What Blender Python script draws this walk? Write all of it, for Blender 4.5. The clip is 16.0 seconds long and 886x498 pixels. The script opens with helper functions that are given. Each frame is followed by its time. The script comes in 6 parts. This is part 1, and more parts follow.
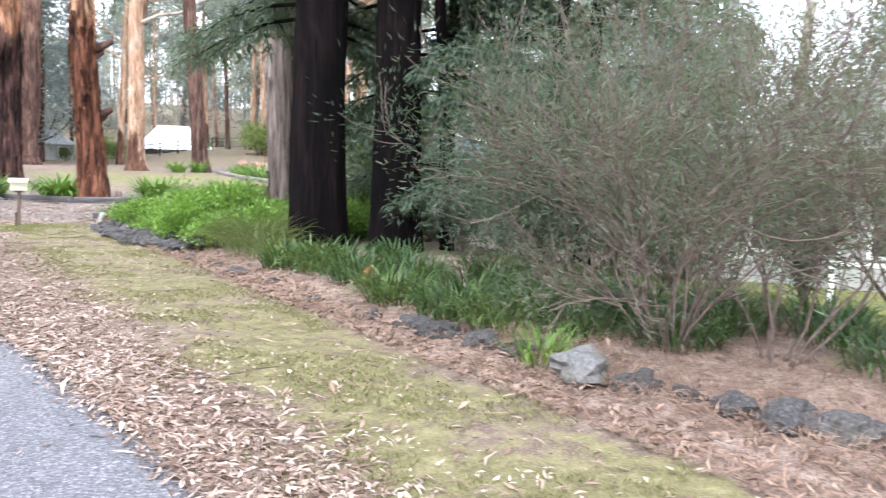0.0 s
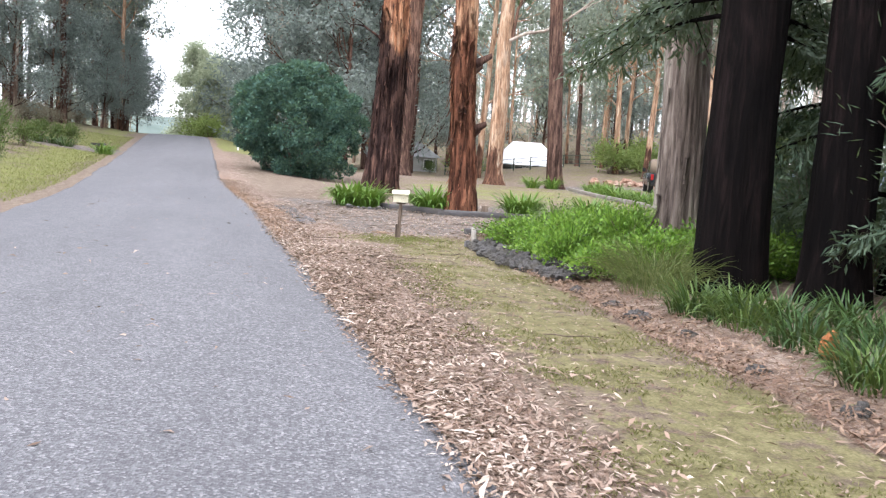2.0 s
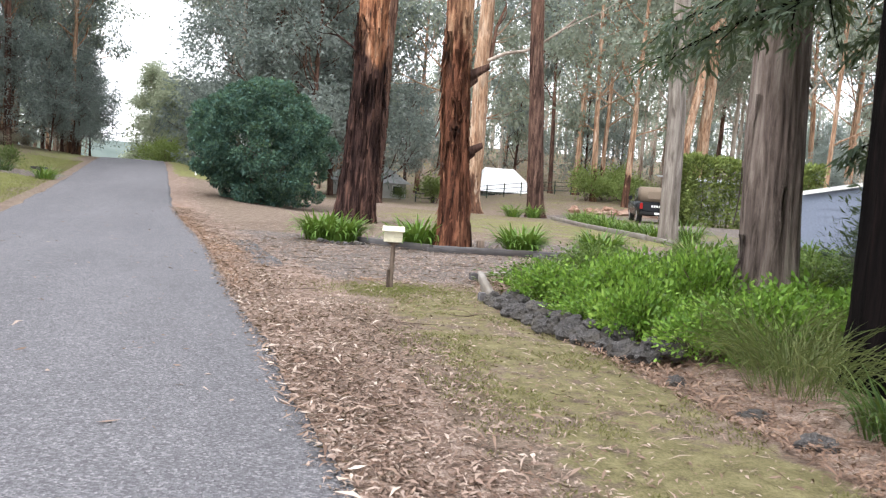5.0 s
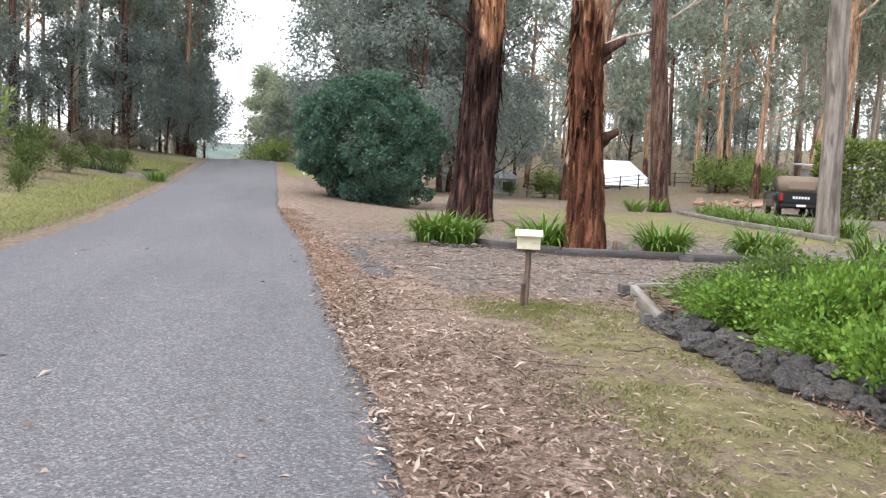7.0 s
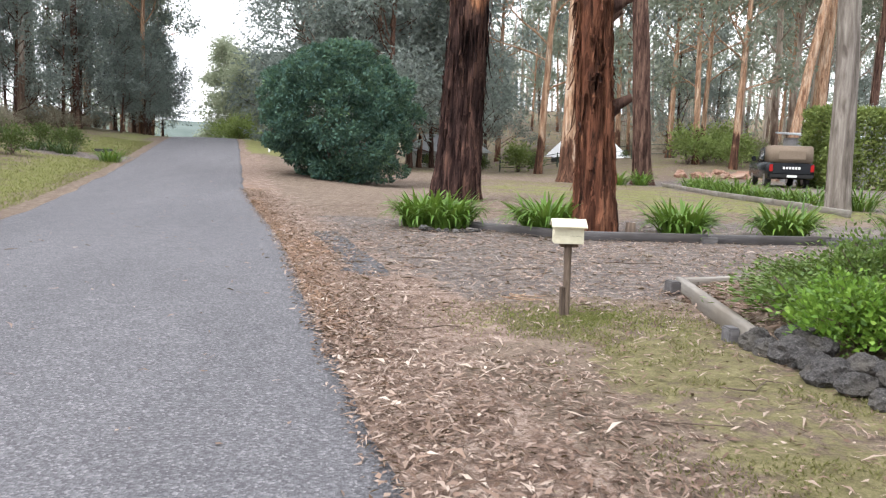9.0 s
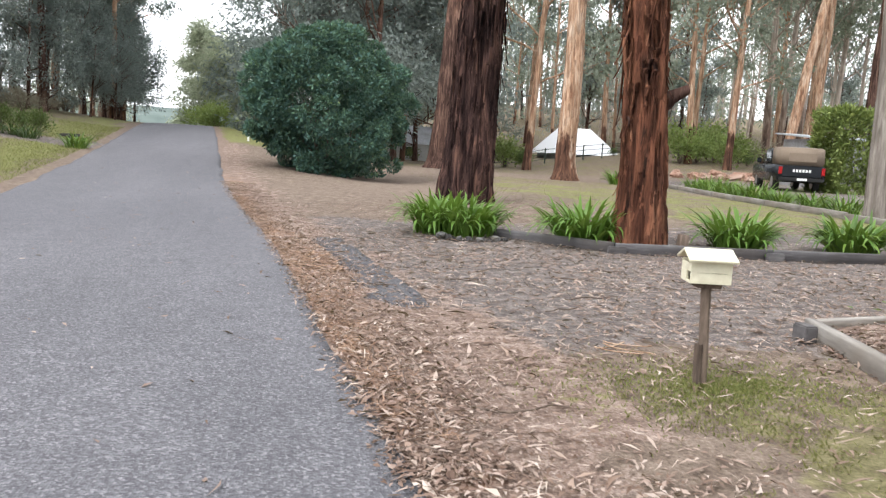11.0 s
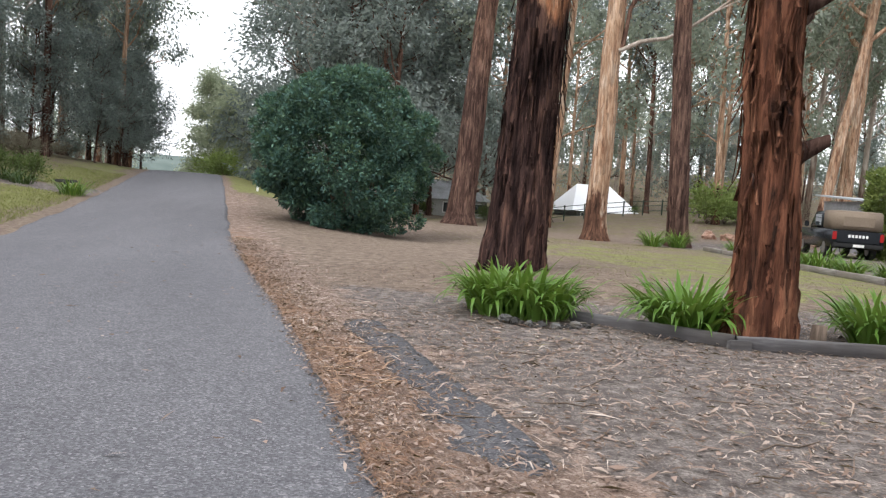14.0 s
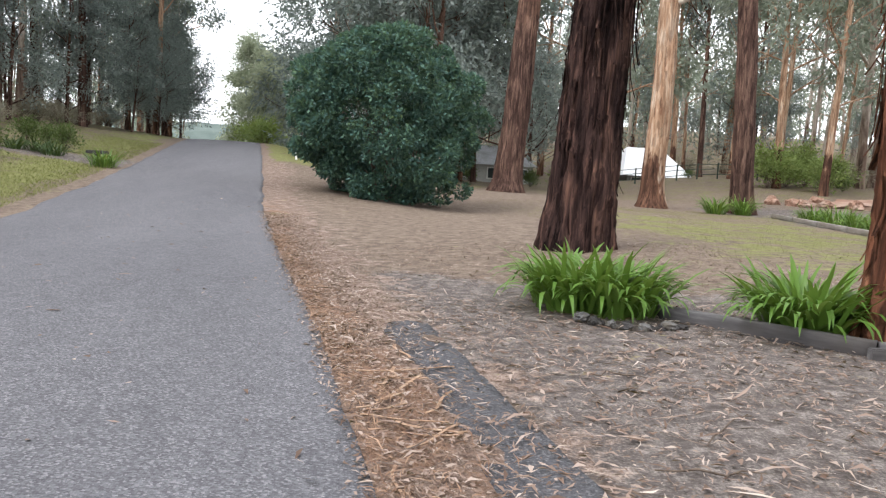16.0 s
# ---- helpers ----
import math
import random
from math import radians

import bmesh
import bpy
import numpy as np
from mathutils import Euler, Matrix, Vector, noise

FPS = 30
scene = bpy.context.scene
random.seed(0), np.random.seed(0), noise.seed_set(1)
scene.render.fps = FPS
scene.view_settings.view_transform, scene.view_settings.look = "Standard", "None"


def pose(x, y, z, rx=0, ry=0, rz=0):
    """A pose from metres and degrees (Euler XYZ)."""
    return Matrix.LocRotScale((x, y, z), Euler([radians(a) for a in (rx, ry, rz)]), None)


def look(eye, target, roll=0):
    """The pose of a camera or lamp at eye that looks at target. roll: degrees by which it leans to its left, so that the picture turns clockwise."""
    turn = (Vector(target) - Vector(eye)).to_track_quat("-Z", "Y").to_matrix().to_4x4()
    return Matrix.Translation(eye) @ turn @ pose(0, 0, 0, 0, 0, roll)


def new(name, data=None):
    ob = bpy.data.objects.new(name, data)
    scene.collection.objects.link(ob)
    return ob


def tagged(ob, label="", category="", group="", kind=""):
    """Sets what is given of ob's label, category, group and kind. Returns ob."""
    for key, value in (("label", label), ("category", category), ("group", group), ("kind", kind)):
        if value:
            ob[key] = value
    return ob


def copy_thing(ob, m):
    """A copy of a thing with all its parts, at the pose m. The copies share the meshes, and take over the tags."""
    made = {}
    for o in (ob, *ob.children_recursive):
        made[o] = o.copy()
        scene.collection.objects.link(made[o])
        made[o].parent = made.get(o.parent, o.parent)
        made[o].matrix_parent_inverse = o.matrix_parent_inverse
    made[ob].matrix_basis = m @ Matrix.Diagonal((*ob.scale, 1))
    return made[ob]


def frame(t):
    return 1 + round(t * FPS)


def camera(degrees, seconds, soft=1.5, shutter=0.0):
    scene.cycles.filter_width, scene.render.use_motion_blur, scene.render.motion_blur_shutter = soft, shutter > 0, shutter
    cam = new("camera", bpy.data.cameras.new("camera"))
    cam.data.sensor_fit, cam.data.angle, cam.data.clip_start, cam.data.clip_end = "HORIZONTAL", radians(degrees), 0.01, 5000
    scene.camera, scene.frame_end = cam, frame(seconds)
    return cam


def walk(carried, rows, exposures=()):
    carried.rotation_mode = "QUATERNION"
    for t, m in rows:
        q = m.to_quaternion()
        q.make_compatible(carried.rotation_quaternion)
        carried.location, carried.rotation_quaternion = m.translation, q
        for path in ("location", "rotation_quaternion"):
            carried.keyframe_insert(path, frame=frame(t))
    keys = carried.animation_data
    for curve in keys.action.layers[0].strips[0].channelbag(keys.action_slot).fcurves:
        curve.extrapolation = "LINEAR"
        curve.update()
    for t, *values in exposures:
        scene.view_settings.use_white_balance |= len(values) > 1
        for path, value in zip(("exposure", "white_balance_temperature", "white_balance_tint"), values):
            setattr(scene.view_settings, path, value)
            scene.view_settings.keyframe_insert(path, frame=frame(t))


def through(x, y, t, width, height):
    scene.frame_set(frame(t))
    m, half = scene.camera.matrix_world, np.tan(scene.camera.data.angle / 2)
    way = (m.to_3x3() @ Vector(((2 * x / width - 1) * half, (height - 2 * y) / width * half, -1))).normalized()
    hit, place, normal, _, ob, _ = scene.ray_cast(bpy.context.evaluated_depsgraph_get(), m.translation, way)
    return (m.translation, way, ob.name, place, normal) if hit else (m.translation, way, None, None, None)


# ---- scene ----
cam = camera(56.9, 16.0, soft=1.25, shutter=0.2)
PATH = [
    (0, (1.569, -0.504, 1.466), (2.693, 1.136, 1.247), 1.8),
    (0.5, (1.615, -0.119, 1.45), (2.478, 1.67, 1.217), 2.4),
    (1, (1.57, 0.311, 1.426), (2.275, 2.169, 1.197), 3.5),
    (1.5, (1.52, 0.837, 1.452), (1.991, 2.768, 1.229), 3.8),
    (2, (1.522, 1.397, 1.453), (1.906, 3.348, 1.239), 3.7),
    (2.5, (1.448, 1.898, 1.432), (1.869, 3.838, 1.197), 4.2),
    (3, (1.434, 2.493, 1.433), (1.881, 4.427, 1.193), 4.0),
    (3.2, (1.449, 2.716, 1.461), (1.906, 4.648, 1.22), 3.8),
    (5.3, (1.584, 5.044, 1.43), (2.051, 6.984, 1.292), 3.9),
    (5.5, (1.596, 5.265, 1.413), (2.014, 7.216, 1.268), 3.5),
    (6, (1.61, 5.837, 1.435), (1.853, 7.816, 1.277), 2.9),
    (6.5, (1.596, 6.421, 1.42), (1.842, 8.399, 1.254), 3.0),
    (7, (1.63, 6.962, 1.407), (1.841, 8.944, 1.236), 2.7),
    (7.5, (1.584, 7.442, 1.395), (1.818, 9.42, 1.212), 3.2),
    (8, (1.562, 8.018, 1.391), (1.798, 9.991, 1.163), 0.5),
    (8.5, (1.478, 8.499, 1.423), (1.721, 10.47, 1.191), 0.9),
    (8.7, (1.44, 8.688, 1.412), (1.704, 10.657, 1.184), 1.3),
    (10.8, (1.019, 11.113, 1.421), (1.374, 13.064, 1.159), 2.7),
    (11, (0.951, 11.254, 1.423), (1.31, 13.206, 1.18), 3.1),
    (11.5, (0.763, 11.646, 1.445), (1.141, 13.606, 1.33), 3.3),
    (12, (0.742, 12.153, 1.46), (1.126, 14.114, 1.372), 2.9),
    (12.5, (0.704, 12.614, 1.439), (1.092, 14.574, 1.358), 3.3),
    (13, (0.676, 13.156, 1.457), (1.071, 15.115, 1.362), 3.1),
    (13.5, (0.698, 13.665, 1.48), (1.02, 15.636, 1.374), 2.8),
    (14, (0.679, 14.13, 1.448), (1.023, 16.097, 1.333), 4.3),
    (14.5, (0.71, 14.627, 1.471), (1.016, 16.599, 1.337), 4.1),
    (15, (0.76, 15.083, 1.5), (0.923, 17.071, 1.345), 3.9),
    (15.5, (0.781, 15.519, 1.494), (1.027, 17.496, 1.323), 4.1),
    (16, (0.787, 15.95, 1.528), (1.033, 17.924, 1.321), 3.6),
]
walk(cam, [(t, look(eye, target, roll)) for t, eye, target, roll in PATH],
     exposures=((0, 2.08, 5850, 13), (1.5, 1.78, 6050, 13), (3, 1.57, 6300, 13), (5.5, 1.37, 6350, 12), (8.5, 1.30, 6350, 12), (11, 1.28, 6350, 11), (12, 0.94, 6350, 11), (13, 0.76, 6350, 11), (14.5, 1.03, 6350, 11), (16, 1.10, 6350, 11)))

# world: bright overcast sky
SUN_EL, SUN_AZ = 52.0, 235.0
world = bpy.data.worlds.new("world")
scene.world = world
world.use_nodes = True
wn = world.node_tree
sky = wn.nodes.new("ShaderNodeTexSky")
sky.sky_type = 'NISHITA'
sky.sun_disc = False
sky.sun_elevation, sky.sun_rotation = radians(SUN_EL), radians(SUN_AZ)
sky.air_density, sky.dust_density = 1.0, 4.0
grey = wn.nodes.new("ShaderNodeHueSaturation")
grey.inputs["Saturation"].default_value = 0.12
wn.links.new(sky.outputs[0], grey.inputs["Color"])
cloud = wn.nodes.new("ShaderNodeMix")
cloud.data_type = 'RGBA'
cloud.inputs["Factor"].default_value = 0.75
cloud.inputs["B"].default_value = (7.6, 7.8, 8.1, 1)
wn.links.new(grey.outputs[0], cloud.inputs["A"])
wn.links.new(cloud.outputs["Result"], wn.nodes["Background"].inputs["Color"])
wn.nodes["Background"].inputs["Strength"].default_value = 0.15
sun_data = bpy.data.lights.new("sun", 'SUN')
sun_data.energy, sun_data.angle, sun_data.color = 0.9, radians(25), (1.0, 0.96, 0.9)
sun = new("sun", sun_data)
sun.matrix_world = look((0, 0, 30), (30 * math.sin(radians(SUN_AZ - 180)) * 0.8, 30 * math.cos(radians(SUN_AZ - 180)) * 0.8, 0))


# ---------- materials ----------
def rgb(c):
    return (c[0], c[1], c[2], 1)


def ramp_node(nt, stops):
    r = nt.nodes.new("ShaderNodeValToRGB")
    el = r.color_ramp.elements
    while len(el) < len(stops):
        el.new(0.5)
    for e, (p, c) in zip(el, stops):
        e.position, e.color = p, rgb(c)
    return r


def noise_node(nt, vec, scale, detail=5, rough=0.6, stretch=(1, 1, 1), dist=0.0):
    mp = nt.nodes.new("ShaderNodeMapping")
    mp.inputs["Scale"].default_value = stretch
    nt.links.new(vec, mp.inputs["Vector"])
    n = nt.nodes.new("ShaderNodeTexNoise")
    n.inputs["Scale"].default_value, n.inputs["Detail"].default_value, n.inputs["Roughness"].default_value = scale, detail, rough
    n.inputs["Distortion"].default_value = dist
    nt.links.new(mp.outputs[0], n.inputs["Vector"])
    return n


def mix_col(nt, fac, a, b, blend='MIX'):
    m = nt.nodes.new("ShaderNodeMix")
    m.data_type, m.blend_type = 'RGBA', blend
    for key, v in (("Factor", fac), ("A", a), ("B", b)):
        if isinstance(v, (int, float)):
            m.inputs[key].default_value = v
        elif isinstance(v, tuple):
            m.inputs[key].default_value = rgb(v)
        else:
            nt.links.new(v, m.inputs[key])
    return m.outputs["Result"]


def maths(nt, op, a, b=0.0, clamp=False):
    m = nt.nodes.new("ShaderNodeMath")
    m.operation, m.use_clamp = op, clamp
    for i, v in enumerate((a, b)):
        if isinstance(v, (int, float)):
            m.inputs[i].default_value = v
        else:
            nt.links.new(v, m.inputs[i])
    return m.outputs[0]


def start(name, rough=0.8, metal=0.0, spec=0.3):
    m = bpy.data.materials.new(name)
    m.use_nodes = True
    nt = m.node_tree
    bsdf = nt.nodes["Principled BSDF"]
    bsdf.inputs["Roughness"].default_value = rough
    bsdf.inputs["Metallic"].default_value = metal
    bsdf.inputs["Specular IOR Level"].default_value = spec
    tc = nt.nodes.new("ShaderNodeTexCoord")
    return m, nt, bsdf, tc.outputs["Object"]


def bump(nt, bsdf, height, strength, distance):
    b = nt.nodes.new("ShaderNodeBump")
    b.inputs["Strength"].default_value, b.inputs["Distance"].default_value = strength, distance
    nt.links.new(height, b.inputs["Height"])
    nt.links.new(b.outputs[0], bsdf.inputs["Normal"])


def rough_mat(name, stops, scale, stain=None, rough=0.85, stretch=(1, 1, 1), bump_s=0.4, bump_d=0.01, metal=0.0, stain_scale=0.8, spec=0.3, obj_random=0.0):
    """A surface with fine grain from a noise ramp and broad stains on top."""
    m, nt, bsdf, vec = start(name, rough, metal, spec)
    n = noise_node(nt, vec, scale, 6, 0.65, stretch)
    r = ramp_node(nt, stops)
    nt.links.new(n.outputs["Fac"], r.inputs[0])
    col = r.outputs[0]
    if stain:
        n2 = noise_node(nt, vec, stain_scale, 4, 0.6)
        f = maths(nt, 'MULTIPLY', maths(nt, 'SUBTRACT', n2.outputs["Fac"], 0.42), 3.0, True)
        col = mix_col(nt, f, col, stain)
    if obj_random:
        info = nt.nodes.new("ShaderNodeObjectInfo")
        hsv = nt.nodes.new("ShaderNodeHueSaturation")
        nt.links.new(maths(nt, 'ADD', 1 - obj_random / 2, maths(nt, 'MULTIPLY', info.outputs["Random"], obj_random)), hsv.inputs["Value"])
        nt.links.new(col, hsv.inputs["Color"])
        col = hsv.outputs[0]
    nt.links.new(col, bsdf.inputs["Base Color"])
    bump(nt, bsdf, n.outputs["Fac"], bump_s, bump_d)
    return m


def leaf_mat(name, stops, rough=0.5, through=0.22, spec=0.3, glow=(0.25, 0.3, 0.05)):
    """Leaves, each with its own tone, that let some light through."""
    m, nt, bsdf, vec = start(name, rough, 0, spec)
    geo = nt.nodes.new("ShaderNodeNewGeometry")
    n = noise_node(nt, vec, 0.6, 2, 0.5)
    f = maths(nt, 'ADD', maths(nt, 'MULTIPLY', geo.outputs["Random Per Island"], 0.7), maths(nt, 'MULTIPLY', maths(nt, 'SUBTRACT', n.outputs["Fac"], 0.2), 0.5))
    r = ramp_node(nt, stops)
    nt.links.new(f, r.inputs[0])
    nt.links.new(r.outputs[0], bsdf.inputs["Base Color"])
    tr = nt.nodes.new("ShaderNodeBsdfTranslucent")
    nt.links.new(mix_col(nt, 0.5, r.outputs[0], glow), tr.inputs["Color"])
    mx = nt.nodes.new("ShaderNodeMixShader")
    mx.inputs[0].default_value = through
    nt.links.new(bsdf.outputs[0], mx.inputs[1])
    nt.links.new(tr.outputs[0], mx.inputs[2])
    nt.links.new(mx.outputs[0], nt.nodes["Material Output"].inputs["Surface"])
    return m


def bark_mat(name, low, high, z_turn, soft, streak=9.0, patch=None, plates=0.0):
    """Stringy bark: long vertical streaks; rough dark bark below z_turn, smooth shed bark above."""
    m, nt, bsdf, vec = start(name, 0.95, 0, 0.06)
    fine = noise_node(nt, vec, streak, 7, 0.7, (1, 1, 0.09), 0.6)
    broad = noise_node(nt, vec, 2.2, 4, 0.6, (1, 1, 0.3))
    sep = nt.nodes.new("ShaderNodeSeparateXYZ")
    nt.links.new(vec, sep.inputs[0])
    lo, hi = ramp_node(nt, low), ramp_node(nt, high)
    f = maths(nt, 'ADD', fine.outputs["Fac"], maths(nt, 'MULTIPLY', maths(nt, 'SUBTRACT', broad.outputs["Fac"], 0.5), 0.5))
    nt.links.new(f, lo.inputs[0])
    nt.links.new(f, hi.inputs[0])
    edge = maths(nt, 'ADD', sep.outputs["Z"], maths(nt, 'MULTIPLY', maths(nt, 'SUBTRACT', broad.outputs["Fac"], 0.5), 7.0))
    edge = maths(nt, 'ADD', edge, maths(nt, 'MULTIPLY', sep.outputs["X"], 1.6))
    k = maths(nt, 'DIVIDE', maths(nt, 'SUBTRACT', edge, z_turn), soft, True)
    col = mix_col(nt, k, lo.outputs[0], hi.outputs[0])
    if patch:
        pn = noise_node(nt, vec, 3.1, 3, 0.5, (1, 1, 0.22), 0.4)
        col = mix_col(nt, maths(nt, 'MULTIPLY', maths(nt, 'SUBTRACT', pn.outputs["Fac"], 0.57), 9.0, True), col, patch)
    height = fine.outputs["Fac"]
    if plates:
        mp = nt.nodes.new("ShaderNodeMapping")
        mp.inputs["Scale"].default_value = (1, 1, 0.16)
        nt.links.new(vec, mp.inputs["Vector"])
        vo = nt.nodes.new("ShaderNodeTexVoronoi")
        vo.inputs["Scale"].default_value = 13
        warp = nt.nodes.new("ShaderNodeVectorMath")
        warp.operation = 'MULTIPLY_ADD'
        warp.inputs[1].default_value = (0.16, 0.16, 0.10)
        nt.links.new(fine.outputs["Color"], warp.inputs[0])
        nt.links.new(mp.outputs[0], warp.inputs[2])
        nt.links.new(warp.outputs[0], vo.inputs["Vector"])
        sc = nt.nodes.new("ShaderNodeSeparateColor")
        nt.links.new(vo.outputs["Color"], sc.inputs[0])
        shade = ramp_node(nt, [(0.0, (1 - plates, 1 - plates * 1.04, 1 - plates)), (0.5, (1.0, 0.98, 0.97)), (1.0, (1 + plates * 0.7, 1 + plates * 0.62, 1 + plates * 0.58))])
        nt.links.new(sc.outputs[0], shade.inputs[0])
        col = mix_col(nt, 1.0, col, shade.outputs[0], 'MULTIPLY')
        height = maths(nt, 'ADD', height, maths(nt, 'MULTIPLY', sc.outputs[0], 0.5))
    nt.links.new(col, bsdf.inputs["Base Color"])
    bump(nt, bsdf, height, 1.0, 0.06)
    return m


def plain(name, col, rough=0.5, metal=0.0, spec=0.4, vary=0.12, scale=14.0, bump_s=0.1):
    a = tuple(c * (1 - vary) for c in col)
    b = tuple(min(1, c * (1 + vary)) for c in col)
    return rough_mat(name, [(0.3, a), (0.7, b)], scale, None, rough, (1, 1, 1), bump_s, 0.003, metal, spec=spec)


def asphalt_mat(name="asphalt", tone=1.0):
    m, nt, bsdf, vec = start(name, 0.78, 0, 0.35)
    v = nt.nodes.new("ShaderNodeTexVoronoi")
    v.inputs["Scale"].default_value = 75
    nt.links.new(vec, v.inputs["Vector"])
    r = ramp_node(nt, [(0.0, (0.068, 0.067, 0.073)), (0.45, (0.108, 0.106, 0.114)), (0.85, (0.158, 0.155, 0.165)), (1.0, (0.25, 0.245, 0.25))])
    sep = nt.nodes.new("ShaderNodeSeparateColor")
    nt.links.new(v.outputs["Color"], sep.inputs[0])
    nt.links.new(sep.outputs[0], r.inputs[0])
    broad = noise_node(nt, vec, 0.35, 5, 0.6, (1.6, 0.35, 1))
    b2 = noise_node(nt, vec, 5.0, 5, 0.7)
    f = maths(nt, 'ADD', maths(nt, 'MULTIPLY', broad.outputs["Fac"], 0.6), maths(nt, 'MULTIPLY', b2.outputs["Fac"], 0.4))
    k = ramp_node(nt, [(0.3, (0.72 * tone, 0.72 * tone, 0.74 * tone)), (0.7, (1.25 * tone, 1.24 * tone, 1.25 * tone))])
    nt.links.new(f, k.inputs[0])
    nt.links.new(mix_col(nt, 1.0, r.outputs[0], k.outputs[0], 'MULTIPLY'), bsdf.inputs["Base Color"])
    bump(nt, bsdf, v.outputs["Distance"], 0.7, 0.006)
    return m


def ground_mat():
    """Earth, leaf mould, bare grey gravel and thin grass, laid by the plan's zones and broken up by noise."""
    m, nt, bsdf, vec = start("ground_cover", 0.95, 0, 0.15)

    def zone(name):
        a = nt.nodes.new("ShaderNodeAttribute")
        a.attribute_name = name
        return a.outputs["Fac"]
    fine = noise_node(nt, vec, 46, 6, 0.8)
    mid = noise_node(nt, vec, 5.5, 6, 0.7)
    big = noise_node(nt, vec, 0.9, 4, 0.6)

    def tone(stops, src):
        r = ramp_node(nt, stops)
        nt.links.new(src, r.inputs[0])
        return r.outputs[0]
    blend = maths(nt, 'ADD', maths(nt, 'MULTIPLY', fine.outputs["Fac"], 0.55), maths(nt, 'MULTIPLY', mid.outputs["Fac"], 0.45))
    earth = tone([(0.38, (0.075, 0.054, 0.041)), (0.5, (0.165, 0.125, 0.097)), (0.62, (0.31, 0.25, 0.20))], blend)
    gravel = tone([(0.38, (0.054, 0.044, 0.040)), (0.5, (0.126, 0.107, 0.098)), (0.62, (0.33, 0.29, 0.262))], blend)
    litter = tone([(0.38, (0.070, 0.047, 0.037)), (0.49, (0.185, 0.130, 0.103)), (0.62, (0.42, 0.34, 0.29))], blend)
    grass = tone([(0.36, (0.062, 0.054, 0.027)), (0.5, (0.150, 0.134, 0.066)), (0.66, (0.28, 0.245, 0.14))], blend)
    lawn = tone([(0.36, (0.078, 0.080, 0.028)), (0.5, (0.170, 0.172, 0.064)), (0.66, (0.29, 0.285, 0.125))], blend)

    def mask(name):
        x = maths(nt, 'ADD', maths(nt, 'MULTIPLY', maths(nt, 'SUBTRACT', mid.outputs["Fac"], 0.5), 1.5), maths(nt, 'MULTIPLY', maths(nt, 'SUBTRACT', big.outputs["Fac"], 0.5), 1.6))
        y = maths(nt, 'ADD', zone(name), maths(nt, 'MULTIPLY', x, 1.15))
        return maths(nt, 'MULTIPLY', maths(nt, 'SUBTRACT', y, 0.38), 4.0, True)
    col = mix_col(nt, mask("gravel"), earth, gravel)
    col = mix_col(nt, mask("litter"), col, litter)
    needles = tone([(0.3, (0.10, 0.058, 0.042)), (0.5, (0.225, 0.135, 0.092)), (0.7, (0.39, 0.265, 0.19))], blend)
    col = mix_col(nt, mask("needles"), col, needles)
    col = mix_col(nt, mask("grass"), col, grass)
    col = mix_col(nt, mask("lawn"), col, lawn)
    nt.links.new(col, bsdf.inputs["Base Color"])
    bump(nt, bsdf, blend, 0.8, 0.012)
    return m


M_ASPHALT = asphalt_mat()
M_APRON = asphalt_mat("old_dusty_asphalt", 0.66)
M_GROUND = ground_mat()
M_BARK_RED = bark_mat("bark_red_brown", [(0.3, (0.030, 0.018, 0.014)), (0.5, (0.15, 0.065, 0.040)), (0.7, (0.30, 0.15, 0.09))],
                      [(0.3, (0.10, 0.05, 0.035)), (0.5, (0.36, 0.20, 0.12)), (0.7, (0.52, 0.36, 0.24))], 4.2, 1.2, 9, (0.05, 0.028, 0.022), 0.6)
M_BARK_DARK = bark_mat("bark_dark_stringy", [(0.32, (0.010, 0.007, 0.007)), (0.5, (0.045, 0.027, 0.024)), (0.6, (0.10, 0.058, 0.046)), (0.75, (0.22, 0.12, 0.085))],
                       [(0.3, (0.12, 0.05, 0.032)), (0.5, (0.35, 0.165, 0.09)), (0.7, (0.54, 0.35, 0.23))], 5.3, 1.0, 8, None, 0.6)
M_BARK_PALE = bark_mat("bark_pale_shed", [(0.3, (0.03, 0.02, 0.016)), (0.5, (0.12, 0.065, 0.045)), (0.7, (0.25, 0.14, 0.09))],
                       [(0.3, (0.17, 0.088, 0.055)), (0.5, (0.385, 0.25, 0.165)), (0.7, (0.56, 0.45, 0.35))], 1.6, 0.5, 6, None, 0.35)
M_BARK_BROWN = bark_mat("bark_brown", [(0.3, (0.025, 0.016, 0.014)), (0.5, (0.088, 0.053, 0.043)), (0.7, (0.20, 0.13, 0.10))],
                        [(0.3, (0.04, 0.025, 0.02)), (0.5, (0.13, 0.075, 0.055)), (0.7, (0.26, 0.17, 0.13))], 8.0, 2.0, 8, None, 0.45)
M_BARK_GREY = bark_mat("bark_grey_ribbed", [(0.3, (0.06, 0.046, 0.041)), (0.5, (0.21, 0.165, 0.145)), (0.7, (0.40, 0.34, 0.30))],
                       [(0.3, (0.06, 0.046, 0.04)), (0.5, (0.18, 0.14, 0.12)), (0.7, (0.33, 0.28, 0.25))], 4.0, 2.0, 11)
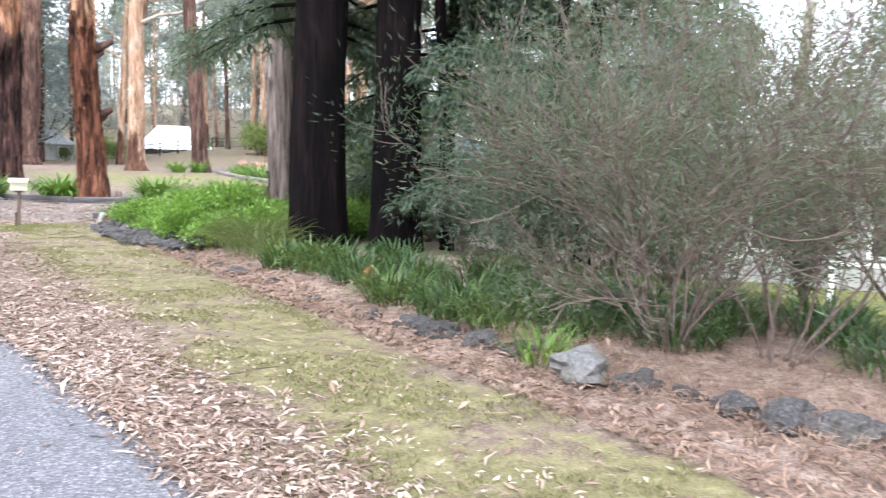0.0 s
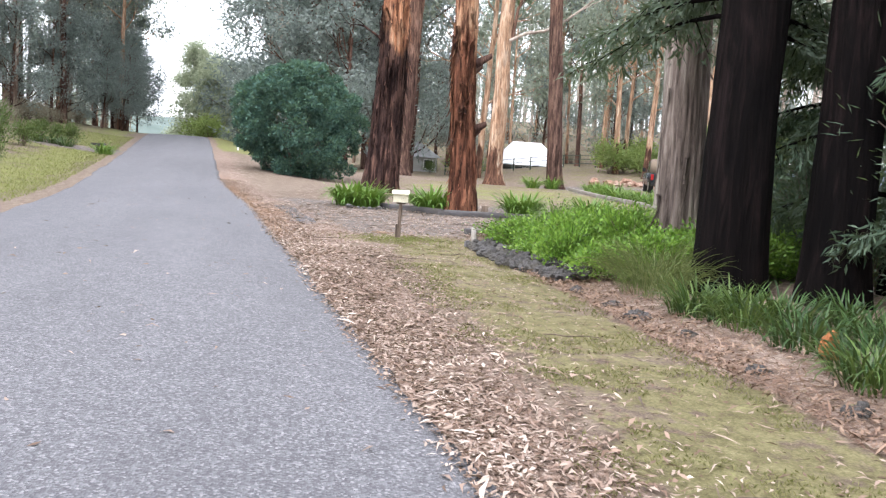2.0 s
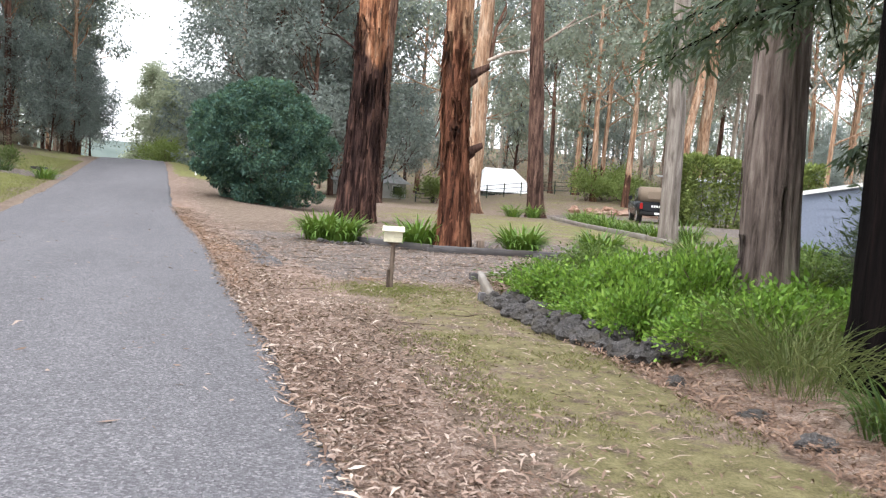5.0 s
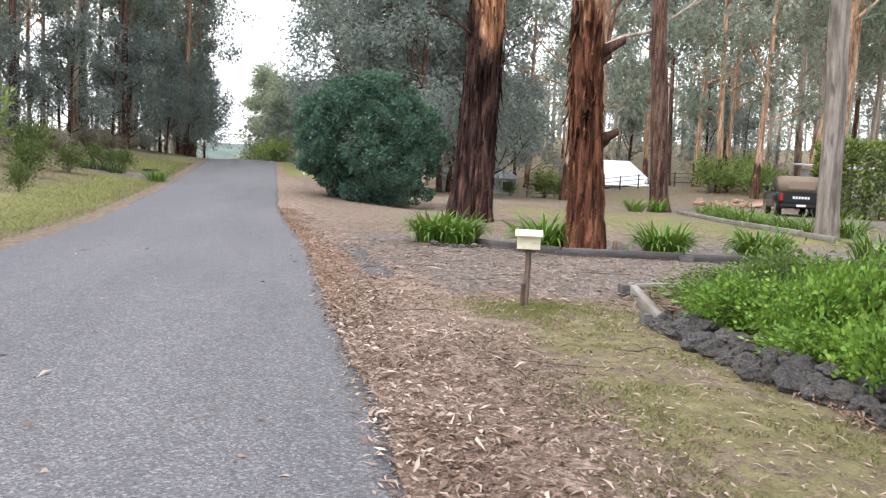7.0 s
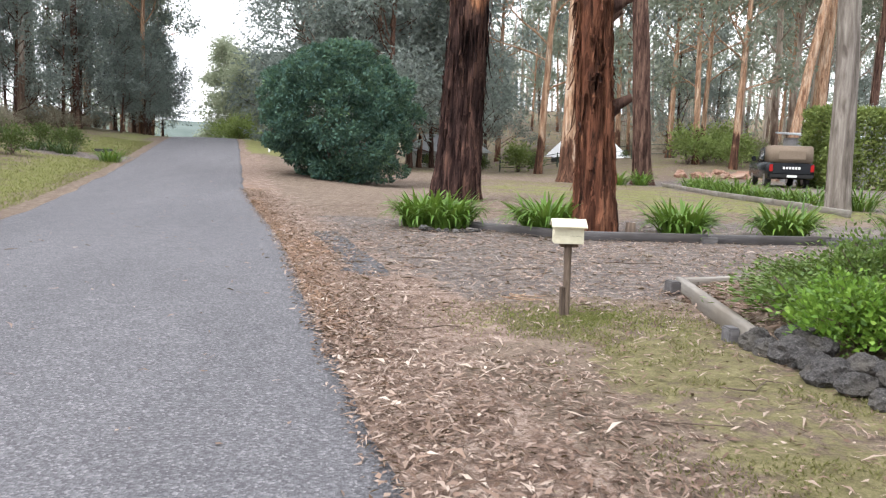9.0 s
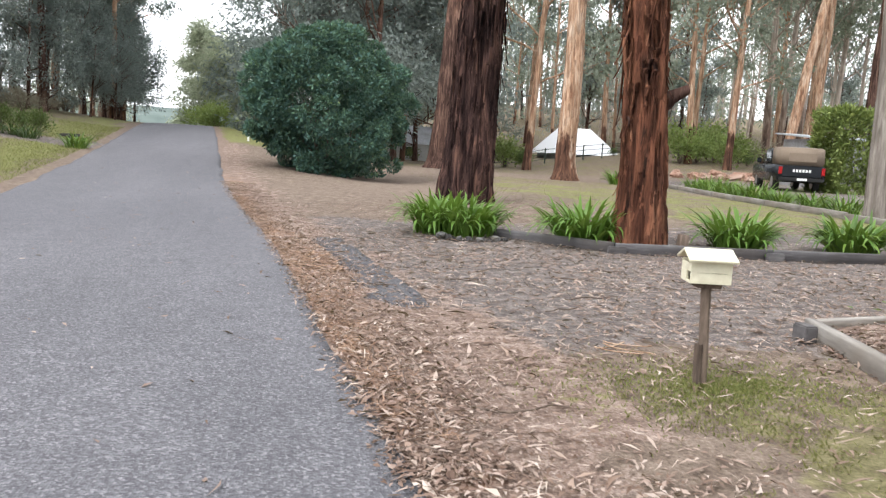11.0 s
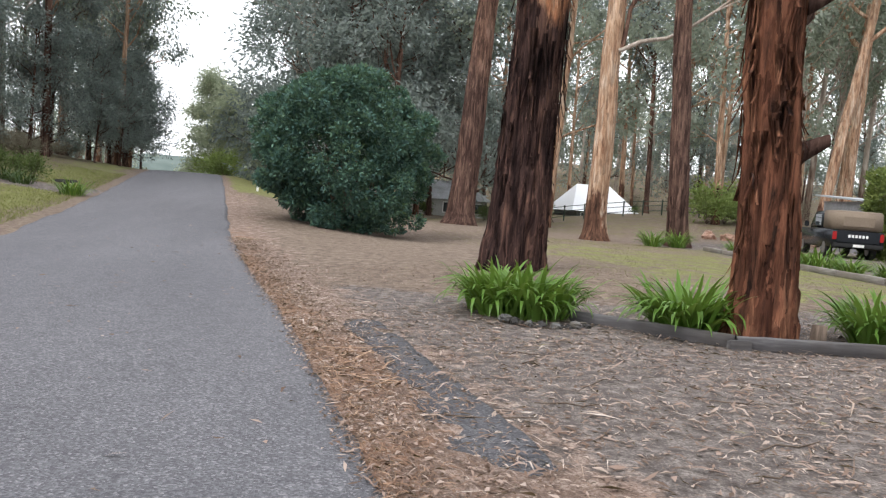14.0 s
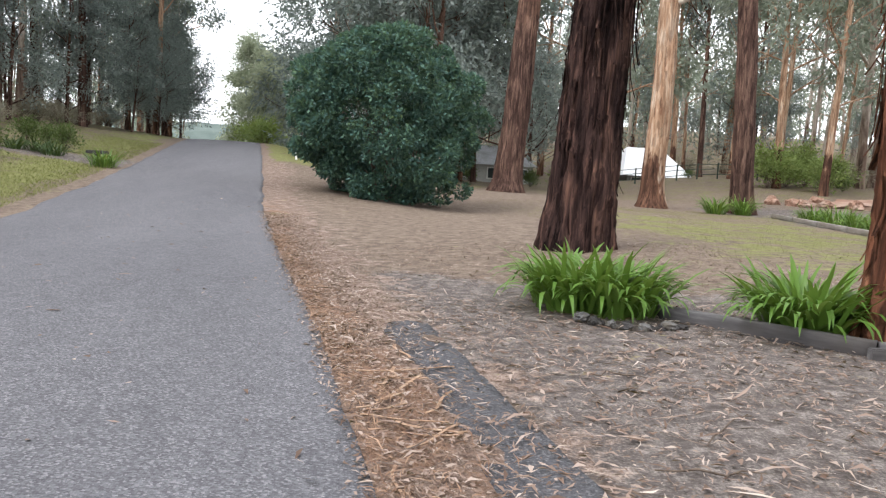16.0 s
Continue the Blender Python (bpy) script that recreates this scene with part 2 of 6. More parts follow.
M_BARK_SMOOTH = bark_mat("bark_smooth_grey", [(0.3, (0.10, 0.085, 0.072)), (0.5, (0.23, 0.20, 0.178)), (0.7, (0.38, 0.345, 0.31))],
                         [(0.3, (0.12, 0.10, 0.085)), (0.5, (0.26, 0.23, 0.20)), (0.7, (0.42, 0.385, 0.34))], 4.0, 2.0, 7, (0.13, 0.11, 0.095))
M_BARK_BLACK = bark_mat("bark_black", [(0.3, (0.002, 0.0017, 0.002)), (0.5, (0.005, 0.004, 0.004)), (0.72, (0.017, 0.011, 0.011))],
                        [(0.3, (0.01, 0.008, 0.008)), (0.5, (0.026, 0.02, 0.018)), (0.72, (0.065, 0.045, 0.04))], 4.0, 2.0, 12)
M_BARK_FAR = bark_mat("bark_forest", [(0.3, (0.05, 0.035, 0.028)), (0.5, (0.16, 0.11, 0.085)), (0.7, (0.30, 0.23, 0.18))],
                      [(0.3, (0.18, 0.14, 0.115)), (0.5, (0.38, 0.32, 0.27)), (0.7, (0.52, 0.46, 0.40))], 3.0, 2.5, 5)
M_TWIG = rough_mat("twig_brown", [(0.3, (0.06, 0.042, 0.034)), (0.7, (0.19, 0.14, 0.11))], 20, None, 0.9)
# gum and she-oak leaves, paled and greyed: distance haze is in the colour
M_LEAF_GUM = leaf_mat("leaf_gum_hazy", [(0.0, (0.11, 0.132, 0.108)), (0.5, (0.25, 0.282, 0.23)), (1.0, (0.43, 0.46, 0.395))], 0.5, 0.5, 0.3, (0.36, 0.42, 0.27))
M_LEAF_DARK = leaf_mat("leaf_sheoak_hazy", [(0.0, (0.098, 0.122, 0.118)), (0.5, (0.225, 0.262, 0.248)), (1.0, (0.38, 0.415, 0.388))], 0.6, 0.48, 0.3, (0.30, 0.37, 0.30))
M_LEAF_BUSH = leaf_mat("leaf_bush_glossy", [(0.0, (0.026, 0.060, 0.056)), (0.5, (0.058, 0.126, 0.110)), (0.85, (0.115, 0.205, 0.13)), (1.0, (0.24, 0.33, 0.12))], 0.55, 0.2, 0.25)
M_LEAF_BRIGHT = leaf_mat("leaf_groundcover", [(0.0, (0.045, 0.10, 0.016)), (0.35, (0.105, 0.215, 0.03)), (0.7, (0.19, 0.335, 0.05)), (1.0, (0.34, 0.48, 0.10))], 0.38, 0.28)
M_LEAF_STRAP = leaf_mat("leaf_strap", [(0.0, (0.040, 0.092, 0.018)), (0.5, (0.10, 0.20, 0.032)), (0.9, (0.21, 0.325, 0.058)), (1.0, (0.40, 0.41, 0.11))], 0.42, 0.25, 0.32)
# dark green strap leaf with the conifers' shade worked into its colour
M_LEAF_STRAP_SHADE = leaf_mat("leaf_strap_shaded", [(0.0, (0.015, 0.035, 0.012)), (0.5, (0.036, 0.078, 0.025)), (1.0, (0.10, 0.165, 0.052))], 0.4, 0.2)
M_LEAF_FEATHER = leaf_mat("leaf_feathery", [(0.0, (0.034, 0.058, 0.042)), (0.5, (0.085, 0.122, 0.09)), (1.0, (0.17, 0.215, 0.16))], 0.5, 0.3)
# darker copy of the feathery leaf, with deep shade put into the colour
M_LEAF_SHADE = leaf_mat("leaf_feathery_shaded", [(0.0, (0.022, 0.042, 0.028)), (0.5, (0.050, 0.080, 0.052)), (1.0, (0.10, 0.14, 0.092))], 0.5, 0.2)
M_LEAF_WISPY = leaf_mat("leaf_wispy", [(0.0, (0.055, 0.058, 0.042)), (0.4, (0.105, 0.112, 0.082)), (0.7, (0.13, 0.155, 0.102)), (1.0, (0.22, 0.225, 0.17))], 0.6, 0.3)
M_LEAF_LIME = leaf_mat("leaf_lime", [(0.0, (0.11, 0.165, 0.045)), (0.5, (0.23, 0.31, 0.10)), (1.0, (0.38, 0.44, 0.18))], 0.5, 0.4)
M_LEAF_YOUNG = leaf_mat("leaf_young_gum", [(0.0, (0.17, 0.20, 0.125)), (0.5, (0.29, 0.325, 0.225)), (1.0, (0.42, 0.45, 0.33))], 0.5, 0.65, 0.3, (0.5, 0.55, 0.38))
M_LEAF_SCRUB = leaf_mat("leaf_scrub", [(0.0, (0.13, 0.118, 0.086)), (0.5, (0.26, 0.235, 0.175)), (1.0, (0.40, 0.37, 0.29))], 0.7, 0.3, 0.2, (0.4, 0.37, 0.25))
M_LITTER = leaf_mat("dead_leaves", [(0.0, (0.065, 0.036, 0.027)), (0.35, (0.17, 0.108, 0.08)), (0.6, (0.29, 0.205, 0.165)), (0.85, (0.44, 0.35, 0.295)), (1.0, (0.70, 0.62, 0.56))], 0.7, 0.1)
M_LITTER_BIG = leaf_mat("bark_flakes", [(0.0, (0.14, 0.085, 0.06)), (0.4, (0.30, 0.21, 0.16)), (0.7, (0.50, 0.41, 0.34)), (1.0, (0.70, 0.62, 0.55))], 0.7, 0.05)
M_NEEDLES = leaf_mat("orange_needles", [(0.0, (0.12, 0.066, 0.043)), (0.5, (0.28, 0.165, 0.105)), (1.0, (0.48, 0.33, 0.225))], 0.8, 0.05)
M_LITTER_RED = leaf_mat("dead_needles", [(0.0, (0.095, 0.057, 0.042)), (0.5, (0.205, 0.128, 0.092)), (1.0, (0.38, 0.27, 0.20))], 0.8, 0.05)
M_GRASS = leaf_mat("grass_blades", [(0.0, (0.08, 0.080, 0.028)), (0.5, (0.165, 0.160, 0.062)), (1.0, (0.30, 0.265, 0.14))], 0.6, 0.3)
M_LAWN = leaf_mat("lawn_blades", [(0.0, (0.085, 0.10, 0.028)), (0.5, (0.185, 0.20, 0.064)), (1.0, (0.33, 0.315, 0.14))], 0.6, 0.3)
M_BARKSTRIP = rough_mat("shed_bark", [(0.3, (0.17, 0.09, 0.055)), (0.5, (0.40, 0.26, 0.17)), (0.7, (0.60, 0.46, 0.33))], 14, None, 0.8, (1, 1, 0.3))
M_ROCK = rough_mat("volcanic_rock", [(0.3, (0.022, 0.021, 0.022)), (0.5, (0.070, 0.066, 0.066)), (0.72, (0.17, 0.16, 0.155))], 16, (0.10, 0.09, 0.075), 0.95, bump_s=0.9, bump_d=0.03, obj_random=0.5)
M_ROCK_PALE = rough_mat("pale_rock", [(0.3, (0.09, 0.088, 0.088)), (0.7, (0.22, 0.215, 0.21))], 12, (0.12, 0.10, 0.07), 0.9, bump_s=0.7, bump_d=0.02)
M_SLEEPER = rough_mat("weathered_sleeper", [(0.3, (0.055, 0.052, 0.055)), (0.5, (0.115, 0.110, 0.115)), (0.72, (0.22, 0.21, 0.205))], 9, (0.07, 0.062, 0.058), 0.9, (0.12, 1, 1), 0.7, 0.012, obj_random=0.25)
M_SLEEPER_PALE = rough_mat("grey_timber", [(0.3, (0.16, 0.145, 0.13)), (0.5, (0.28, 0.26, 0.235)), (0.72, (0.42, 0.39, 0.35))], 9, (0.2, 0.17, 0.14), 0.9, (0.12, 1, 1), 0.6, 0.01, obj_random=0.2)
M_CREAM = rough_mat("cream_paint", [(0.3, (0.62, 0.585, 0.44)), (0.7, (0.73, 0.70, 0.55))], 22, (0.52, 0.48, 0.36), 0.6, bump_s=0.15, bump_d=0.003, stain_scale=5)
M_POST = rough_mat("weathered_post", [(0.3, (0.05, 0.036, 0.028)), (0.7, (0.20, 0.15, 0.115))], 14, None, 0.9, (1, 1, 0.12), 0.6, 0.01)
# near-black for the ute's bumper and for painted shade in the letterbox
M_DARK = plain("dark_bumper_and_shade", (0.02, 0.02, 0.02), 0.9)
M_SHED = plain("blue_grey_sheet", (0.20, 0.235, 0.31), 0.5, 0.1)
M_SHED_ROOF = plain("pale_grey_sheet_roof", (0.42, 0.45, 0.48), 0.45, 0.2)
M_WHITE_ROOF = plain("white_sheet_roof", (0.82, 0.83, 0.85), 0.4, 0.0, vary=0.04)
M_WALL = rough_mat("pale_weatherboard", [(0.3, (0.36, 0.36, 0.34)), (0.7, (0.47, 0.47, 0.44))], 8, (0.30, 0.29, 0.27), 0.7)
M_GREY_ROOF = rough_mat("grey_tile_roof", [(0.3, (0.20, 0.20, 0.21)), (0.7, (0.34, 0.34, 0.35))], 9, (0.16, 0.16, 0.15), 0.8)
M_WHITE = plain("white_trim", (0.78, 0.78, 0.75), 0.5)
M_FENCE = plain("dark_green_fence", (0.035, 0.055, 0.04), 0.6)
M_PAINT = plain("charcoal_car_paint", (0.030, 0.033, 0.038), 0.25, 0.5, vary=0.05)
M_CANVAS = rough_mat("tan_canvas", [(0.3, (0.17, 0.13, 0.095)), (0.7, (0.24, 0.19, 0.145))], 30, None, 0.85)
M_TYRE = plain("tyre_rubber", (0.018, 0.018, 0.018), 0.85)
M_ALLOY = plain("alloy", (0.35, 0.35, 0.36), 0.35, 0.8)
M_CHROME = plain("chrome", (0.6, 0.6, 0.62), 0.15, 1.0, vary=0.03)
M_RED = plain("red_lens", (0.35, 0.015, 0.015), 0.2)
M_TERRACOTTA = plain("terracotta", (0.34, 0.13, 0.05), 0.8)
M_CLAY = rough_mat("clay_rubble", [(0.3, (0.20, 0.10, 0.065)), (0.7, (0.42, 0.27, 0.20))], 5, (0.5, 0.4, 0.33), 0.95, bump_s=0.8, bump_d=0.08)


def glass_mat():
    m, nt, bsdf, vec = start("window_glass", 0.05, 0, 0.5)
    bsdf.inputs["Base Color"].default_value = (0.05, 0.06, 0.065, 1)
    return m


M_GLASS = glass_mat()


# ---------- building helpers ----------
def mesh_from(name, verts, faces, mat, smooth=False):
    """A mesh from arrays: faces all of one size."""
    v = np.asarray(verts, dtype=np.float32)
    f = np.asarray(faces, dtype=np.int32)
    me = bpy.data.meshes.new(name)
    k = f.shape[1]
    me.vertices.add(len(v))
    me.vertices.foreach_set("co", v.ravel())
    me.loops.add(f.size)
    me.loops.foreach_set("vertex_index", f.ravel())
    me.polygons.add(len(f))
    me.polygons.foreach_set("loop_start", np.arange(0, f.size, k, dtype=np.int32))
    if smooth:
        me.polygons.foreach_set("use_smooth", np.ones(len(f), dtype=bool))
    me.update(calc_edges=True)
    me.materials.append(mat)
    return me


def part(name, me, parent, label="", m=None):
    ob = new(name, me)
    ob.parent = parent
    if m is not None:
        ob.matrix_basis = m
    if label:
        tagged(ob, label)
    return ob


def part_bm(name, bm, mat, parent, label="", smooth=False, m=None):
    me = bpy.data.meshes.new(name)
    bm.to_mesh(me)
    bm.free()
    if smooth:
        me.polygons.foreach_set("use_smooth", np.ones(len(me.polygons), dtype=bool))
    me.materials.append(mat)
    return part(name, me, parent, label, m)


def thing(name, m, label, category, group="", kind=""):
    ob = new(name)
    ob.empty_display_size = 0.1
    ob.matrix_basis = m
    return tagged(ob, label, category, group, kind)


def box_bm(x0, y0, z0, x1, y1, z1, bevel=0.0, bm=None):
    bm = bm or bmesh.new()
    r = bmesh.ops.create_cube(bm, size=1)
    for v in r["verts"]:
        v.co = ((x0 + x1) / 2 + v.co.x * (x1 - x0), (y0 + y1) / 2 + v.co.y * (y1 - y0), (z0 + z1) / 2 + v.co.z * (z1 - z0))
    if bevel:
        es = {e for v in r["verts"] for e in v.link_edges}
        bmesh.ops.bevel(bm, geom=list(es), offset=bevel, segments=2, affect='EDGES')
    return bm


def ss(u):
    u = np.clip(u, 0, 1)
    return u * u * (3 - 2 * u)


def tube(points, radii, sides=8, rough=0.0, seed=0.0, stretch=0.35, freq=3.0, flake=0.0):
    """A tapered limb along points, its skin ridged along its length."""
    pts = [Vector(p) for p in points]
    verts, faces = [], []
    ref = Vector((1, 0, 0)) if abs((pts[-1] - pts[0]).normalized().x) < 0.8 else Vector((0, 1, 0))
    for i, p in enumerate(pts):
        d = (pts[min(i + 1, len(pts) - 1)] - pts[max(i - 1, 0)]).normalized()
        a = (ref - d * ref.dot(d)).normalized()
        b = d.cross(a)
        for j in range(sides):
            t = 2 * math.pi * j / sides
            r = radii[i]
            if rough:
                c, s = math.cos(t), math.sin(t)
                r *= 1 + rough * (noise.noise((c * freq + seed, s * freq, p.z * stretch)) + 0.6 * noise.noise((c * freq * 3, s * freq * 3 + seed, p.z * stretch * 2.5)) + 0.45 * noise.noise((c * freq * 8 + seed, s * freq * 8, p.z * stretch * 5)))
            if flake:
                c, s = math.cos(t), math.sin(t)
                w = noise.noise((c * 2.6 + seed, s * 2.6, p.z * 0.9)) + 0.55 * noise.noise((c * 7, s * 7 + seed, p.z * 1.6))
                r += flake * ((w * 2.4) % 1.0 - 0.5)
            verts.append(p + (a * math.cos(t) + b * math.sin(t)) * r)
    for i in range(len(pts) - 1):
        for j in range(sides):
            k = (j + 1) % sides
            faces.append((i * sides + j, i * sides + k, (i + 1) * sides + k, (i + 1) * sides + j))
    return [tuple(v) for v in verts], faces


def join_tubes(tubes):
    verts, faces = [], []
    for v, f in tubes:
        o = len(verts)
        verts.extend(v)
        faces.extend([tuple(i + o for i in q) for q in f])
    return verts, faces


def unit(a):
    return a / np.maximum(np.linalg.norm(a, axis=1, keepdims=True), 1e-9)


def leaf_quads(pos, dirs, length, width, rng, bend=0.15):
    """Pointed leaves: a folded kite each."""
    n = len(pos)
    d = unit(dirs)
    side = unit(np.cross(d, rng.normal(size=(n, 3))))
    up = np.cross(side, d)
    L = np.broadcast_to(np.asarray(length), (n,))[:, None] * rng.uniform(0.7, 1.25, (n, 1))
    W = np.broadcast_to(np.asarray(width), (n,))[:, None] * rng.uniform(0.7, 1.2, (n, 1))
    mid = pos + d * L * 0.45 + up * L * bend * 0.5
    tip = pos + d * L - up * L * bend
    v = np.stack([pos, mid + side * W / 2, tip, mid - side * W / 2], axis=1).reshape(-1, 3)
    f = np.arange(4 * n).reshape(n, 4)
    return v, f


def branching(rng, base, direction, length, radius, levels, splits=(3, 4), spread=0.7, up=0.15, droop=0.0, taper=0.6, seg=4, keep_twigs=True):
    """A limb that forks again and again: its tubes, and the twig ends with their directions."""
    tubes, ends = [], []

    def grow(p, d, ln, r, lev):
        pts, rad = [p], [r]
        q, e = Vector(p), Vector(d).normalized()
        for i in range(seg):
            e = (e + Vector(rng.normal(0, 0.16, 3)) + Vector((0, 0, up - droop * (levels - lev)))).normalized()
            q = q + e * ln / seg
            pts.append(q.copy())
            rad.append(max(r * (1 - (1 - taper) * (i + 1) / seg), 0.004))
        if lev > 0 or keep_twigs:
            tubes.append(tube(pts, rad, 6 if r > 0.05 else 3))
        if lev <= 0:
            for k in range(1, len(pts)):
                ends.append((pts[k], e))
            return
        for _ in range(int(rng.integers(splits[0], splits[1] + 1))):
            k = int(rng.integers(max(1, seg // 2), seg + 1))
            w = Vector(rng.normal(0, 1, 3))
            w = (w - e * w.dot(e)).normalized()
            grow(pts[k], (e + w * spread * float(rng.uniform(0.6, 1.3))), ln * float(rng.uniform(0.55, 0.8)), rad[k] * 0.62, lev - 1)
        if lev < levels:
            ends.append((pts[-1], e))
    grow(Vector(base), Vector(direction), length, radius, levels)
    return tubes, ends


def cloud(rng, ends, per, radius, length, width, droop=0.4, flat=0.7, follow=0.4, bend=0.15):
    """Leaves scattered round the twig ends."""
    p = np.array([tuple(e[0]) for e in ends])
    d = np.array([tuple(e[1]) for e in ends])
    pos = np.repeat(p, per, axis=0)
    dd = np.repeat(d, per, axis=0)
    n = len(pos)
    off = rng.normal(0, 1, (n, 3)) * np.array([1, 1, flat]) * radius * 0.6
    pos = pos + off
    dirs = dd * follow + unit(off) * 0.5 + rng.normal(0, 0.45, (n, 3)) + np.array([0, 0, -droop])
    return leaf_quads(pos, dirs, length, width, rng, bend)


# ---------- the lie of the land ----------
def road_right(y):
    y = np.asarray(y, dtype=float)
    return 2.97 - 0.1 * y - 0.5 * ss((y - 20) / 18) - 0.0002 * np.maximum(0, y - 40) ** 2


def road_left(y):
    return road_right(y) - 4.75


def road_z(y):
    y = np.asarray(y, dtype=float)
    return 2.2 * ss((y - 26) / 54) - 0.0016 * np.maximum(0, np.minimum(y, 170) - 82) ** 2


def land(x, y):
    """Height of the ground."""
    x, y = np.asarray(x, dtype=float), np.asarray(y, dtype=float)
    zr = road_z(y)
    xr, xl = road_right(y), road_left(y)
    right = 0.32 * ss((y - 22) / 7) * (1 - 0.35 * ss((x - 8) / 6)) + 0.16 * ss((x - 4.9) / 0.8) * (1 - ss((y - 17) / 1.5))
    right = right - 0.7 * ss((x - 8) / 6) * (1 - ss((y - 12) / 6)) + 1.3 * ss((y - 52) / 22) * ss((x - 16) / 14)
    right = right + 0.22 * ss((x - 18) / 3) * ss((y - 34) / 6)
    right = right - 0.28 * np.exp(-((x - 3.6) / 4.0) ** 2 - ((y - 42) / 6.0) ** 2)
    right = right - 6 * ss((y - 95) / 90) * (1 - ss((x - 2) / 12)) + 9 * ss((y - 84) / 90) * ss((x - 6) / 22)
    u = ss((x - xr - 0.7) / 6.0)
    z_right = zr * (1 - u) + right * u
    d = np.maximum(0, xl - x)
    z_left = zr + 0.105 * np.maximum(0, np.minimum(d, 14) - 1.2) + 0.03 * np.clip(d - 14, 0, 40)
    z = np.where(x > (xr + xl) / 2, z_right, z_left)
    on_road = (x < xr - 0.15) & (x > xl + 0.15)
    return z - np.where(on_road, 0.05, 0.0)


def gz(x, y):
    return float(land(x, y))


def steps(*spans):
    out = []
    for a, b, s in spans:
        out.append(np.arange(a, b, s))
    return np.concatenate(out)


def make_ground():
    xs = steps((-420, -60, 30), (-60, -14, 3), (-14, -6, 0.8), (-6, 1, 0.3), (1, 9, 0.14), (9, 30, 0.7), (30, 80, 4), (80, 441, 30))
    ys = steps((-120, -10, 13), (-10, 0, 0.6), (0, 30, 0.16), (30, 60, 0.6), (60, 110, 2), (110, 200, 8), (200, 900, 70))
    X, Y = np.meshgrid(xs, ys)
    Z = land(X, Y)
    near = np.exp(-((X - 4) / 12) ** 2) * (Y < 60)
    bumps = np.array([noise.noise((x * 1.3, y * 1.3, 0.0)) * 0.02 + noise.noise((x * 5, y * 5, 3.0)) * 0.008 for x, y in zip(X.ravel(), Y.ravel())]).reshape(X.shape)
    off = np.maximum(X - road_right(Y), road_left(Y) - X)
    Z = Z + bumps * ss((off - 0.1) / 0.6) - 0.012 * ss((0.1 - np.abs(off)) / 0.1) * near
    nx, ny = len(xs), len(ys)
    idx = np.arange(nx * ny).reshape(ny, nx)
    faces = np.stack([idx[:-1, :-1], idx[:-1, 1:], idx[1:, 1:], idx[1:, :-1]], axis=-1).reshape(-1, 4)
    me = mesh_from("ground", np.stack([X, Y, Z], axis=-1).reshape(-1, 3), faces, M_GROUND, True)
    xr, xl = road_right(Y), road_left(Y)
    d = X - xr
    verge = np.where(Y < 15, np.maximum(d - 0.5, X - 2.75), d - 1.1)
    litter = ss((d + 0.3) / 0.3) * (1 - ss(verge / 0.8)) * (1 - 0.55 * ss((Y - 16) / 4) * ss((d - 0.7) / 0.3))
    needles = 0.5 * ss((Y - 12.5) / 3) * (1 - ss((Y - 34) / 8)) * ss((d + 0.2) / 0.2) * (1 - ss((d - 0.30 - 0.25 * np.exp(-((Y - 20.5) / 2) ** 2)) / 0.35))
    litter = np.maximum(litter, ss((X - 4.55) / 0.4) * (1 - ss((X - 5.9) / 0.6)) * (1 - ss((Y - 14) / 1)))
    litter = np.maximum(litter, 0.85 * ss((X - 5.2) / 0.5) * (1 - ss((Y - 18) / 0.6)) * (1 - ss((X - 8.5) / 2)))
    grass = ss((X - 2.95) / 0.6) * (1 - ss((X - 4.6) / 0.5)) * (1 - ss((Y - 15.2) / 1.5)) * 0.66
    grass = np.maximum(grass, 0.62 * ss((X - 6.5) / 3) * ss((Y - 24.5) / 3) * (1 - ss((Y - 45) / 8)) * (0.6 + 0.4 * np.sin(Y * 0.55 + X * 0.1)))
    grass = np.maximum(grass, 0.45 * ss((X - 2.5) / 2) * ss((Y - 55) / 6))
    gravel = ss((d - 0.6) / 0.8) * ss((Y - 16.2) / 1.4) * (1 - ss((Y - 24.5 - 2.0 * ss((4 - X) / 3)) / 2.0))
    gravel = np.maximum(gravel, 0.9 * ss((X - 15.5) / 1.5) * ss((Y - 24) / 3) * (1 - ss((Y - 50) / 4)) * (1 - ss((X - 26) / 4)))
    gravel = np.maximum(gravel, 0.9 * (X < xl) * (1 - ss((np.abs(Y - 47.5 + (X + 6) * 0.1) - 1.3) / 0.7)))
    e = xl - X
    grass = np.maximum(grass, 0.6 * ss((e - 2.6) / 2.5) * (1 - ss((e - 14) / 6)))
    lawn = 0.72 * ss((e - 0.55) / 0.7) * (1 - 0.75 * ss((e - 2.4) / 3.2)) * (1 - ss((1.6 - np.abs(Y - 47.5 + (X + 6) * 0.1)) / 0.5))
    lawn = np.maximum(lawn, ss((X - 7.6) / 1.4) * (1 - ss((Y - 7.5) / 2)) * (Y < 10))
    lawn = np.maximum(lawn, 0.55 * ss((X - 5.5) / 3) * ss((Y - 25) / 3) * (1 - ss((Y - 40) / 5)) * (1 - ss((X - 15) / 2)))
    lawn = np.maximum(lawn, 0.9 * ss((Y - 52) / 4) * (d > 0.4) * (1 - ss((d - 2.6) / 1)))
    for name, arr in (("litter", litter), ("grass", grass), ("gravel", gravel), ("lawn", lawn), ("needles", needles)):
        at = me.attributes.new(name, 'FLOAT', 'POINT')
        at.data.foreach_set("value", np.clip(arr, 0, 1).astype(np.float32).ravel())
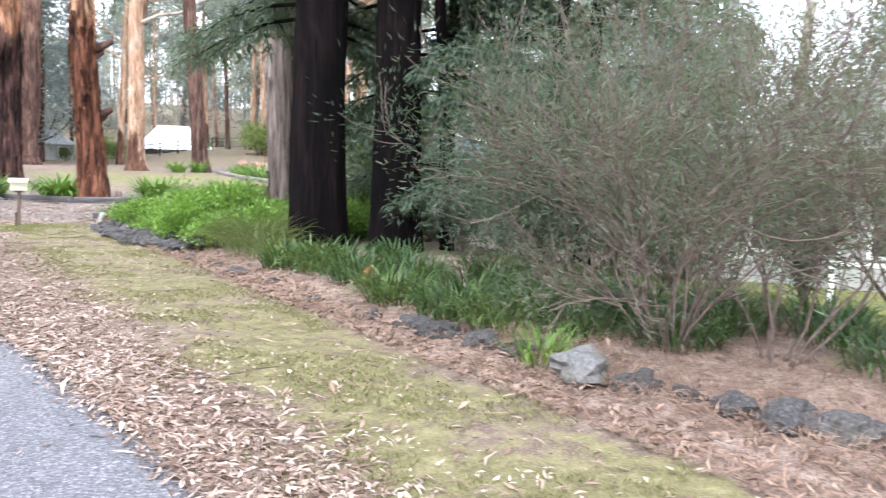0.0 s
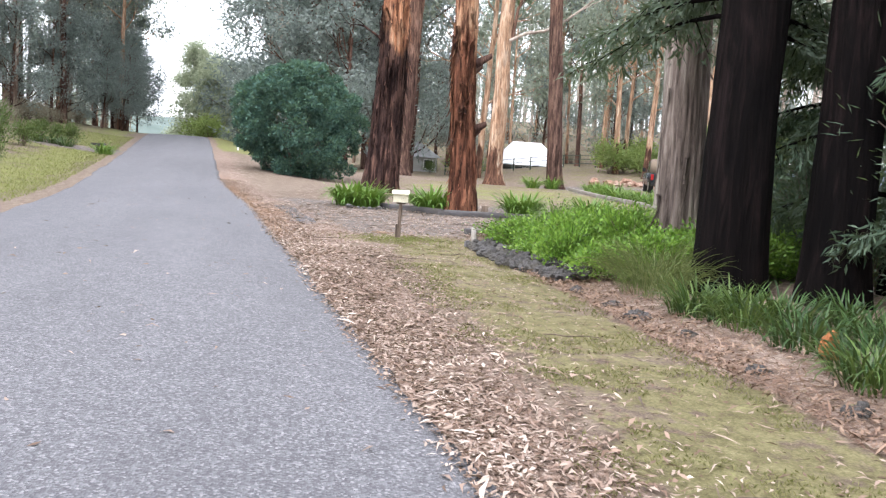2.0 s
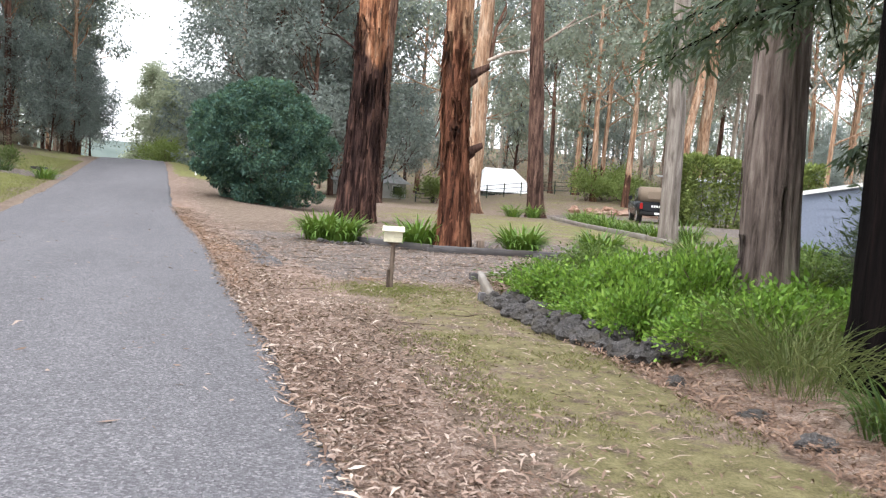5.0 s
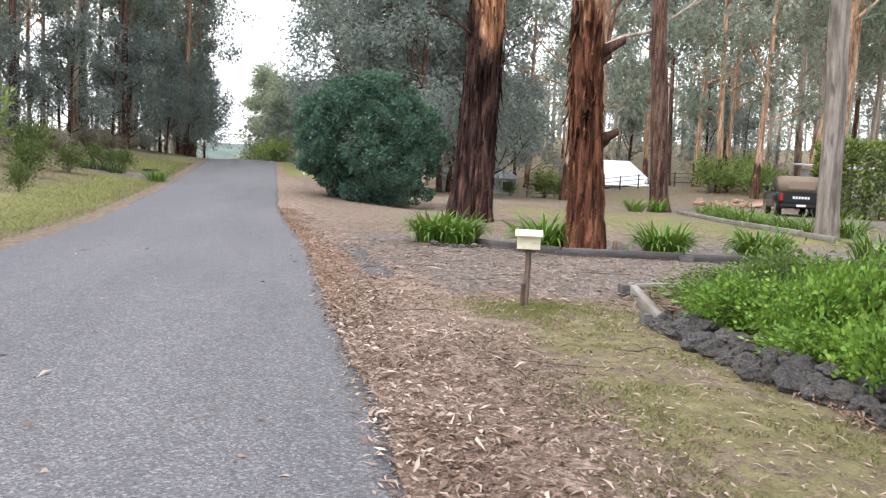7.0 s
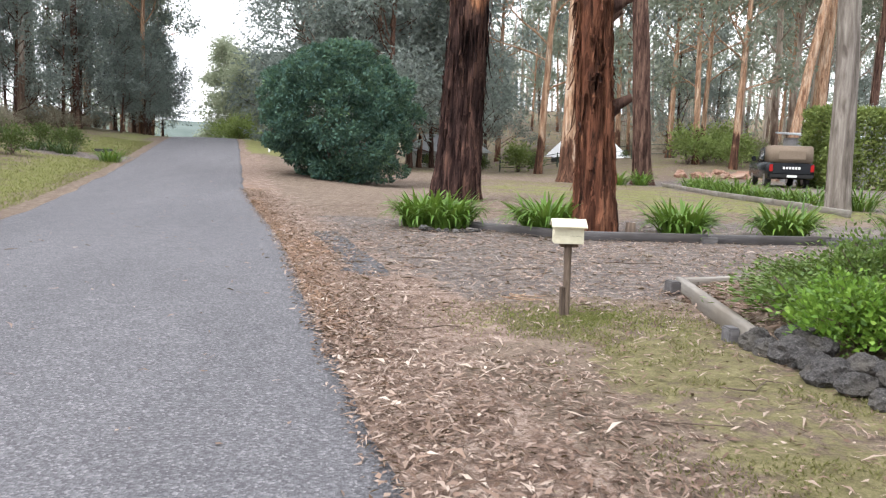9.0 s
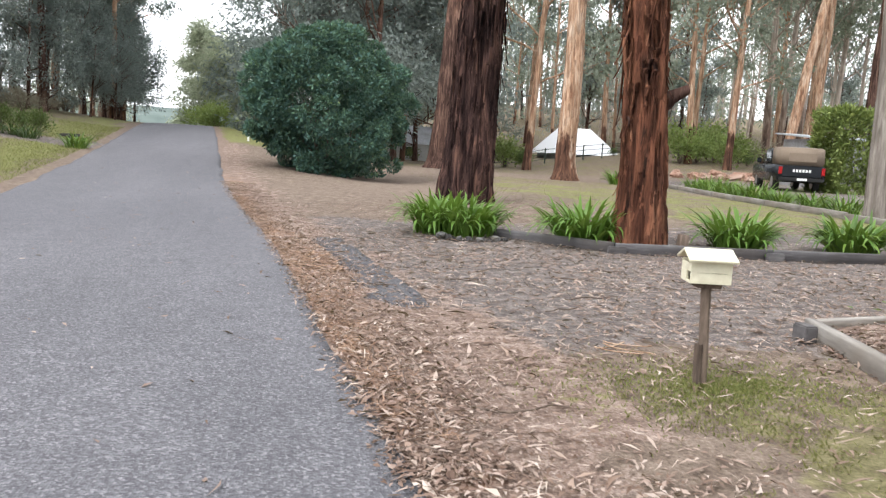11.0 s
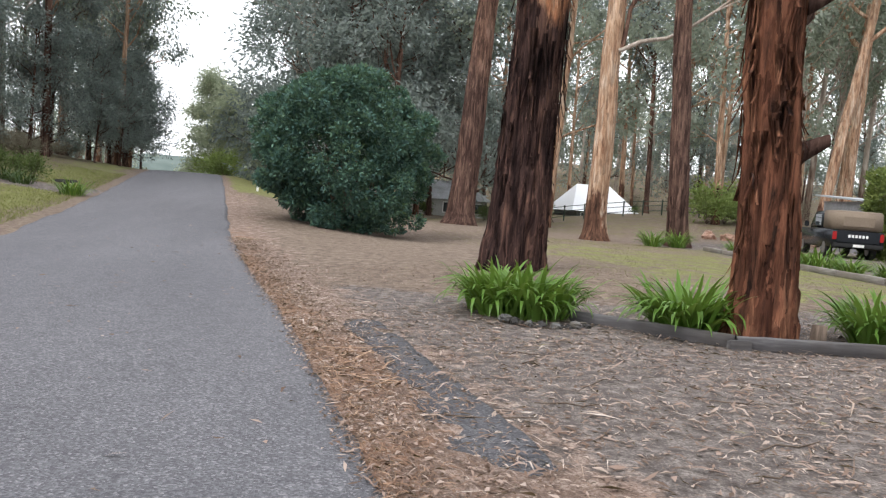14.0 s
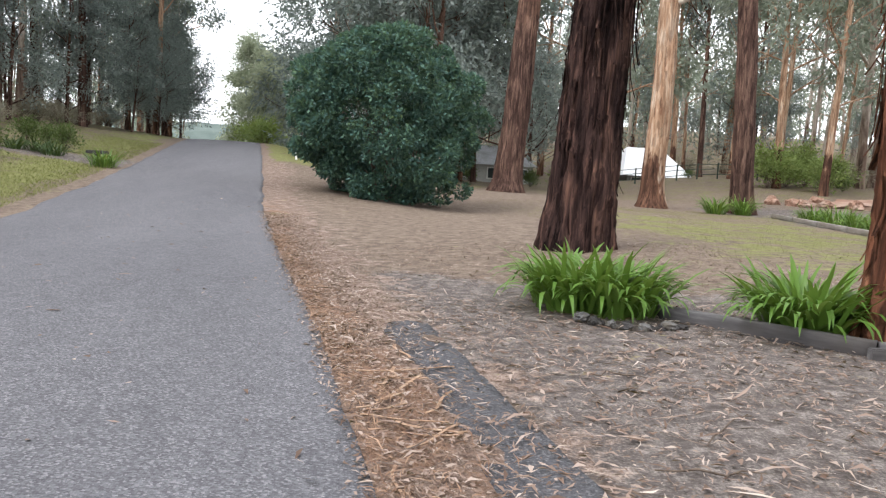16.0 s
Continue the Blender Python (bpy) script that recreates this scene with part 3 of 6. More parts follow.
    tagged(new("ground", me), "earth verge with leaf litter, thin grass and gravel", "ground", kind="structure")


def make_road():
    ys = steps((-60, 0, 2), (0, 45, 0.4), (45, 110, 1.5), (110, 260, 8))
    us = np.concatenate([[0.0, 0.004], np.linspace(0.03, 0.97, 15), [0.996, 1.0]])
    V = []
    for y in ys:
        a, b, z = float(road_left(y)), float(road_right(y)), float(road_z(y))
        wob = 0.10 * noise.noise((0.0, y * 0.55, 1.0)) + 0.05 * noise.noise((0.0, y * 2.3, 4.0))
        wol = 0.12 * noise.noise((9.0, y * 0.5, 1.0))
        for u in us:
            x = a + wol * (1 - u) + (b + wob - a - wol * (1 - u)) * u
            lift = 0.012 + 0.03 * (1 - (2 * u - 1) ** 2)
            if u in (0.0, 1.0):
                lift = -0.06
            V.append((x, y, z + lift))
    k = len(us)
    idx = np.arange(len(V)).reshape(-1, k)
    faces = np.stack([idx[:-1, :-1], idx[:-1, 1:], idx[1:, 1:], idx[1:, :-1]], axis=-1).reshape(-1, 4)
    tagged(new("road", mesh_from("road", V, faces, M_ASPHALT, True)), "worn grey chip-seal country road", "road", kind="structure")



def strip_left(y):
    y = np.asarray(y, dtype=float)
    return 1.52 - 0.05 * (y - 20) - 0.04 * np.maximum(0, y - 21) ** 2


def strip_right(y):
    return 2.04 - 0.105 * (np.asarray(y, dtype=float) - 20)


def make_apron():
    V = []
    ys = np.arange(17.0, 24.6, 0.2)
    for y in ys:
        a = strip_left(y) + 0.05 * noise.noise((y * 1.7, 2.0, 0))
        w = (strip_right(y) - a) 
        for u, dz in ((0, -0.03), (0.03, 0.022), (0.35, 0.026), (0.7, 0.026), (0.97, 0.022), (1, -0.03)):
            x = a + w * u + 0.02 * noise.noise((y * 3, u * 4, 1))
            sink = 0.05 * float(ss((18.9 - y) / 1.4)) + 0.06 * float(ss((y - 22.8) / 1.6)) + 0.035 * noise.noise((x * 2.6, y * 1.5, 5.0)) + 0.024 * (1 - u)
            V.append((x, y, gz(x, y) + dz - sink))
    k = 6
    idx = np.arange(len(V)).reshape(-1, k)
    faces = np.stack([idx[:-1, :-1], idx[:-1, 1:], idx[1:, 1:], idx[1:, :-1]], axis=-1).reshape(-1, 4)
    tagged(new("driveway_apron", mesh_from("driveway_apron", V, faces, M_APRON, True)), "narrow strip of old asphalt at the drive mouth", "pavement", kind="structure")


make_ground()
make_road()
make_apron()


def make_hills():
    """Hazy wooded hills beyond the crest."""
    m, nt, bsdf, vec = start("far_hill", 1.0, 0, 0.0)
    n = noise_node(nt, vec, 0.03, 6, 0.7)
    r = ramp_node(nt, [(0.3, (0.085, 0.11, 0.10)), (0.7, (0.16, 0.19, 0.175))])
    nt.links.new(n.outputs["Fac"], r.inputs[0])
    nt.links.new(r.outputs[0], bsdf.inputs["Base Color"])
    for k, (dist, top) in enumerate(((330, 9), (520, 19), (800, 34))):
        V, Fc = [], []
        cols = 120
        for j in range(6):
            for i in range(cols):
                x = -900 + 1800 * i / (cols - 1)
                h = top * (0.75 + 0.5 * noise.noise((x * 0.004 + k * 7, 0.3, 0))) + 1.6 * noise.noise((x * 0.09, k * 5.0, 1))
                V.append((x, dist + 26 * j - 30 * (1 - j / 5), -30 + (h + 30) * ss(j / 5)))
        for j in range(5):
            for i in range(cols - 1):
                a = j * cols + i
                Fc.append((a, a + 1, a + cols + 1, a + cols))
        tagged(new("backdrop", mesh_from("backdrop", V, Fc, m, True)), "hazy wooded hills on the horizon", "hills", kind="structure")


make_hills()


# ---------- trees ----------
def trunk_mesh(name, height, r0, r1, lean, mat, seed, sides=32, flare=0.35, rough=0.06, step=0.3, curve=0.0, freq=3.0, flare_h=0.35, flake=0.0):
    n = max(6, int(height / step))
    pts, rad = [], []
    us = [i / n for i in range(n + 1)]
    if flake:
        # fine rings on the part that the walker sees, coarse above
        us = [i * 0.065 / height for i in range(int(7.5 / 0.065))] + [7.5 / height + (1 - 7.5 / height) * i / 24 for i in range(25)]
    for u in us:
        z = -0.25 + (height + 0.25) * u
        w = curve * math.sin(u * 3.1)
        pts.append((lean[0] * u + w + 0.06 * noise.noise((seed, z * 0.4, 0)), lean[1] * u + 0.06 * noise.noise((seed, 5.0, z * 0.4)), z))
        rad.append(r0 + (r1 - r0) * u + r0 * flare * math.exp(-max(z, 0) / flare_h))
    v, f = tube(pts, rad, sides, rough, seed, 0.45, freq, flake)
    return mesh_from(name, v, f, mat, not flake), pts


def bark_strips(parent, rng, pts, r, z0, z1, count, mat, size=(0.3, 1.0), wide=(0.02, 0.07)):
    """Loose ribbons of bark that hang off a trunk, each a part."""
    for _ in range(count):
        z = float(rng.uniform(z0, z1))
        ln = float(rng.uniform(*size))
        a = float(rng.uniform(0, 2 * math.pi))
        i = min(range(len(pts)), key=lambda k: abs(pts[k][2] - z))
        cx, cy = pts[i][0], pts[i][1]
        w = float(rng.uniform(*wide))
        twist = float(rng.normal(0, 0.2))
        curl = float(rng.uniform(0.0, 0.10))
        V = []
        n = 6
        for k in range(n + 1):
            u = k / n
            rr = r * 1.06 + 0.015 + curl * (2 * u - 0.7) ** 2 * 0.8
            ang = a + twist * u
            ww = w * (1 - 0.6 * u)
            for sgn in (-1, 1):
                th = ang + sgn * ww / r
                V.append((cx + rr * math.cos(th), cy + rr * math.sin(th), z - ln * u))
            V.append((cx + (rr - 0.012) * math.cos(ang), cy + (rr - 0.012) * math.sin(ang), z - ln * u))
        Fq = []
        for k in range(n):
            b = 3 * k
            Fq += [(b, b + 1, b + 4, b + 3), (b + 1, b + 2, b + 5, b + 4), (b + 2, b, b + 3, b + 5)]
        part("bark_strip", mesh_from("bark_strip", V, Fq, mat, True), parent)


def limbs_and_crown(parent, rng, pts, r_top, z_from, z_to, count, reach, mat, leaf, per=26, leaf_len=0.22, leaf_w=0.06, droop=0.6, levels=2, rad=0.6, up=0.12):
    tubes, ends = [], []
    for k in range(count):
        z = z_from + (z_to - z_from) * (k + float(rng.uniform(0, 0.9))) / count
        i = min(range(len(pts)), key=lambda q: abs(pts[q][2] - z))
        a = float(rng.uniform(0, 2 * math.pi))
        el = float(rng.uniform(0.15, 0.9))
        d = Vector((math.cos(a), math.sin(a), el))
        t, e = branching(rng, pts[i], d, reach * float(rng.uniform(0.6, 1.1)) * (1.05 - 0.45 * (k / max(1, count))), r_top * 0.75, levels, (2, 4), 0.75, up, keep_twigs=False)
        tubes += t
        ends += e
    v, f = join_tubes(tubes)
    tagged(part("branchwork", mesh_from("branchwork", v, f, mat, True), parent), kind="stuff")
    v, f = cloud(rng, ends, per, rad, leaf_len, leaf_w, droop)
    part("crown", mesh_from("crown", v, f, leaf), parent)


def near_gum(name, x, y, height, r0, r1, lean, mat, seed, label, z_crown, flare=0.35, rough=0.07, strips=0, strip_mat=None, strip_z=(0.8, 5), sides=40, curve=0.0, crown=True, group="", freq=3.0, leaf=None, step=0.22, flare_h=0.35, flake=0.0):
    rng = np.random.default_rng(seed)
    t = thing(name, pose(x, y, gz(x, y)), label, "tree", group)
    me, pts = trunk_mesh("trunk", height, r0, r1, lean, mat, seed * 1.37, sides, flare, rough, step, curve, freq, flare_h, flake)
    part("trunk", me, t)
    if strips:
        bark_strips(t, rng, pts, r0 * 0.93, strip_z[0], strip_z[1], strips, strip_mat or M_BARKSTRIP)
    if crown:
        limbs_and_crown(t, rng, pts, r1, z_crown, height, 7, 3.6, mat, leaf or M_LEAF_GUM, 16, 0.2, 0.05)
    return t, pts, rng


def stub(parent, rng, p, d, ln, r, mat, levels=1, seg=5):
    tb, _ = branching(rng, p, d, ln, r, levels, (1, 2), 0.5, 0.02, 0, 0.5, seg)
    v, f = join_tubes(tb)
    part("dead_branch", mesh_from("dead_branch", v, f, mat, True), parent)


# the big gums by the drive
tD, pD, rD = near_gum("gum_tree", 4.70, 29.3, 24, 0.52, 0.21, (0.9, 0.0), M_BARK_DARK, 11, "huge gum with dark stringy bark shedding to orange", 14, 0.32, 0.12, 110, M_BARK_DARK, (0.9, 6.5), sides=110, flare_h=1.0, flake=0.035)
stub(tD, rD, (-0.25, -0.40, 5.0), (-1.0, -0.4, 0.55), 1.0, 0.05, M_BARK_DARK)
bark_strips(tD, rD, pD, 0.45, 4.6, 6.2, 5, M_BARK_BROWN, (1.4, 2.6), (0.008, 0.018))
tA, pA, rA = near_gum("gum_tree", 6.22, 23.15, 22, 0.325, 0.21, (-0.75, 0.1), M_BARK_RED, 5, "red-brown gum with ragged peeling bark behind timber edging", 13, 0.38, 0.13, 130, M_BARK_RED, (0.7, 5.5), sides=100, flare_h=0.9, flake=0.034)
for z, a, w in ((4.05, -0.35, 0.42), (2.30, -0.45, 0.34), (2.22, 0.15, 0.20), (3.9, 0.3, 0.24), (1.9, -2.6, 0.12)):
    V = []
    for k in range(5):
        u = k / 4
        for j in range(6):
            th = 2 * math.pi * j / 6
            V.append((-0.035 * z + (0.295 + w * u) * math.cos(a) - 0.03 * math.sin(th) * (1 - 0.5 * u), (0.24 + w * u) * math.sin(a) + 0.05 * math.cos(th) * (1 - 0.4 * u), z + 0.55 * w * u + 0.13 * math.sin(th) * (1.1 - 0.5 * u)))
    idx = np.arange(30).reshape(5, 6)
    Fq = [(idx[i, j], idx[i, (j + 1) % 6], idx[i + 1, (j + 1) % 6], idx[i + 1, j]) for i in range(4) for j in range(6)]
    part("bark_flap", mesh_from("bark_flap", V, Fq, M_BARK_BROWN, True), tA, "curled flap of peeling bark")
tG, pG, rG = near_gum("gum_tree", 9.0, 57.2, 24, 0.72, 0.3, (1.3, 0), M_BARK_BROWN, 17, "leaning brown gum with fissured bark behind round bush", 14, 0.4, 0.07, 0)
tF, pF, rF = near_gum("gum_tree", 13.95, 50.0, 24, 0.5, 0.26, (0.3, 0), M_BARK_PALE, 23, "pale cream gum with dark butt and bare limb", 12.5, 0.5, 0.06, 8, M_BARKSTRIP, (2, 9))
stub(tF, rF, (0.2, -0.1, 8.2), (0.5, -0.1, 1.0), 4.0, 0.13, M_BARK_BROWN, 1)
stub(tF, rF, (0.3, -0.3, 8.6), (1.0, -0.3, 0.45), 5.5, 0.12, M_BARK_FAR, 1)
tE, pE, rE = near_gum("gum_tree", 17.4, 48.6, 24, 0.47, 0.24, (-1.7, 0), M_BARK_BROWN, 29, "slender dark brown gum at a garden edging", 13, 0.4, 0.07, 0)
tS, pS, rS = near_gum("gum_tree", 15.0, 29.0, 20, 0.31, 0.19, (0.1, 0.2), M_BARK_SMOOTH, 31, "smooth pale grey gum with lichen-blotched trunk", 11, 0.15, 0.03, 0, curve=-0.25, leaf=M_LEAF_GUM)
near_gum("gum_tree", 36.3, 64, 23, 0.5, 0.28, (1.2, 0), M_BARK_PALE, 61, "thick pale gum with orange patches behind the parked ute", 12, 0.3, 0.06, 10, M_BARKSTRIP, (2, 9))
near_gum("gum_tree", 31.9, 60, 22, 0.34, 0.2, (3.8, 0), M_BARK_PALE, 63, "leaning orange-tan gum behind the parked ute", 12, 0.3, 0.06, 6, M_BARKSTRIP, (2, 8))
tH, pH, rH = near_gum("gum_tree", 7.5, 13.1, 18, 0.335, 0.2, (-0.2, 0.2), M_BARK_GREY, 37, "grey-brown tree with deeply ribbed bark in garden bed", 9, 0.18, 0.085, 8, M_BARK_GREY, (0.8, 4), freq=6.0, sides=96, step=0.12)


def conifer(x, y, height, r0, r1, lean, seed, label, boughs, sides=36):
    rng = np.random.default_rng(seed)
    t = thing("conifer", pose(x, y, gz(x, y)), label, "tree")
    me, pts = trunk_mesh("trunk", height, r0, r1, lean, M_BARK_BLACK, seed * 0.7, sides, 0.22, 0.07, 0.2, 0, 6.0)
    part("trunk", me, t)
    leaf_p, leaf_d = [], []
    for z, az, ln in boughs:
        tubes = []
        i = min(range(len(pts)), key=lambda q: abs(pts[q][2] - z))
        p = Vector(pts[i])
        d = Vector((math.cos(az), math.sin(az), 0.25))
        line, rad = [p], [0.035]
        for k in range(8):
            d = (d + Vector((float(rng.normal(0, 0.08)), float(rng.normal(0, 0.08)), -0.085))).normalized()
            p = p + d * ln / 8
            line.append(p.copy())
            rad.append(0.035 * (1 - k / 9))
            if k > 1:
                for sgn in (-1, 1):
                    side = d.cross(Vector((0, 0, 1))).normalized() * sgn
                    tw = p.copy()
                    e = (side + d * 0.6 + Vector((0, 0, -0.15))).normalized()
                    tl = ln * 0.26 * float(rng.uniform(0.6, 1.2)) * (1 - 0.4 * k / 8)
                    tw_line = [tw.copy()]
                    for q in range(5):
                        e = (e + Vector((0, 0, -0.14)) + Vector(rng.normal(0, 0.06, 3))).normalized()
                        tw = tw + e * tl / 5
                        tw_line.append(tw.copy())
                        for _ in range(10):
                            s2 = Vector(rng.normal(0, 1, 3))
                            leaf_p.append(tuple(tw + Vector(rng.normal(0, 0.05, 3))))
                            leaf_d.append(tuple(e * 0.7 + s2 * 0.45 + Vector((0, 0, -0.25))))
                    tubes.append(tube(tw_line, [0.01, 0.009, 0.007, 0.006, 0.005, 0.004], 4))
        tubes.append(tube(line, rad, 6))
        v, f = join_tubes(tubes)
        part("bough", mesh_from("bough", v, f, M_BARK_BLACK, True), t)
    # low saplings get the leaf colour with shade already in it
    v, f = leaf_quads(np.array(leaf_p), np.array(leaf_d), 0.17, 0.030, rng)
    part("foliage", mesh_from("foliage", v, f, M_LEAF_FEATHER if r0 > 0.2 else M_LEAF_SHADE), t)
    return t


def bough_set(rng, n, z0, z1, az0, az1, ln):
    return [(float(rng.uniform(z0, z1)), float(rng.uniform(az0, az1)), float(rng.uniform(0.7, 1.1)) * ln) for _ in range(n)]


rb = np.random.default_rng(3)
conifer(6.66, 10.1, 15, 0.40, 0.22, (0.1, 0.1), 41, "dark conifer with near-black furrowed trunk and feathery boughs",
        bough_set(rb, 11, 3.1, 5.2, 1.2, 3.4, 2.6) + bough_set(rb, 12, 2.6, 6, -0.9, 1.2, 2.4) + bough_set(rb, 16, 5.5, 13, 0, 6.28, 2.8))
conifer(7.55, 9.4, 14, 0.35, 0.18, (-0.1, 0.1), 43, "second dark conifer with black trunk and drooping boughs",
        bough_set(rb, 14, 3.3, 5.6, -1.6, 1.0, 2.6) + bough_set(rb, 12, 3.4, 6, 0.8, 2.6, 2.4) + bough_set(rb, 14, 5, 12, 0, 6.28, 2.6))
conifer(8.3, 9.2, 8, 0.10, 0.05, (-0.35, 0.2), 47, "thin dark sapling trunk among the conifers", bough_set(rb, 22, 1.2, 6, -1.6, 2.2, 1.9), 14)
conifer(9.2, 10.6, 9, 0.12, 0.06, (0.3, 0.2), 49, "thin dark sapling trunk among the conifers", bough_set(rb, 26, 1.0, 6, 0, 6.28, 2.1), 14)
conifer(10.2, 8.4, 9, 0.12, 0.06, (0.3, 0.2), 53, "thin dark sapling trunk among the conifers", bough_set(rb, 26, 0.9, 6, 0, 6.28, 2.1), 14)
conifer(8.6, 7.6, 7, 0.09, 0.05, (0.4, -0.2), 57, "thin dark sapling trunk among the conifers", bough_set(rb, 24, 0.8, 5, 0, 6.28, 1.8), 14)


def forest_tree(name, seed, height, r0, z_crown, reach, count, mat, leaf, per, leaf_len, leaf_w, label, droop=0.7, levels=2, rad=0.82, lean=0.6):
    """One pattern tree, to be copied through the woods."""
    rng = np.random.default_rng(seed)
    t = thing(name, pose(0, 0, 0), label, "tree", "forest trees")
    me, pts = trunk_mesh("trunk", height, r0, r0 * 0.3, (float(rng.normal(0, lean)), float(rng.normal(0, lean)), 0), mat, seed * 1.1, 12, 0.3, 0.05, 0.9)
    part("trunk", me, t)
    limbs_and_crown(t, rng, pts, r0 * 0.35, z_crown, height * 0.97, count, reach, mat, leaf, per, leaf_len, leaf_w, droop, levels, rad)
    return t


G_A = forest_tree("forest_gum", 101, 23, 0.32, 7.5, 4.6, 15, M_BARK_FAR, M_LEAF_GUM, 6, 0.45, 0.20, "tall forest gum with bare pale trunk and grey-green crown")
G_B = forest_tree("forest_gum", 103, 20, 0.26, 5.5, 4.2, 15, M_BARK_PALE, M_LEAF_GUM, 6, 0.45, 0.20, "tall forest gum with cream trunk and grey-green crown")
G_C = forest_tree("forest_gum", 107, 25, 0.36, 9.5, 5.0, 14, M_BARK_BROWN, M_LEAF_GUM, 6, 0.45, 0.20, "tall forest gum with brown trunk and grey-green crown")
Y_A = forest_tree("young_gum", 127, 11, 0.16, 1.0, 3.0, 22, M_BARK_FAR, M_LEAF_YOUNG, 11, 0.46, 0.16, "young pale-green gum beyond the crest of the road", 0.5)
S_A = forest_tree("sheoak", 109, 17, 0.28, 1.4, 4.4, 22, M_BARK_BROWN, M_LEAF_DARK, 7, 0.50, 0.17, "dense dark she-oak with fine drooping foliage to the ground", 0.5)
S_B = forest_tree("sheoak", 113, 14, 0.24, 1.0, 4.0, 20, M_BARK_BROWN, M_LEAF_DARK, 7, 0.50, 0.17, "dense dark she-oak with fine drooping foliage to the ground", 0.5)

S_C = forest_tree("sheoak", 131, 16, 0.27, 1.2, 4.3, 22, M_BARK_BROWN, M_LEAF_DARK, 12, 0.40, 0.14, "dense dark she-oak with fine drooping foliage to the ground", 0.5)


G_D = forest_tree("forest_gum", 141, 21, 0.28, 7.0, 4.4, 20, M_BARK_FAR, M_LEAF_GUM, 8, 0.42, 0.20, "tall forest gum with a full grey-green crown")
G_E = forest_tree("forest_gum", 149, 23, 0.30, 8.5, 4.2, 20, M_BARK_PALE, M_LEAF_DARK, 8, 0.42, 0.20, "tall forest gum with a full blue-grey crown")


def plant_copy(src, x, y, s=1.0, rot=0.0, sx=None, dz=0.0):
    # keep the sky open above the road
    if 45 < y < 100:
        left, right = -4.9 - 0.152 * (y - 50), -2.0 - 0.075 * (y - 50)
        w = s if sx is None else sx
        x = min(x, left - 3.6 * w) if x < (left + right) / 2 else max(x, right + 5.6 * w)
    m = pose(x, y, gz(x, y) - 0.05 + dz, 0, 0, rot) @ Matrix.Diagonal((s if sx is None else sx, s if sx is None else sx, s, 1))
    return copy_thing(src, m)


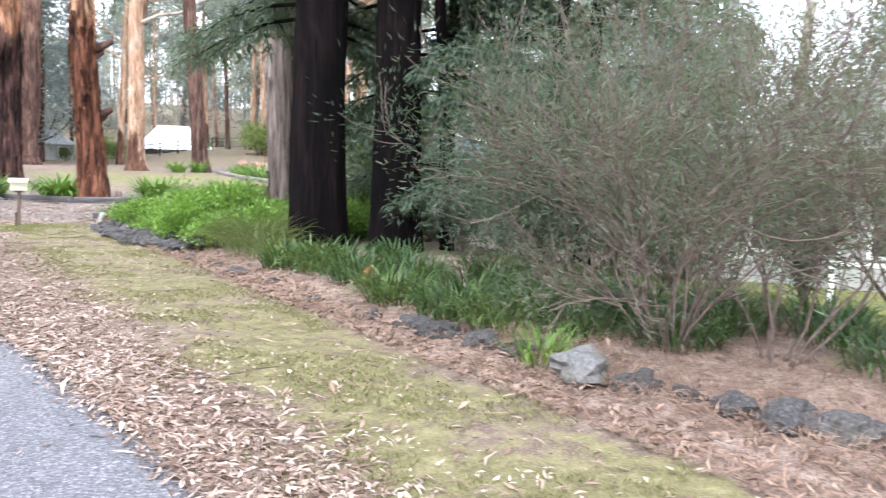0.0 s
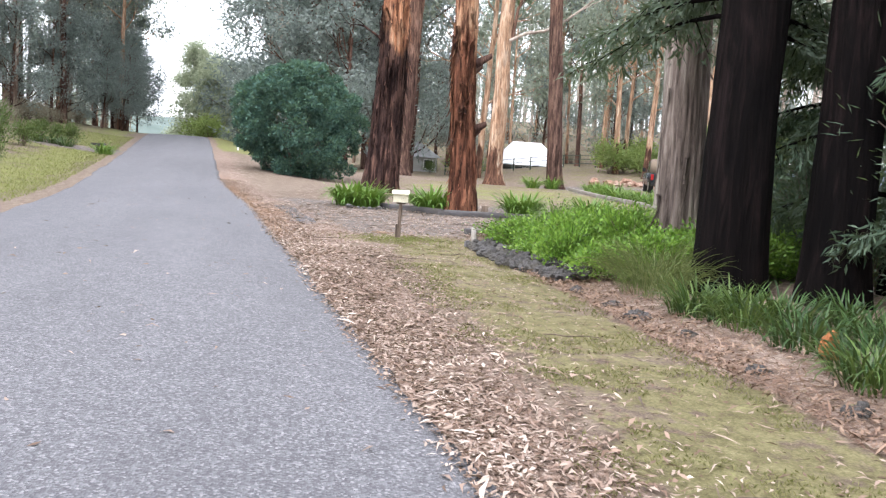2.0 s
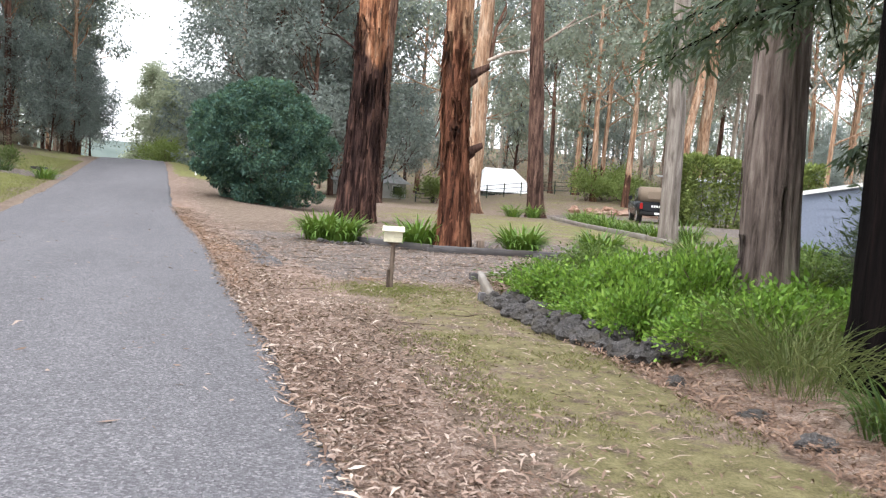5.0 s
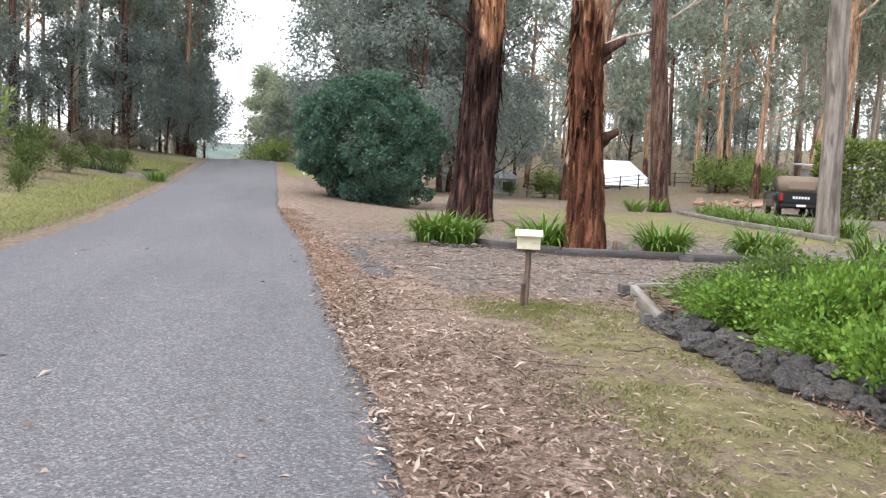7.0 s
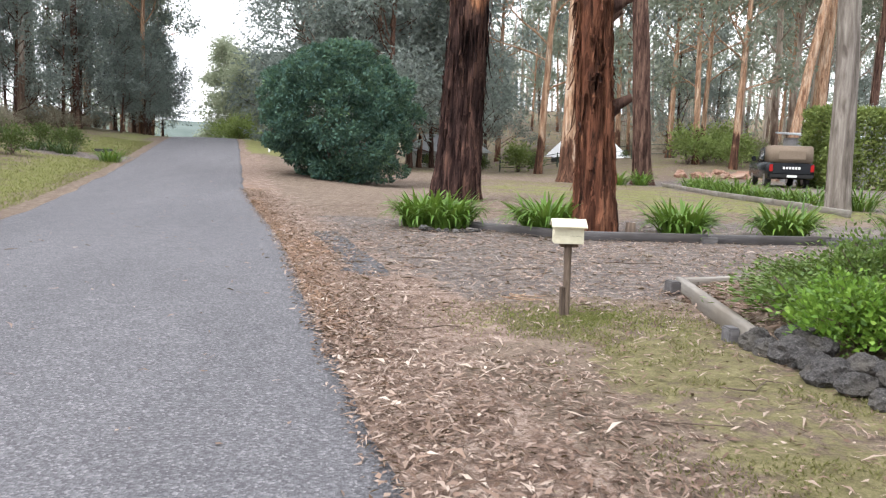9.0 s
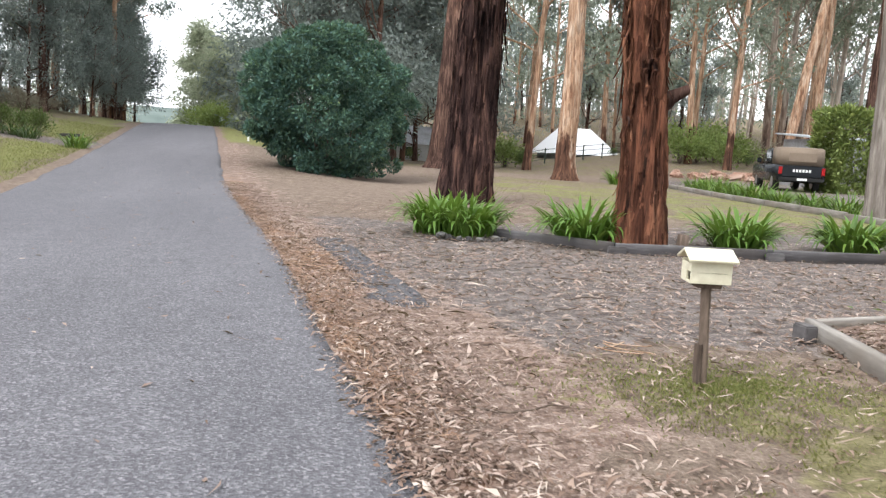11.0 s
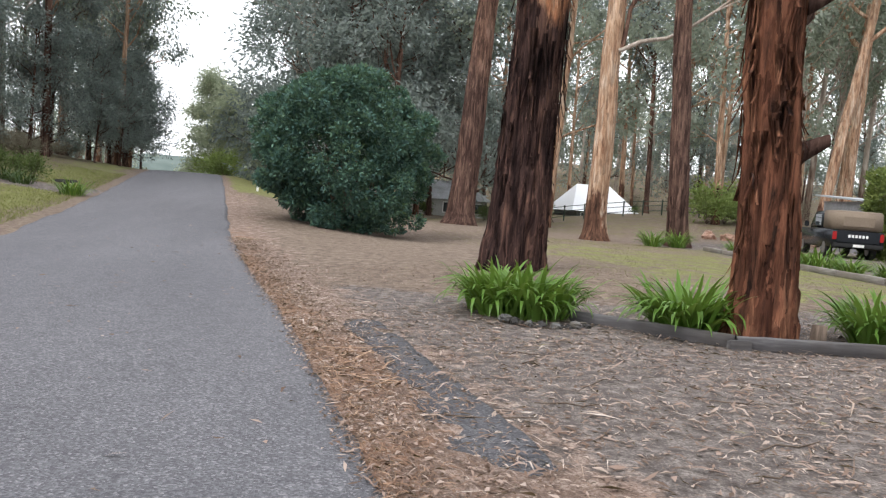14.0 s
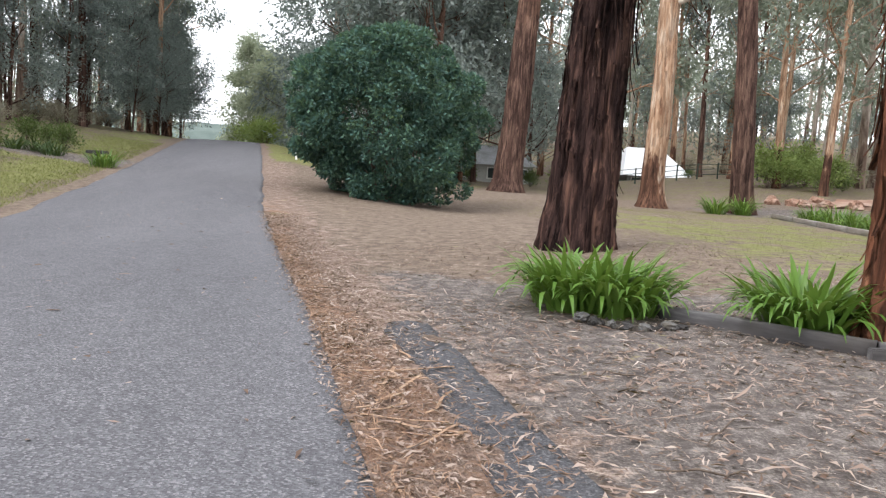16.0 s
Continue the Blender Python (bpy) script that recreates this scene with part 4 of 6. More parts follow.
def woods():
    rng = np.random.default_rng(77)
    gums = (G_A, G_B, G_C)
    oaks = (S_A, S_B)

    def rot():
        return float(rng.uniform(0, 360))
    # dark she-oaks close behind the round bush
    for x, y, s in ((2.4, 66, 1.0), (5.6, 63, 0.95), (6.5, 74, 1.1), (10.5, 78, 0.8), (2.0, 82, 1.25), (17.5, 90, 0.7)):
        plant_copy(S_C, x, y, s, rot())
    for x, y, s in ((0.5, 72, 1.2), (3.5, 76, 1.25), (-1.5, 84, 1.3), (8.0, 72, 1.1)):
        plant_copy(gums[int(rng.integers(3))], x, y, s, rot(), s * 0.62)
    # left side of the road: tall gums over a dark understorey, ending by the crest
    for x, y, s in ((-14.0, 80, 0.6), (-15.5, 88, 0.7), (-16, 68, 0.45), (-19, 58, 0.4), (-24, 50, 0.45), (-21, 72, 0.5), (-27, 62, 0.5), (-18.5, 45, 0.38), (-23, 40, 0.45), (-29, 44, 0.5), (-13.2, 72, 0.35)):
        plant_copy(oaks[int(rng.integers(2))], x, y, s, rot())
    for k in range(26):
        y = float(rng.uniform(40, 104))
        x = float(road_left(y)) - float(rng.uniform(4.5, 24)) - max(0, (60 - y) * 0.12)
        s = float(rng.uniform(0.95, 1.3))
        plant_copy(gums[int(rng.integers(3))], x, y, s, rot(), s * 0.62)
    for x, y, s in ((-13, 78, 0.95), (-14.5, 84, 1.0), (-17, 74, 1.0), (-18, 66, 0.95), (-21, 78, 1.05), (-20, 60, 0.9), (-24, 68, 1.0), (-25, 56, 0.95), (-28, 74, 1.05), (-22, 50, 0.85), (-34, 70, 1.1), (-15, 92, 1.0)):
        plant_copy((G_D, G_E)[int(rng.integers(2))], x, y, s, rot(), s * 0.8)
    for x, y, s in ((-17, 62, 0.5), (-20, 54, 0.45), (-24, 60, 0.6), (-15.5, 70, 0.5), (-22, 46, 0.45), (-29, 54, 0.6), (-14, 86, 0.6)):
        plant_copy(S_C, x, y, s, rot())
    for x, y, s in ((-12.6, 79, 0.42), (-13.6, 83, 0.5), (-12.2, 75, 0.34), (-14.6, 76, 0.5), (-13.4, 89, 0.5)):
        plant_copy(S_C, x, y, s, rot(), s * 0.8)
    # the tall dark stand behind the round bush, and full crowns at the back of the woodland
    for x, y, s in ((4.0, 70, 1.2), (12, 72, 1.0), (6, 86, 1.4), (0.5, 90, 1.35)):
        plant_copy(S_C, x, y, s, rot())
    for x, y, s in ((10, 92, 1.2), (20, 96, 1.15), (26, 100, 1.2), (32, 92, 1.1), (40, 98, 1.2), (50, 90, 1.2), (48, 78, 1.1), (57, 72, 1.1), (35, 86, 1.1), (42, 74, 1.0), (62, 84, 1.2)):
        plant_copy((G_D, G_E)[int(rng.integers(2))], x, y, s, rot(), s * 0.9)
    # right: open gum woodland, thicker to the back
    taken = [(4.8, 29.3), (6.2, 22.9), (9, 57), (14, 50), (17.7, 48.6), (15, 29), (24.5, 44)]
    spots = [(17.1, 68), (29.5, 62.5), (28.4, 66), (36.8, 70), (46, 66)]
    for x, y in spots:
        plant_copy(gums[int(rng.integers(2))], x, y, float(rng.uniform(0.95, 1.2)), rot())
    n = 0
    while n < 25:
        y = float(rng.uniform(58, 128))
        x = float(rng.uniform(4, 75))
        if math.hypot(x - 25.5, y - 82) < 7 or math.hypot(x - 12, y - 87) < 6 or (x < 14 and y < 70):
            continue
        if -2.5 < x - (1.2 + (y - 8) * 0.28) < 2.5 + (y - 8) * 0.115 and y < 80:
            continue
        s = float(rng.uniform(0.85, 1.2))
        plant_copy(gums[int(rng.integers(3))], x, y, s, rot(), s * 0.75)
        n += 1
    for k in range(17):
        y = float(rng.uniform(92, 135))
        x = float(rng.uniform(8, 95))
        plant_copy(oaks[int(rng.integers(2))], x, y, float(rng.uniform(0.45, 0.75)), rot())
    for x, y, s in ((33, 52, 0.3), (40, 54, 0.35), (27, 24, 0.4), (33, 28, 0.45), (26, 19, 0.45), (22, 17, 0.4), (34, 38, 0.4), (19, 14, 0.4), (28, 12, 0.5), (15.5, 13.5, 0.36), (24, 8, 0.5)):
        plant_copy(oaks[int(rng.integers(2))], x, y, s, rot())
    for x, y in ((34, 46), (31, 22), (40, 30), (24, 14), (36, 13), (45, 42), (30, 6), (38, 0), (27, -8)):
        plant_copy(gums[int(rng.integers(3))], x, y, float(rng.uniform(0.8, 1.0)), rot(), 0.6)
    # trees past the crest
    for x, y, s in ((-9.8, 110, 1.05), (-8.0, 106, 0.85), (-7.0, 103, 0.7), (-6.2, 99, 0.55), (-11.5, 140, 0.7), (-13.5, 150, 0.7), (-15.5, 145, 0.65), (-17.5, 150, 0.7)):
        plant_copy(Y_A, x, y, s, rot())
    # never-seen gums behind the walker, added to shape the ambient light
    for x, y in ((-14, 20), (-17, 8), (-13, -6), (-9, -22), (6, -18), (12, -10), (-20, 28), (3, -30), (17, -4)):
        plant_copy(gums[int(rng.integers(3))], x, y, 0.9, rot())


woods()
for src in (G_A, G_B, G_C):
    src.matrix_basis = pose(60 + 3 * (src is G_A), 100 + 9 * (src is G_B), gz(60, 100) - 0.3)
Y_A.matrix_basis = pose(-7.4, 118, gz(-7.4, 118))
S_C.matrix_basis = pose(-16, 72, gz(-16, 72)) @ Matrix.Diagonal((0.6, 0.6, 0.75, 1))
G_D.matrix_basis = pose(-30, 86, gz(-30, 86))
G_E.matrix_basis = pose(68, 86, gz(68, 86))
S_A.matrix_basis = pose(-36, 70, gz(-36, 70))
S_B.matrix_basis = pose(-34, 84, gz(-34, 84))


def far_woods():
    """Woods too far off to tell tree from tree: slim trunks and ragged clumps of leaves."""
    rng = np.random.default_rng(140)
    spots = []
    while len(spots) < 330:
        y = float(rng.uniform(112, 190))
        x = float(rng.uniform(-75, 170))
        if -0.16 * (y - 50) - 9 < x < -0.06 * (y - 50) + 3:
            continue
        spots.append((x, y, float(rng.uniform(9, 20))))
    while len(spots) < 400:
        y = float(rng.uniform(195, 290))
        spots.append((float(rng.uniform(-75, 5)), y, float(rng.uniform(9, 13))))
    tubes, P, D = [], [], []
    for x, y, h in spots:
        z = gz(x, y)
        lean = rng.normal(0, 0.5, 2)
        tubes.append(tube([(x, y, z - 0.5), (x + lean[0] * 0.5, y + lean[1] * 0.5, z + h * 0.5), (x + lean[0], y + lean[1], z + h * 0.9)], [0.26, 0.18, 0.06], 5))
        low = float(rng.uniform(0.05, 0.35))
        for _ in range(9):
            u = float(rng.uniform(low, 1.0))
            c = np.array([x + lean[0] * u, y + lean[1] * u, z + h * u]) + rng.normal(0, 1, 3) * np.array([1.7, 1.7, 0.6]) * (1.15 - 0.5 * u)
            m = 19
            o = rng.normal(0, 1, (m, 3)) * np.array([0.95, 0.95, 0.6])
            P.append(c + o)
            D.append(unit(o) * 0.5 + rng.normal(0, 0.5, (m, 3)) + np.array([0, 0, -0.5]))
    v, f = leaf_quads(np.concatenate(P), np.concatenate(D), 0.85, 0.27, rng)
    ob = thing("far_woods", pose(0, 0, 0), "distant belt of grey-green gum woods", "woods", kind="stuff")
    part("crowns", mesh_from("crowns", v, f, M_LEAF_GUM), ob)
    v, f = join_tubes(tubes)
    part("trunks", mesh_from("trunks", v, f, M_BARK_FAR, True), ob)
    tagged(ob.children[0], kind="stuff")
    tagged(ob.children[1], kind="stuff")


far_woods()


# ---------- shrubs and beds ----------
def bush_radius(d):
    """How far the bush reaches in a direction: domed to one side of the middle, tucked in at the foot."""
    x, y, z = d[:, 0], d[:, 1], d[:, 2]
    r = 1 / np.sqrt((x / 3.3) ** 2 + (y / 3.0) ** 2 + (z / np.where(z > 0, 2.85, 3.1)) ** 2)
    r = r * (1 - 0.16 * ss((-z - 0.15) / 0.5) * ss((0.25 - x) / 0.8))
    r = r * (1 + 0.09 * ss((x + 0.3) / 0.5) * ss((-z - 0.1) / 0.6) * ss((1.05 + z) / 0.4))
    return r * (1 - 0.07 * ss((x - 0.35) / 0.4) * ss((z - 0.35) / 0.4))


def round_bush():
    """The big evergreen by the road: leafy sprays over a lumpy mass, with stems inside."""
    rng = np.random.default_rng(9)
    x, y = 1.85, 42.6
    t = thing("round_bush", pose(x, y, gz(x, y) - 0.1), "huge rounded evergreen bush with glossy dark leaves", "bush")
    mid = np.array([0, 0, 2.65])
    P, N = [], []
    heads = unit(rng.normal(size=(290, 3)))
    r = bush_radius(heads)
    lump = np.array([noise.noise((a * 1.9 + 3, b * 1.9, c * 1.9)) + 0.7 * noise.noise((a * 4.3, b * 4.3 + 7, c * 4.3)) for a, b, c in heads])
    for h, rr_, lu in zip(heads, r, lump):
        c = mid + h * rr_ * (0.88 + 0.28 * min(max(lu, -0.6), 0.3))
        rad = float(rng.uniform(0.26, 0.60))
        m = int(900 * rad * rad) + 60
        d = unit(rng.normal(size=(m, 3)) + h * 0.9 + np.array([0, 0, 0.35]))
        P.append(c + d * rad * (1 - 0.3 * np.abs(rng.normal(size=(m, 1)))) * np.array([1, 1, 0.75]))
        N.append(d)
    d = unit(rng.normal(size=(15000, 3)))
    P.append(mid + d * bush_radius(d)[:, None] * rng.uniform(0.55, 0.82, (15000, 1)))
    N.append(d)
    p, d = np.concatenate(P), np.concatenate(N)
    keep = p[:, 2] > 0.05
    p, d = p[keep], d[keep]
    dirs = d * 0.7 + rng.normal(0, 0.5, d.shape) + np.array([0, 0, -0.1])
    v, f = leaf_quads(p, dirs, 0.14, 0.08, rng, 0.12)
    part("leaves", mesh_from("leaves", v, f, M_LEAF_BUSH), t)
    tubes = []
    for k in range(7):
        a = 2 * math.pi * k / 7
        tb, _ = branching(rng, (0.25 * math.cos(a), 0.25 * math.sin(a), -0.1), (0.6 * math.cos(a), 0.6 * math.sin(a), 1), 1.9, 0.09, 2, (2, 3), 0.6)
        tubes += tb
    v, f = join_tubes(tubes)
    tagged(part("branchwork", mesh_from("branchwork", v, f, M_TWIG, True), t), kind="stuff")


round_bush()


def leafy_clump(name, seed, radius, height, count, leaf, ln, w, label, category, group, twigs=10):
    """A low leafy plant: twigs from one root with leaves over a lumpy dome."""
    rng = np.random.default_rng(seed)
    t = thing(name, pose(0, 0, 0), label, category, group)
    tubes, P, D = [], [], []
    for k in range(twigs):
        a = float(rng.uniform(0, 6.28))
        q = float(rng.uniform(0.15, 1.0))
        tip = Vector((math.cos(a) * radius * q, math.sin(a) * radius * q, height * (1 - 0.45 * q * q) * float(rng.uniform(0.75, 1.15))))
        tubes.append(tube([(0, 0, -0.03), tip * 0.5 + Vector((0, 0, 0.08)), tip], [0.012, 0.008, 0.004], 4))
        per = count // twigs
        u = rng.uniform(0.3, 1.0, per) ** 0.6
        c = np.array(tip)[None, :] * u[:, None]
        o = rng.normal(0, 1, (per, 3)) * np.array([radius * 0.2, radius * 0.2, height * 0.13])
        P.append(c + o)
        D.append(unit(o) * 0.6 + np.array([math.cos(a) * q * 0.5, math.sin(a) * q * 0.5, 0.35]) + rng.normal(0, 0.35, (per, 3)))
    P, D = np.concatenate(P), np.concatenate(D)
    P[:, 2] = np.maximum(P[:, 2], 0.02)
    v, f = leaf_quads(P, D, ln, w, rng)
    part("leaves", mesh_from("leaves", v, f, leaf), t)
    v, f = join_tubes(tubes)
    tagged(part("branchwork", mesh_from("branchwork", v, f, M_TWIG, True), t), kind="stuff")
    return t


def strap_leaf_mesh(name, seed, ln, width, arch, mat):
    """One arching strap leaf with a keel."""
    rng = np.random.default_rng(seed)
    V, Fq = [], []
    n = 7
    el, x, z = 1.42, 0.0, 0.0
    tw = float(rng.normal(0, 0.25))
    for k in range(n + 1):
        u = k / n
        w = width * (0.7 + 0.6 * u - 1.25 * u ** 4)
        V += [(x, -w / 2 + tw * 0.03 * u, z + 0.18 * w), (x, tw * 0.03 * u, z), (x, w / 2 + tw * 0.03 * u, z + 0.18 * w)]
        el -= arch * (0.35 + u) / n
        x += math.cos(el) * ln / n
        z += math.sin(el) * ln / n
    for k in range(n):
        b = 3 * k
        Fq += [(b, b + 3, b + 4, b + 1), (b + 1, b + 4, b + 5, b + 2)]
    return mesh_from(name, V, Fq, mat, True)


LEAVES = {}


def strap_clump(name, seed, x, y, radius, height, count, mat, label, group, singly, width=0.055):
    """A clump of arching strap leaves; those of near clumps are pieces of their own."""
    rng = np.random.default_rng(seed)
    key = mat.name
    if key not in LEAVES:
        LEAVES[key] = [strap_leaf_mesh("leaf", 900 + k, 1.0, 0.05, 0.9 + 0.36 * k, mat) for k in range(6)]
    t = thing(name, pose(x, y, gz(x, y) - 0.02), label, "plant", group)
    V, Fq, o = [], [], 0
    for k in range(count):
        src = LEAVES[key][int(rng.integers(6))]
        q = math.sqrt(float(rng.uniform(0, 1))) * radius * 0.55
        a = float(rng.uniform(0, 360))
        b = a + float(rng.normal(0, 35))
        L = height * float(rng.uniform(0.75, 1.25)) * 1.15
        m = pose(q * math.cos(radians(a)), q * math.sin(radians(a)), 0, float(rng.normal(0, 6)), float(rng.uniform(0, 30)) * (0.25 + 0.75 * q / (radius * 0.55)), b) @ Matrix.Diagonal((L * 0.85, width / 0.05, L, 1))
        if singly:
            part("leaf", src, t, "", m)
        else:
            co = np.empty(len(src.vertices) * 3, dtype=np.float32)
            src.vertices.foreach_get("co", co)
            M = np.array(m)
            V.append(co.reshape(-1, 3) @ M[:3, :3].T + M[:3, 3])
            ix = np.empty(len(src.loops), dtype=np.int32)
            src.loops.foreach_get("vertex_index", ix)
            Fq.append(ix.reshape(-1, 4) + o)
            o += len(src.vertices)
    if not singly:
        part("leaves", mesh_from("leaves", np.concatenate(V), np.concatenate(Fq), mat, True), t)
    return t


AGA = "lush clump of strappy agapanthus leaves along timber edging"
strap_clump("agapanthus", 1, 3.4, 24.7, 0.85, 0.70, 260, M_LEAF_STRAP, "broad lush agapanthus clump at the corner of the garden", "agapanthus row", True)
strap_clump("agapanthus", 21, 3.78, 24.42, 0.72, 0.66, 240, M_LEAF_STRAP, "broad lush agapanthus clump at the corner of the garden", "agapanthus row", True)
strap_clump("agapanthus", 2, 5.48, 23.62, 0.68, 0.72, 300, M_LEAF_STRAP, AGA, "agapanthus row", True)
strap_clump("agapanthus", 3, 7.95, 23.25, 0.62, 0.70, 270, M_LEAF_STRAP, AGA, "agapanthus row", True)
strap_clump("agapanthus", 4, 10.0, 23.25, 0.66, 0.70, 270, M_LEAF_STRAP, AGA, "agapanthus row", False)
rg = np.random.default_rng(88)
for k, (x, y) in enumerate(((12.6, 23.3), (16.2, 29.9), (15.6, 31.2), (15.9, 33.0), (16.2, 35.2), (16.4, 36.8), (16.8, 38.6), (17.3, 40.6), (17.8, 42.4), (18.4, 45.0), (15.6, 47.2), (16.9, 47.6), (14.3, 21.2), (13.0, 20.5))):
    strap_clump("agapanthus", 60 + k, x, y, float(rg.uniform(0.6, 0.85)), float(rg.uniform(0.6, 0.8)), 130, M_LEAF_STRAP, "agapanthus clump along the inner garden border", "border agapanthus", False, 0.04)
# strappy plants under the conifers, in the strap green darkened for shade
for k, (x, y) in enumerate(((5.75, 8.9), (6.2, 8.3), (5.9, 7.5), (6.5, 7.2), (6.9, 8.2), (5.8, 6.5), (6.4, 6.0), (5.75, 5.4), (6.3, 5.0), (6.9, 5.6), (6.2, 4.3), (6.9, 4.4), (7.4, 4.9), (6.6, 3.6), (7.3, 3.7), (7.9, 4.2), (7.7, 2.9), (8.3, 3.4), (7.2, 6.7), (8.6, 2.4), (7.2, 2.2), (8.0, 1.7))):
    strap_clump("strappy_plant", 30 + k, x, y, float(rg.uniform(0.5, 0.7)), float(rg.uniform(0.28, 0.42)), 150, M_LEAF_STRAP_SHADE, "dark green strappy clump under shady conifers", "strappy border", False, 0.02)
M_LEAF_STRAP_MID = leaf_mat("leaf_strap_mid", [(0.0, (0.026, 0.052, 0.015)), (0.5, (0.07, 0.122, 0.032)), (1.0, (0.18, 0.245, 0.08))], 0.42, 0.25)
for k, (x, y) in enumerate(((5.65, 8.95), (5.95, 8.65), (5.8, 8.25), (5.65, 6.3), (5.8, 4.8))):
    strap_clump("strappy_plant", 130 + k, x, y, 0.46, 0.40, 110, M_LEAF_STRAP_MID, "green strappy clump spilling over the bed border", "strappy border", False, 0.018)
strap_clump("strappy_plant", 59, 5.45, 3.85, 0.35, 0.32, 70, M_LEAF_STRAP, "small bright strappy tuft beside a rock", "strappy border", False, 0.016)
for k, (x, y) in enumerate(((6.0, 10.75), (6.35, 11.3), (5.75, 10.1))):
    strap_clump("tussock_grass", 58 + k, x, y, 0.7, 0.62, 320, leaf_mat("leaf_tussock_" + "abc"[k], [(0.0, (0.06, 0.085, 0.03)), (0.5, (0.13, 0.165, 0.06)), (1.0, (0.26, 0.28, 0.13))], 0.6, 0.3), "soft weeping tussock of fine grass in the bed", "tussocks", False, 0.007)

GC = [leafy_clump("groundcover_plant", 200 + k, 0.55, 0.42 + 0.05 * k, 2700, M_LEAF_BRIGHT, 0.062, 0.036, "bright green leafy groundcover in a rock-edged bed", "plant", "groundcover bed", 16) for k in range(3)]
LS = [leafy_clump("leafy_shrub", 220 + k, 0.7, 0.7, 1900, leaf_mat("leaf_shrub_" + "ab"[k], [(0.0, (0.045, 0.085, 0.02)), (0.5, (0.10, 0.17, 0.04)), (1.0, (0.20, 0.28, 0.075))], 0.45, 0.25), 0.07, 0.034, "mid-green leafy shrub in the garden bed", "shrub", "bed shrubs", 18) for k in range(2)]


def fill_bed():
    rng = np.random.default_rng(15)
    first = {}

    def put(src, x, y, s, sz):
        m = pose(x, y, gz(x, y) - 0.02, 0, 0, float(rng.uniform(0, 360))) @ Matrix.Diagonal((s, s, sz, 1))
        if src.name not in first:
            first[src.name] = True
            src.matrix_basis = m
        else:
            copy_thing(src, m)
    y = 11.2
    while y < 16.7:
        left = 5.35 + 0.35 * max(0, y - 14.5) + 0.5 * max(0, 11.9 - y)
        x = left
        while x < 9.6:
            if math.hypot(x - 7.5, y - 13.1) > 0.55:
                back = x + 0.5 * (y - 11) > 9.2
                corner = y > 15.3 and x < 7.2
                src = LS[int(rng.integers(2))] if (back or corner or float(rng.uniform()) < 0.06) else GC[int(rng.integers(3))]
                put(src, x + float(rng.normal(0, 0.1)), y + float(rng.normal(0, 0.1)), float(rng.uniform(0.72, 1.12)), float(rng.uniform(0.6, 1.35)) * (0.72 if src in LS else 1.1))
            x += 0.62
        y += 0.6
    for _ in range(26):
        x, y = float(rng.uniform(9.5, 15.5)), float(rng.uniform(15, 22))
        if y < 26 and not (x < 11.5 and y > 18.5):
            put(LS[int(rng.integers(2))], x, y, float(rng.uniform(0.9, 1.3)), float(rng.uniform(0.7, 1.0)))


fill_bed()


M_TWIG_PALE = rough_mat("twig_pale_mauve", [(0.3, (0.07, 0.05, 0.041)), (0.7, (0.20, 0.152, 0.126))], 20, None, 0.9)


def wispy_shrub(x, y, seed, stems, height, label, per=11, lean=(0, 0), leaf=None, splits=(3, 4), ln=0.07, wd=0.0075):
    rng = np.random.default_rng(seed)
    t = thing("tea_tree", pose(x, y, gz(x, y) - 0.05), label, "shrub", "tea trees")
    tubes, ends = [], []
    for k in range(stems):
        a = 6.28 * k / stems + float(rng.uniform(-0.4, 0.4))
        tb, en = branching(rng, (0.07 * math.cos(a), 0.07 * math.sin(a), 0), ((0.25 + 0.55 * (k % 3) / 2) * math.cos(a) + lean[0], (0.25 + 0.55 * (k % 3) / 2) * math.sin(a) + lean[1], 1.0), height * (0.40 - 0.07 * (k % 3)), 0.017, 3, splits, 0.72, 0.07)
        tubes += tb
        ends += en
    v, f = join_tubes(tubes)
    tagged(part("branchwork", mesh_from("branchwork", v, f, M_TWIG_PALE, True), t), kind="stuff")
    v, f = cloud(rng, ends, int(per * 1.15), 0.26, ln * 1.15, wd, 0.0, 1.0, 0.9, 0.05)
    part("foliage", mesh_from("foliage", v, f, leaf or M_LEAF_WISPY), t)
    return t


wispy_shrub(6.4, 3.5, 301, 17, 3.6, "wispy grey-green tea tree with many brown stems", 6)
wispy_shrub(6.78, 2.85, 302, 6, 3.3, "open wispy tea tree with bare crooked stems", 5, (0.15, -0.1))
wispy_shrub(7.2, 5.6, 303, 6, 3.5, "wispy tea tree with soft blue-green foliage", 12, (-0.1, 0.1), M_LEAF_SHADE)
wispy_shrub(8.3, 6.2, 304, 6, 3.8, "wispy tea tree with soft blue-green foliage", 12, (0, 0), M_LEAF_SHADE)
wispy_shrub(7.6, 3.4, 305, 4, 4.0, "tall thin tea tree with sparse green top", 8, (0.1, 0))
wispy_shrub(9.6, 5.4, 306, 5, 4.2, "tall thin tea tree with sparse green top", 9)
wispy_shrub(9.6, 3.2, 311, 6, 3.4, "dense green shrub behind the conifers", 12)
wispy_shrub(8.4, 1.2, 307, 5, 3.8, "tall thin tea tree with sparse green top", 8)
wispy_shrub(9.0, 3.0, 312, 6, 4.7, "tall thin tea tree with sparse green top", 9)
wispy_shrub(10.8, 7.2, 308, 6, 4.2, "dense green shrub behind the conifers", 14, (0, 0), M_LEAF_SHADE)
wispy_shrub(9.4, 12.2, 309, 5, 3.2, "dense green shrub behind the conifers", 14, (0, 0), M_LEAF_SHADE)


